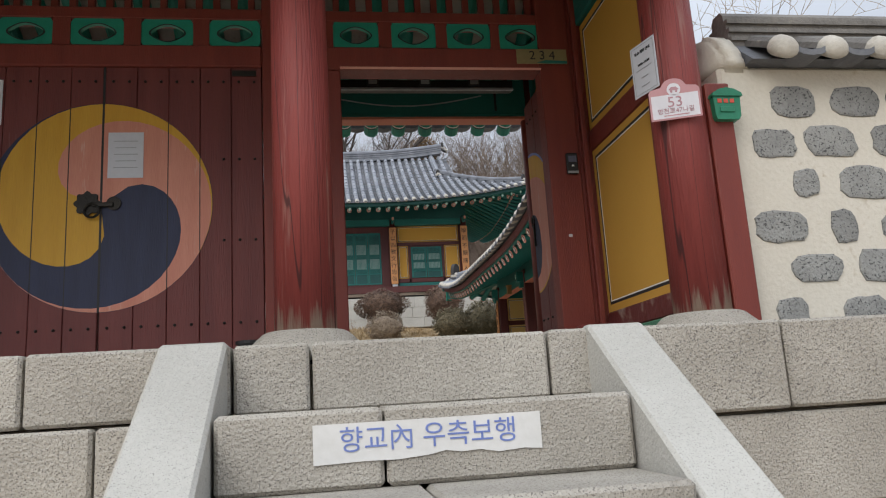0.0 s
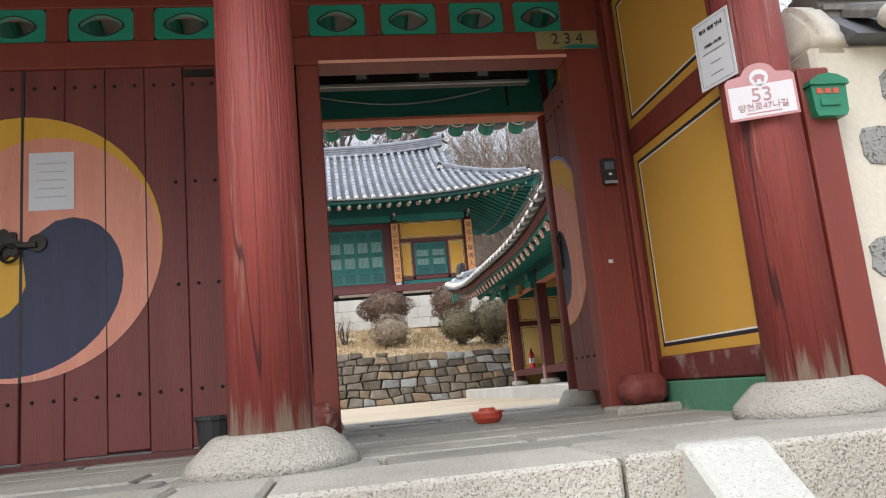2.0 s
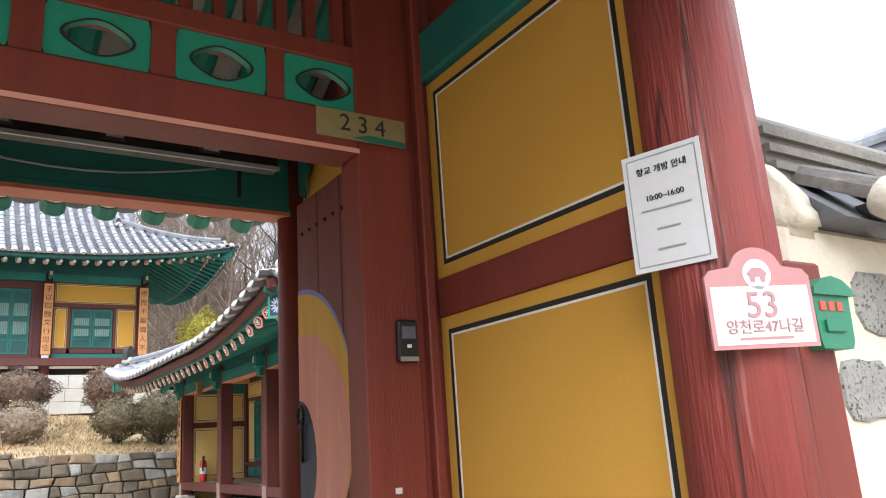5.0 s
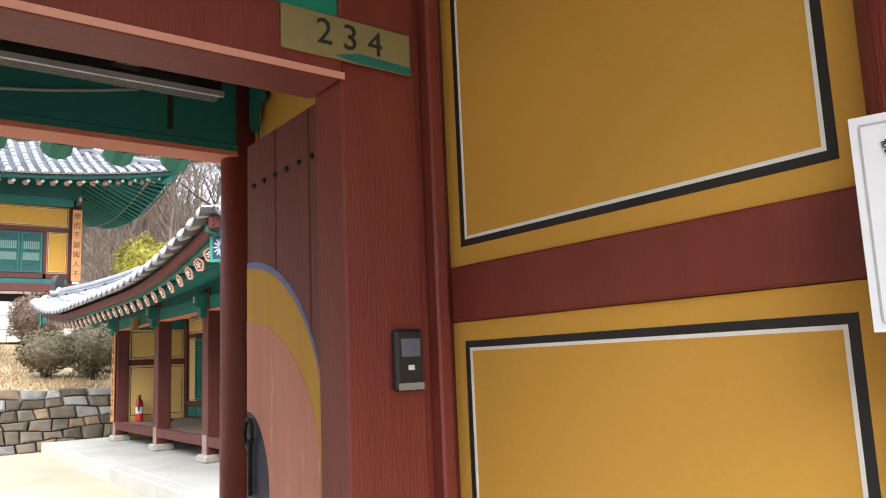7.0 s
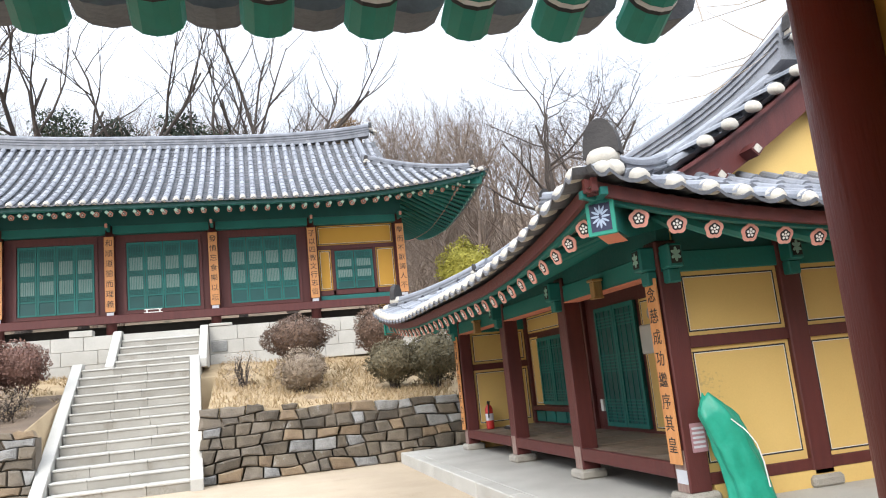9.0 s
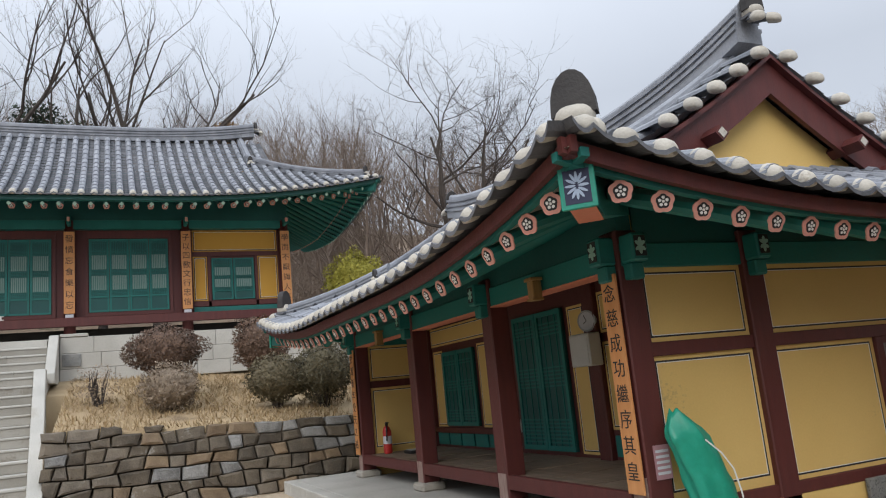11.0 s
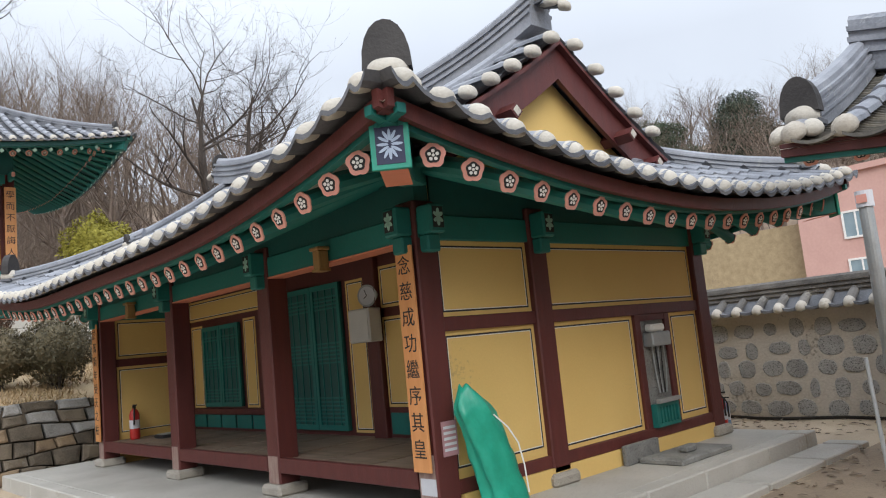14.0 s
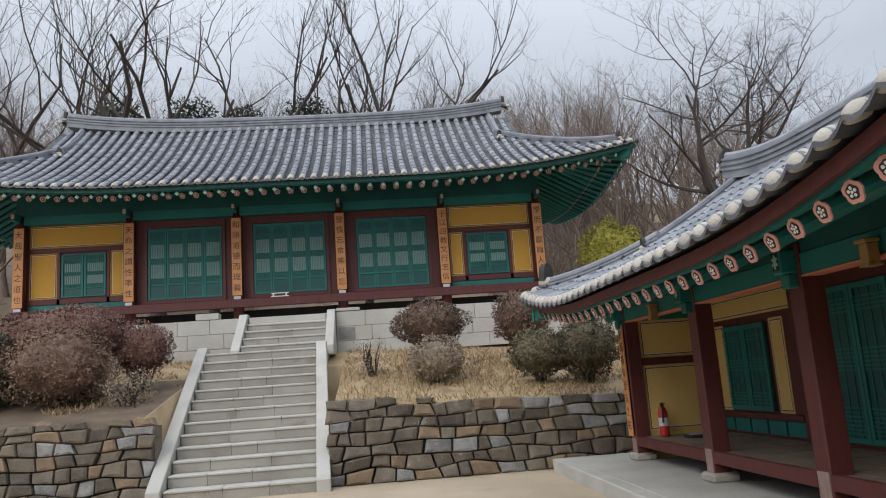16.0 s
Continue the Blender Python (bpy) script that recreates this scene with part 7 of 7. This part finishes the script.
while y > 5.0:
    a, b = Vector((SB_E + 0.14, y, sb_z(SB_E + 0.14, y) - 0.16)), Vector((WXS + 0.1, y, sb_z(WXS + 0.1, y) - 0.16))
    part("rafter", tube(bmesh.new(), [a, b], 0.048, 10), GREEN if y > 8.2 else RED, sroof)
    piece("rafter_end", FL, along(a, a + (a - b)), sroof)
    y -= 0.33
ridge([(SB_R, SB_N - 0.05, sb_z(SB_R, SB_N) + 0.12), (SB_R, 8.6, sb_z(SB_R, 8.6) + 0.05), (SB_R, 7.0, sb_z(SB_R, 7) + 0.02), (SB_R, 1.6, sb_z(SB_R, 2))], sroof, 1.3)
vr = [(SB_R - (SB_R - SB_E - 0.25) * k / 8, SB_N - 0.10, sb_z(SB_R - (SB_R - SB_E - 0.25) * k / 8, SB_N) + 0.08) for k in range(9)]
ridge(vr, sroof, 0.8, "verge_ridge")
end_head(Vector(vr[-1]) + Vector((0, 0, -0.10)), (-1, 0, 0), sroof, 0.75)
part("barge_board", slab(bmesh.new(), (0, SB_N - 0.02, 0), (0, 1, 0), (0, 0, 1), [(v[0], v[2] - 0.12) for v in vr] + [(v[0], v[2] - 0.34) for v in reversed(vr)], 0.04), RED, sroof)

# pole, pipes and small things in the far corner
pole = thing("utility_pole", "grey steel pole with a pink collar", "pole", (10.6, 10.2, YARD))
part("shaft", tube(bmesh.new(), [(10.6, 10.2, YARD), (10.6, 10.2, 4.25)], [0.085, 0.08], 16), GREY_STEEL, pole, smooth=False)
part("collar", tube(bmesh.new(), [(10.6, 10.2, 4.25), (10.6, 10.2, 4.45)], [0.10, 0.10], 16), PAPER, pole)
part("mark", one_box(10.49, 10.50, 10.14, 10.26, 4.30, 4.40), PINK, pole)
pipe = thing("garden_hose", "black hose lying along the wall foot", "hose", (10.7, 11.5, YARD))
part("hose", tube(bmesh.new(), [(10.75 + 0.1 * math.sin(k * 1.3), 13.0 - 0.35 * k, YARD + 0.03) for k in range(10)], 0.022, 8), IRON, pipe)
stake = thing("stake", "thin weathered wooden stake in the soil", "stake", (5.6, 8.75, YARD))
part("rod", tube(bmesh.new(), [(5.62, 8.72, YARD), (5.60, 8.75, 2.78)], [0.014, 0.012], 8), GREY_STEEL, stake)
mesh_t = thing("wire_mesh", "rusty wire mesh panel lying on the soil", "mesh panel", (6.2, 8.3, YARD))
for k in range(9):
    part("wire", tube(bmesh.new(), [(5.75 + 0.1 * k, 7.7, YARD + 0.04), (5.75 + 0.1 * k, 8.9, YARD + 0.06)], 0.004, 4), GREY_STEEL, mesh_t)
for k in range(12):
    part("wire", tube(bmesh.new(), [(5.75, 7.7 + 0.105 * k, YARD + 0.045), (6.6, 7.7 + 0.105 * k, YARD + 0.05)], 0.004, 4), GREY_STEEL, mesh_t)
# houses on the slope behind the yard wall
PINKWALL = mat("pink_render", (0.52, 0.31, 0.27), (0.62, 0.39, 0.34), 0.5, 0.85, 0.05, 8)
house = thing("pink_house", "pink rendered house with small windows beyond the wall", "house", (44, 21, 4))
part("wall", one_box(41, 50, 15, 23.2, 0, 9.6), PINKWALL, house)
part("roof", one_box(40.8, 50.2, 14.8, 23.4, 9.6, 9.9), PINKWALL, house)
GLASSY = mat("bluish_window_glass", (0.20, 0.28, 0.32), (0.28, 0.36, 0.40), 2, 0.2, 0)
for yc, zc in ((20.4, 7.0), (17.9, 7.0), (20.4, 4.6), (17.9, 4.6)):
    w = part("window", boxes((40.93, 41.0, yc - 0.65, yc + 0.65, zc - 0.7, zc - 0.6), (40.93, 41.0, yc - 0.65, yc + 0.65, zc + 0.6, zc + 0.7), (40.93, 41.0, yc - 0.65, yc - 0.55, zc - 0.6, zc + 0.6), (40.93, 41.0, yc + 0.55, yc + 0.65, zc - 0.6, zc + 0.6), (40.93, 41.0, yc - 0.04, yc + 0.04, zc - 0.6, zc + 0.6)), WHITE, house)
    part("pane", one_box(40.96, 41.0, yc - 0.55, yc + 0.55, zc - 0.6, zc + 0.6), GLASSY, w)
house2 = thing("brick_building", "tan building side beyond the yard wall", "building", (42, 28, 4))
part("wall", one_box(42, 48, 23.6, 33, 0, 7.6), mat("tan_rubble_wall", (0.30, 0.23, 0.13), (0.46, 0.36, 0.22), 3, 0.9, 0.4, 9), house2)


# ---- trees, shrubs and the wooded hill ----
BARK = mat("grey_brown_bark", (0.035, 0.028, 0.024), (0.085, 0.068, 0.058), 6, 0.9, 0.5, 30, 0.1, (3, 3, 0.6))
BARK_PALE = mat("pale_grey_bark", (0.34, 0.285, 0.235), (0.50, 0.435, 0.365), 6, 0.85, 0.4, 40, 0, (4, 4, 0.8), wear=(0.13, 0.10, 0.08), wear_amount=0.62, wear_scale=5)
TWIG = mat("thin_grey_twigs", (0.125, 0.092, 0.072), (0.24, 0.185, 0.148), 2, 0.9, 0.1, 20, 0.3)


def grow(bm, rg, p, d, length, r, level, top, spread=0.6, up=0.25, sides=5, kids=(3, 5)):
    """A bent tapered limb with its own limbs."""
    n = 4 if level else 5
    pts, radii = [Vector(p)], [r]
    d = Vector(d).normalized()
    for k in range(n):
        d = (d + Vector((rg.gauss(0, 0.2), rg.gauss(0, 0.2), rg.gauss(0, 0.12) + up * 0.25))).normalized()
        pts.append(pts[-1] + d * length / n)
        radii.append(r * (1 - 0.72 * (k + 1) / n))
    tube(bm, pts, radii, max(3, sides - level), False)
    if level >= top:
        return
    m = rg.randint(*kids)
    for j in range(m):
        f = 0.30 + 0.68 * (j + rg.random()) / m
        i = min(n - 1, int(f * n))
        q = pts[i].lerp(pts[i + 1], f * n - i)
        axis = Vector((rg.gauss(0, 1), rg.gauss(0, 1), rg.gauss(0, 0.5))).normalized()
        nd = (d * (1 - spread * 0.7) + axis * spread + Vector((0, 0, up))).normalized()
        grow(bm, rg, q, nd, length * rg.uniform(0.48, 0.72), max(radii[i] * 0.62, 0.004), level + 1, top, spread, up, sides, kids)


def bare_tree(x, y, z, h, r, seed, label, forks=3, top=4, material=BARK, spread=0.6, trunk=0.35, lean=(0, 0), kids=(3, 5), limb=0.62):
    rg = random.Random(seed)
    t = thing("bare_tree", label, "tree", (x, y, z))
    bm = bmesh.new()
    base = Vector((x, y, z - 0.2))
    topp = base + Vector((lean[0], lean[1], h * trunk))
    mid = base.lerp(topp, 0.5) + Vector((rg.gauss(0, 0.05), rg.gauss(0, 0.05), 0))
    tube(bm, [base, mid, topp], [r * 1.25, r, r * 0.85], 8, False)
    part("trunk", bm, material, t, smooth=True)
    bm = bmesh.new()
    for k in range(forks):
        a = 2 * math.pi * (k + rg.random() * 0.6) / forks
        grow(bm, rg, topp - Vector((0, 0, 0.05 * k * h * trunk)), (math.cos(a) * spread, math.sin(a) * spread, 1.0), h * (1 - trunk) * rg.uniform(0.75, 1.0), r * limb, 0, top - 1, spread, 0.22, 6, kids)
    part("crown", bm, material, t)
    return t


def hill(x, y):
    return ground_height(x, y)


for x, y, h, r, s, f, sp in ((-9.0, 41, 15, 0.30, 21, 4, 0.75), (-6.8, 42, 15, 0.28, 22, 3, 0.8), (0.2, 42, 14, 0.26, 23, 4, 0.7), (2.6, 43, 14.5, 0.28, 29, 3, 0.65), (-17, 40, 15, 0.2, 24, 3, 0.4), (-14.5, 44, 15, 0.2, 25, 3, 0.4)):
    bare_tree(x, y, hill(x, y), h, r, s, "tall bare winter tree behind the main hall", f, 5, spread=sp * 0.75, trunk=0.28, kids=(3, 4), limb=0.7)
bare_tree(13.7, 33.0, hill(13.7, 33), 11.0, 0.24, 31, "gnarled bare tree with dense twigs beside the hall", 4, 5, spread=0.75, trunk=0.35, kids=(4, 5))
bare_tree(4.45, 7.27, YARD, 4.7, 0.040, 43, "slender pale bare tree in the yard corner", 4, 4, BARK_PALE, 0.75, 0.46, kids=(3, 5), limb=0.42, lean=(-0.10, -0.02))

# the winter wood on the slopes: a few grown trees and bushes, repeated turned and scaled in one mesh
def sapling(rg, segs, sides, kids, spread, r0):
    """A young tree one unit high, as vertices and faces."""
    vs, fs = [], []

    def limb(p, d, length, r, level):
        n, m = segs[level], sides[level]
        pts, d = [p], d.normalized()
        for k in range(n):
            d = (d + Vector((rg.gauss(0, 0.13), rg.gauss(0, 0.13), rg.gauss(0, 0.06) + 0.06))).normalized()
            pts.append(pts[-1] + d * length / n)
        rows = []
        for k, q in enumerate(pts):
            s = d.cross(Vector((0.3, 0.2, 0.9))).normalized()
            u = s.cross(d)
            rr = r * (1 - 0.7 * k / n)
            rows.append(len(vs))
            for c in range(m):
                w = 2 * math.pi * c / m
                vs.append(q + s * rr * math.cos(w) + u * rr * math.sin(w))
        for i, j in zip(rows, rows[1:]):
            for c in range(m):
                fs.append((i + c, i + (c + 1) % m, j + (c + 1) % m, j + c))
        if level + 1 < len(segs):
            count = kids[level]
            for k in range(count):
                f = 0.28 + 0.72 * (k + rg.random()) / count
                i = min(n - 1, int(f * n))
                q = pts[i].lerp(pts[i + 1], f * n - i)
                w = rg.uniform(0, 6.28)
                out = Vector((math.cos(w), math.sin(w), rg.uniform(0.0, 0.5)))
                limb(q, d * (1 - spread * 0.55) + out * spread, length * rg.uniform(0.42, 0.66), r * (1 - 0.6 * f) * 0.55, level + 1)
    limb(Vector((0, 0, -0.03)), Vector((0, 0, 1)), 0.72, r0, 0)
    return np.array([tuple(v) for v in vs]), np.array(fs)


def scatter_wood(name, label, category, material, forms, spots):
    """spots: (x, y, height, width factor, turn)."""
    V, F, off = [], [], 0
    for k, (x, y, h, wide, turn) in enumerate(spots):
        v, f = forms[k % len(forms)]
        c, sn = math.cos(turn), math.sin(turn)
        q = np.empty_like(v)
        q[:, 0] = x + h * wide * (c * v[:, 0] - sn * v[:, 1])
        q[:, 1] = y + h * wide * (sn * v[:, 0] + c * v[:, 1])
        q[:, 2] = hill(x, y) + h * v[:, 2]
        V.append(q)
        F.append(f + off)
        off += len(v)
    V, F = np.concatenate(V), np.concatenate(F)
    me = bpy.data.meshes.new(name)
    me.vertices.add(len(V))
    me.vertices.foreach_set("co", V.ravel())
    me.loops.add(F.size)
    me.loops.foreach_set("vertex_index", F.ravel())
    me.polygons.add(len(F))
    me.polygons.foreach_set("loop_start", np.arange(0, F.size, 4))
    me.update(calc_edges=True)
    me.materials.append(material)
    tagged(new(name, me), label, category, kind="stuff")


def wood_spots(rg, count, az, dist, height, wide):
    out = []
    while len(out) < count:
        a, d = radians(rg.uniform(*az)), rg.uniform(*dist)
        x, y = 0.5 + d * math.sin(a), 7 + d * math.cos(a)
        if (-13 < x < 9.5 and y < 39.5) or (38 < x < 53 and 12 < y < 36) or x < 11 and y < 37 or (x > 11 and y < 24 and d < 34):
            continue
        out.append((x, y, rg.uniform(*height), rg.uniform(*wide), rg.uniform(0, 6.28)))
    return out


rg = random.Random(77)
TREES = [sapling(rg, (5, 3, 2, 1), (5, 3, 3, 3), (9, 6, 4), 0.62, 0.016) for k in range(7)]
BUSHES = [sapling(rg, (3, 2, 1), (3, 3, 3), (9, 6), 0.8, 0.012) for k in range(5)]
scatter_wood("hillside_trees", "thicket of thin bare trees on the hillside", "trees", TWIG, TREES, wood_spots(rg, 250, (-42, 44), (35, 62), (6.5, 10.5), (0.8, 1.2)))
scatter_wood("hillside_trees", "bare brown wood on the far slope", "trees", TWIG, TREES, wood_spots(rg, 260, (34, 82), (46, 88), (6.0, 9.0), (0.9, 1.3)))
scatter_wood("hillside_brush", "dry brown brushwood on the hillside", "brush", TWIG, BUSHES, wood_spots(rg, 900, (8, 40), (27, 52), (1.6, 3.4), (0.9, 1.5)))
scatter_wood("hillside_brush", "dry brown undergrowth on the far slope", "brush", TWIG, BUSHES, wood_spots(rg, 700, (34, 82), (42, 88), (2.0, 4.0), (1.0, 1.6)))


def leaf_cloud(bm, rg, c, rad, n, size, jitter=0.12, squash=None, fill=0.55, flat_bottom=True):
    """Small leaves scattered in and on a rounded uneven body."""
    c = Vector(c)
    for k in range(n):
        v = Vector((rg.gauss(0, 1), rg.gauss(0, 1), rg.gauss(0, 1))).normalized()
        q = fill + (1 - fill) * rg.random() ** 0.35
        q *= 1 + jitter * noise.noise(v * 2.3 + c)
        p = c + Vector((v.x * rad[0], v.y * rad[1], v.z * rad[2])) * q
        a = Vector((rg.gauss(0, 1), rg.gauss(0, 1), rg.gauss(0, 1))).normalized()
        b = a.cross(v)
        if b.length < 0.1:
            continue
        b.normalize()
        s = size * rg.uniform(0.6, 1.4)
        bm.faces.new([bm.verts.new(p + a * s), bm.verts.new(p + b * s * 0.5), bm.verts.new(p - a * s), bm.verts.new(p - b * s * 0.5)])


def leaf_mat(name, c1, c2, vary=0.5):
    return mat(name, c1, c2, 5, 0.75, 0.0, 30, vary)


RUSSET = leaf_mat("russet_winter_leaves", (0.085, 0.052, 0.036), (0.21, 0.130, 0.088))
RUSSET2 = leaf_mat("reddish_brown_leaves", (0.080, 0.040, 0.030), (0.20, 0.105, 0.078))
OLIVE = leaf_mat("dull_olive_leaves", (0.095, 0.078, 0.042), (0.21, 0.17, 0.10))
DEEP = leaf_mat("dark_evergreen_leaves", (0.014, 0.028, 0.012), (0.05, 0.075, 0.03))
YELLOWGREEN = leaf_mat("yellow_green_leaves", (0.14, 0.13, 0.012), (0.32, 0.29, 0.04))
PINE = leaf_mat("dark_pine_needles", (0.012, 0.025, 0.014), (0.045, 0.065, 0.032))
STRAW = leaf_mat("straw_grass", (0.26, 0.18, 0.09), (0.50, 0.38, 0.22))
GREYTWIG = leaf_mat("grey_dry_twigs", (0.16, 0.12, 0.085), (0.32, 0.25, 0.18))


def shrub(c, rad, n, size, material, label, seed, twig=True, fill=0.6, core=True):
    rg = random.Random(seed)
    x, y, z = c
    foot = hill(x, y)
    t = thing("shrub", label, "shrub", (x, y, foot))
    bm = bmesh.new()
    leaf_cloud(bm, rg, c, rad, int(n * 1.5), size, fill=fill, jitter=0.30)
    part("foliage", bm, material, t)
    bm = bmesh.new()
    for k in range(14 if twig else 5):
        a = rg.uniform(0, 6.28)
        e = Vector((x + rad[0] * 0.8 * math.cos(a) * rg.random(), y + rad[1] * 0.8 * math.sin(a) * rg.random(), z + rad[2] * rg.uniform(-0.2, 0.85)))
        s = Vector((x + 0.08 * math.cos(a), y + 0.08 * math.sin(a), foot - 0.05))
        tube(bm, [s, s.lerp(e, 0.5) + Vector((rg.gauss(0, 0.05), rg.gauss(0, 0.05), 0.05)), e], [0.022, 0.015, 0.006], 4, False)
    part("stem", bm, BARK, t)
    if core:
        bm = bmesh.new()
        bmesh.ops.create_icosphere(bm, subdivisions=2, radius=1, matrix=pose(x, y, z) @ Matrix.Diagonal((rad[0] * 0.78, rad[1] * 0.78, rad[2] * 0.78, 1)))
        for v in bm.verts:
            v.co += Vector(noise.noise_vector(v.co * 3)) * 0.08
        part("inner_mass", bm, material, t)


shrub((1.62, 22.9, 4.42), (0.80, 0.70, 0.48), 5200, 0.028, RUSSET, "round clipped russet shrub on the bank", 1)
shrub((1.62, 21.7, 3.62), (0.55, 0.50, 0.46), 3000, 0.026, GREYTWIG, "rounded dry grey-brown shrub on the bank", 2)
shrub((3.55, 23.0, 4.45), (0.62, 0.58, 0.62), 4200, 0.028, RUSSET, "tall rounded russet shrub near the hall eave", 3)
shrub((3.55, 21.4, 3.62), (0.62, 0.50, 0.46), 3200, 0.030, OLIVE, "low olive shrub above the stone wall", 4)
shrub((4.45, 21.3, 3.66), (0.62, 0.55, 0.58), 4500, 0.028, leaf_mat("brownish_evergreen_leaves", (0.075, 0.066, 0.038), (0.18, 0.15, 0.085)), "dark green clipped shrub above the stone wall", 5)
shrub((0.35, 22.6, 3.78), (0.45, 0.40, 0.45), 500, 0.022, GREYTWIG, "thin dry twiggy shrub by the stair", 6, True, 0.2, False)
shrub((-5.55, 22.4, 4.55), (1.35, 1.0, 0.62), 7000, 0.030, RUSSET2, "broad reddish shrub by the stair", 7)
shrub((-5.3, 21.6, 3.95), (1.05, 0.8, 0.75), 6000, 0.030, RUSSET, "dense brown-green shrub beside the stair", 8)
shrub((-4.15, 22.6, 4.25), (0.62, 0.55, 0.55), 3200, 0.028, RUSSET2, "round reddish shrub by the stair cheek", 9)
shrub((-7.0, 21.8, 4.0), (1.0, 0.9, 0.85), 5500, 0.032, DEEP, "dark evergreen shrub at the end of the bank", 10)
shrub((-4.0, 21.3, 3.45), (0.55, 0.45, 0.40), 900, 0.024, GREYTWIG, "thin grey-brown shrub above the stone wall", 12, True, 0.3, False)
shrub((5.0, 23.2, 4.2), (0.55, 0.5, 0.55), 700, 0.022, GREYTWIG, "pale dry twiggy shrub behind the evergreen", 13, True, 0.3, False)
shrub((7.15, 27.3, 6.35), (0.95, 0.8, 0.95), 5500, 0.04, YELLOWGREEN, "bright yellow-green shrub beyond the side hall roof", 11)


def pine(x, y, h, w, seed, label, material=PINE):
    rg = random.Random(seed)
    z = hill(x, y)
    t = thing("pine_tree", label, "tree", (x, y, z))
    part("trunk", tube(bmesh.new(), [(x, y, z - 0.2), (x + 0.1, y, z + h * 0.5), (x, y, z + h)], [0.22, 0.16, 0.04], 8), BARK, t)
    bm = bmesh.new()
    for k in range(16):
        f = 0.25 + 0.75 * (k + rg.random()) / 16
        rr = w * (1.1 - f) * rg.uniform(0.7, 1.2)
        a = rg.uniform(0, 6.28)
        c = (x + rr * 0.7 * math.cos(a), y + rr * 0.7 * math.sin(a), z + h * f)
        leaf_cloud(bm, rg, c, (w * 0.55, w * 0.55, h * 0.085), 650, 0.10, fill=0.1)
    part("crown", bm, material, t)


for x, y, h, w, s in ((-8.6, 45, 7.8, 2.3, 51), (-6.0, 46, 7.2, 2.0, 52), (-2.6, 45, 7.6, 2.0, 53), (-0.6, 47, 7.0, 2.2, 54), (-13, 47, 8, 2.2, 56), (62, 42, 7.5, 3.2, 57), (68, 38, 7.5, 3.4, 58), (66, 46, 7.0, 3.0, 59), (72, 32, 7.5, 3.4, 60), (58, 50, 6.5, 3.0, 62), (74, 40, 7.5, 3.4, 63)):
    pine(x, y, h + (2.0 if x < 9 else -0.6), w * 1.15, s, "dark green pine among the bare trees")
pine(6.2, 46, 9.4, 1.8, 61, "rusty brown conifer behind the roof ridge", leaf_mat("rusty_conifer", (0.09, 0.05, 0.02), (0.20, 0.12, 0.05)))

# dry grass on the bank
rg = random.Random(5)
bm = bmesh.new()
for k in range(26000):
    x, y = rg.uniform(-10, 8), rg.uniform(20.15, 26.0)
    if -3.4 < x < -0.25:
        continue
    if noise.noise((x * 0.9, y * 0.9, 3)) < (-0.25 if x > -3.4 or y > 23.6 else 0.25):
        continue
    z = hill(x, y) + 0.02
    a = rg.uniform(0, 6.28)
    h = rg.uniform(0.04, 0.11)
    dx, dy = 0.012 * math.cos(a), 0.012 * math.sin(a)
    lx, ly = rg.gauss(0, 0.06), rg.gauss(0, 0.06)
    bm.faces.new([bm.verts.new((x - dx, y - dy, z - 0.02)), bm.verts.new((x + dx, y + dy, z - 0.02)), bm.verts.new((x + lx, y + ly, z + h))])
tagged(part("dry_grass", bm, STRAW), "dry straw-coloured grass on the bank", "grass", kind="stuff")
# leaves and stones strewn in the service corner, and thorny shrubs before the service building
bm = bmesh.new()
for k in range(900):
    x, y = rg.uniform(5.0, 10.9), rg.uniform(8.9, 13)
    if 3.4 < x < 9.5 and y > 10.0:
        continue
    a = rg.uniform(0, 6.28)
    s = rg.uniform(0.02, 0.06)
    z = YARD + 0.008 + 0.02 * rg.random()
    bm.faces.new([bm.verts.new((x + s * math.cos(a), y + s * math.sin(a), z)), bm.verts.new((x - s * 0.5 * math.sin(a), y + s * 0.5 * math.cos(a), z + 0.01)), bm.verts.new((x - s * math.cos(a), y - s * math.sin(a), z)), bm.verts.new((x + s * 0.5 * math.sin(a), y - s * 0.5 * math.cos(a), z + 0.012))])
tagged(part("fallen_leaves", bm, GREYTWIG), "brown fallen leaves on the soil", "leaves", kind="stuff")
for x, y, s in ((5.95, 8.15, 91), (6.2, 7.1, 93)):
    rg2 = random.Random(s)
    t = thing("rose_bush", "bare thorny bush with dry buds by the ochre wall", "shrub", (x, y, YARD))
    bm = bmesh.new()
    for k in range(5):
        a = rg2.uniform(0, 6.28)
        grow(bm, rg2, (x, y, YARD - 0.05), (0.35 * math.cos(a), 0.35 * math.sin(a), 1), rg2.uniform(0.8, 1.25), 0.010, 1, 3, 0.6, 0.2, 5, (3, 4))
    part("stem", bm, mat("thorn_stem_brown", (0.10, 0.05, 0.035), (0.17, 0.09, 0.06), 5, 0.8, 0.1), t)
soil = part("soil_patch", one_box(4.7, 10.98, 5.0, 10.0, YARD - 0.05, YARD + 0.006), mat("dark_garden_soil", (0.19, 0.145, 0.10), (0.34, 0.265, 0.19), 1.2, 0.95, 0.6, 40, wear=(0.36, 0.28, 0.19), wear_amount=0.6, wear_scale=2))
tagged(soil, "dark bare garden soil", "soil", kind="structure")
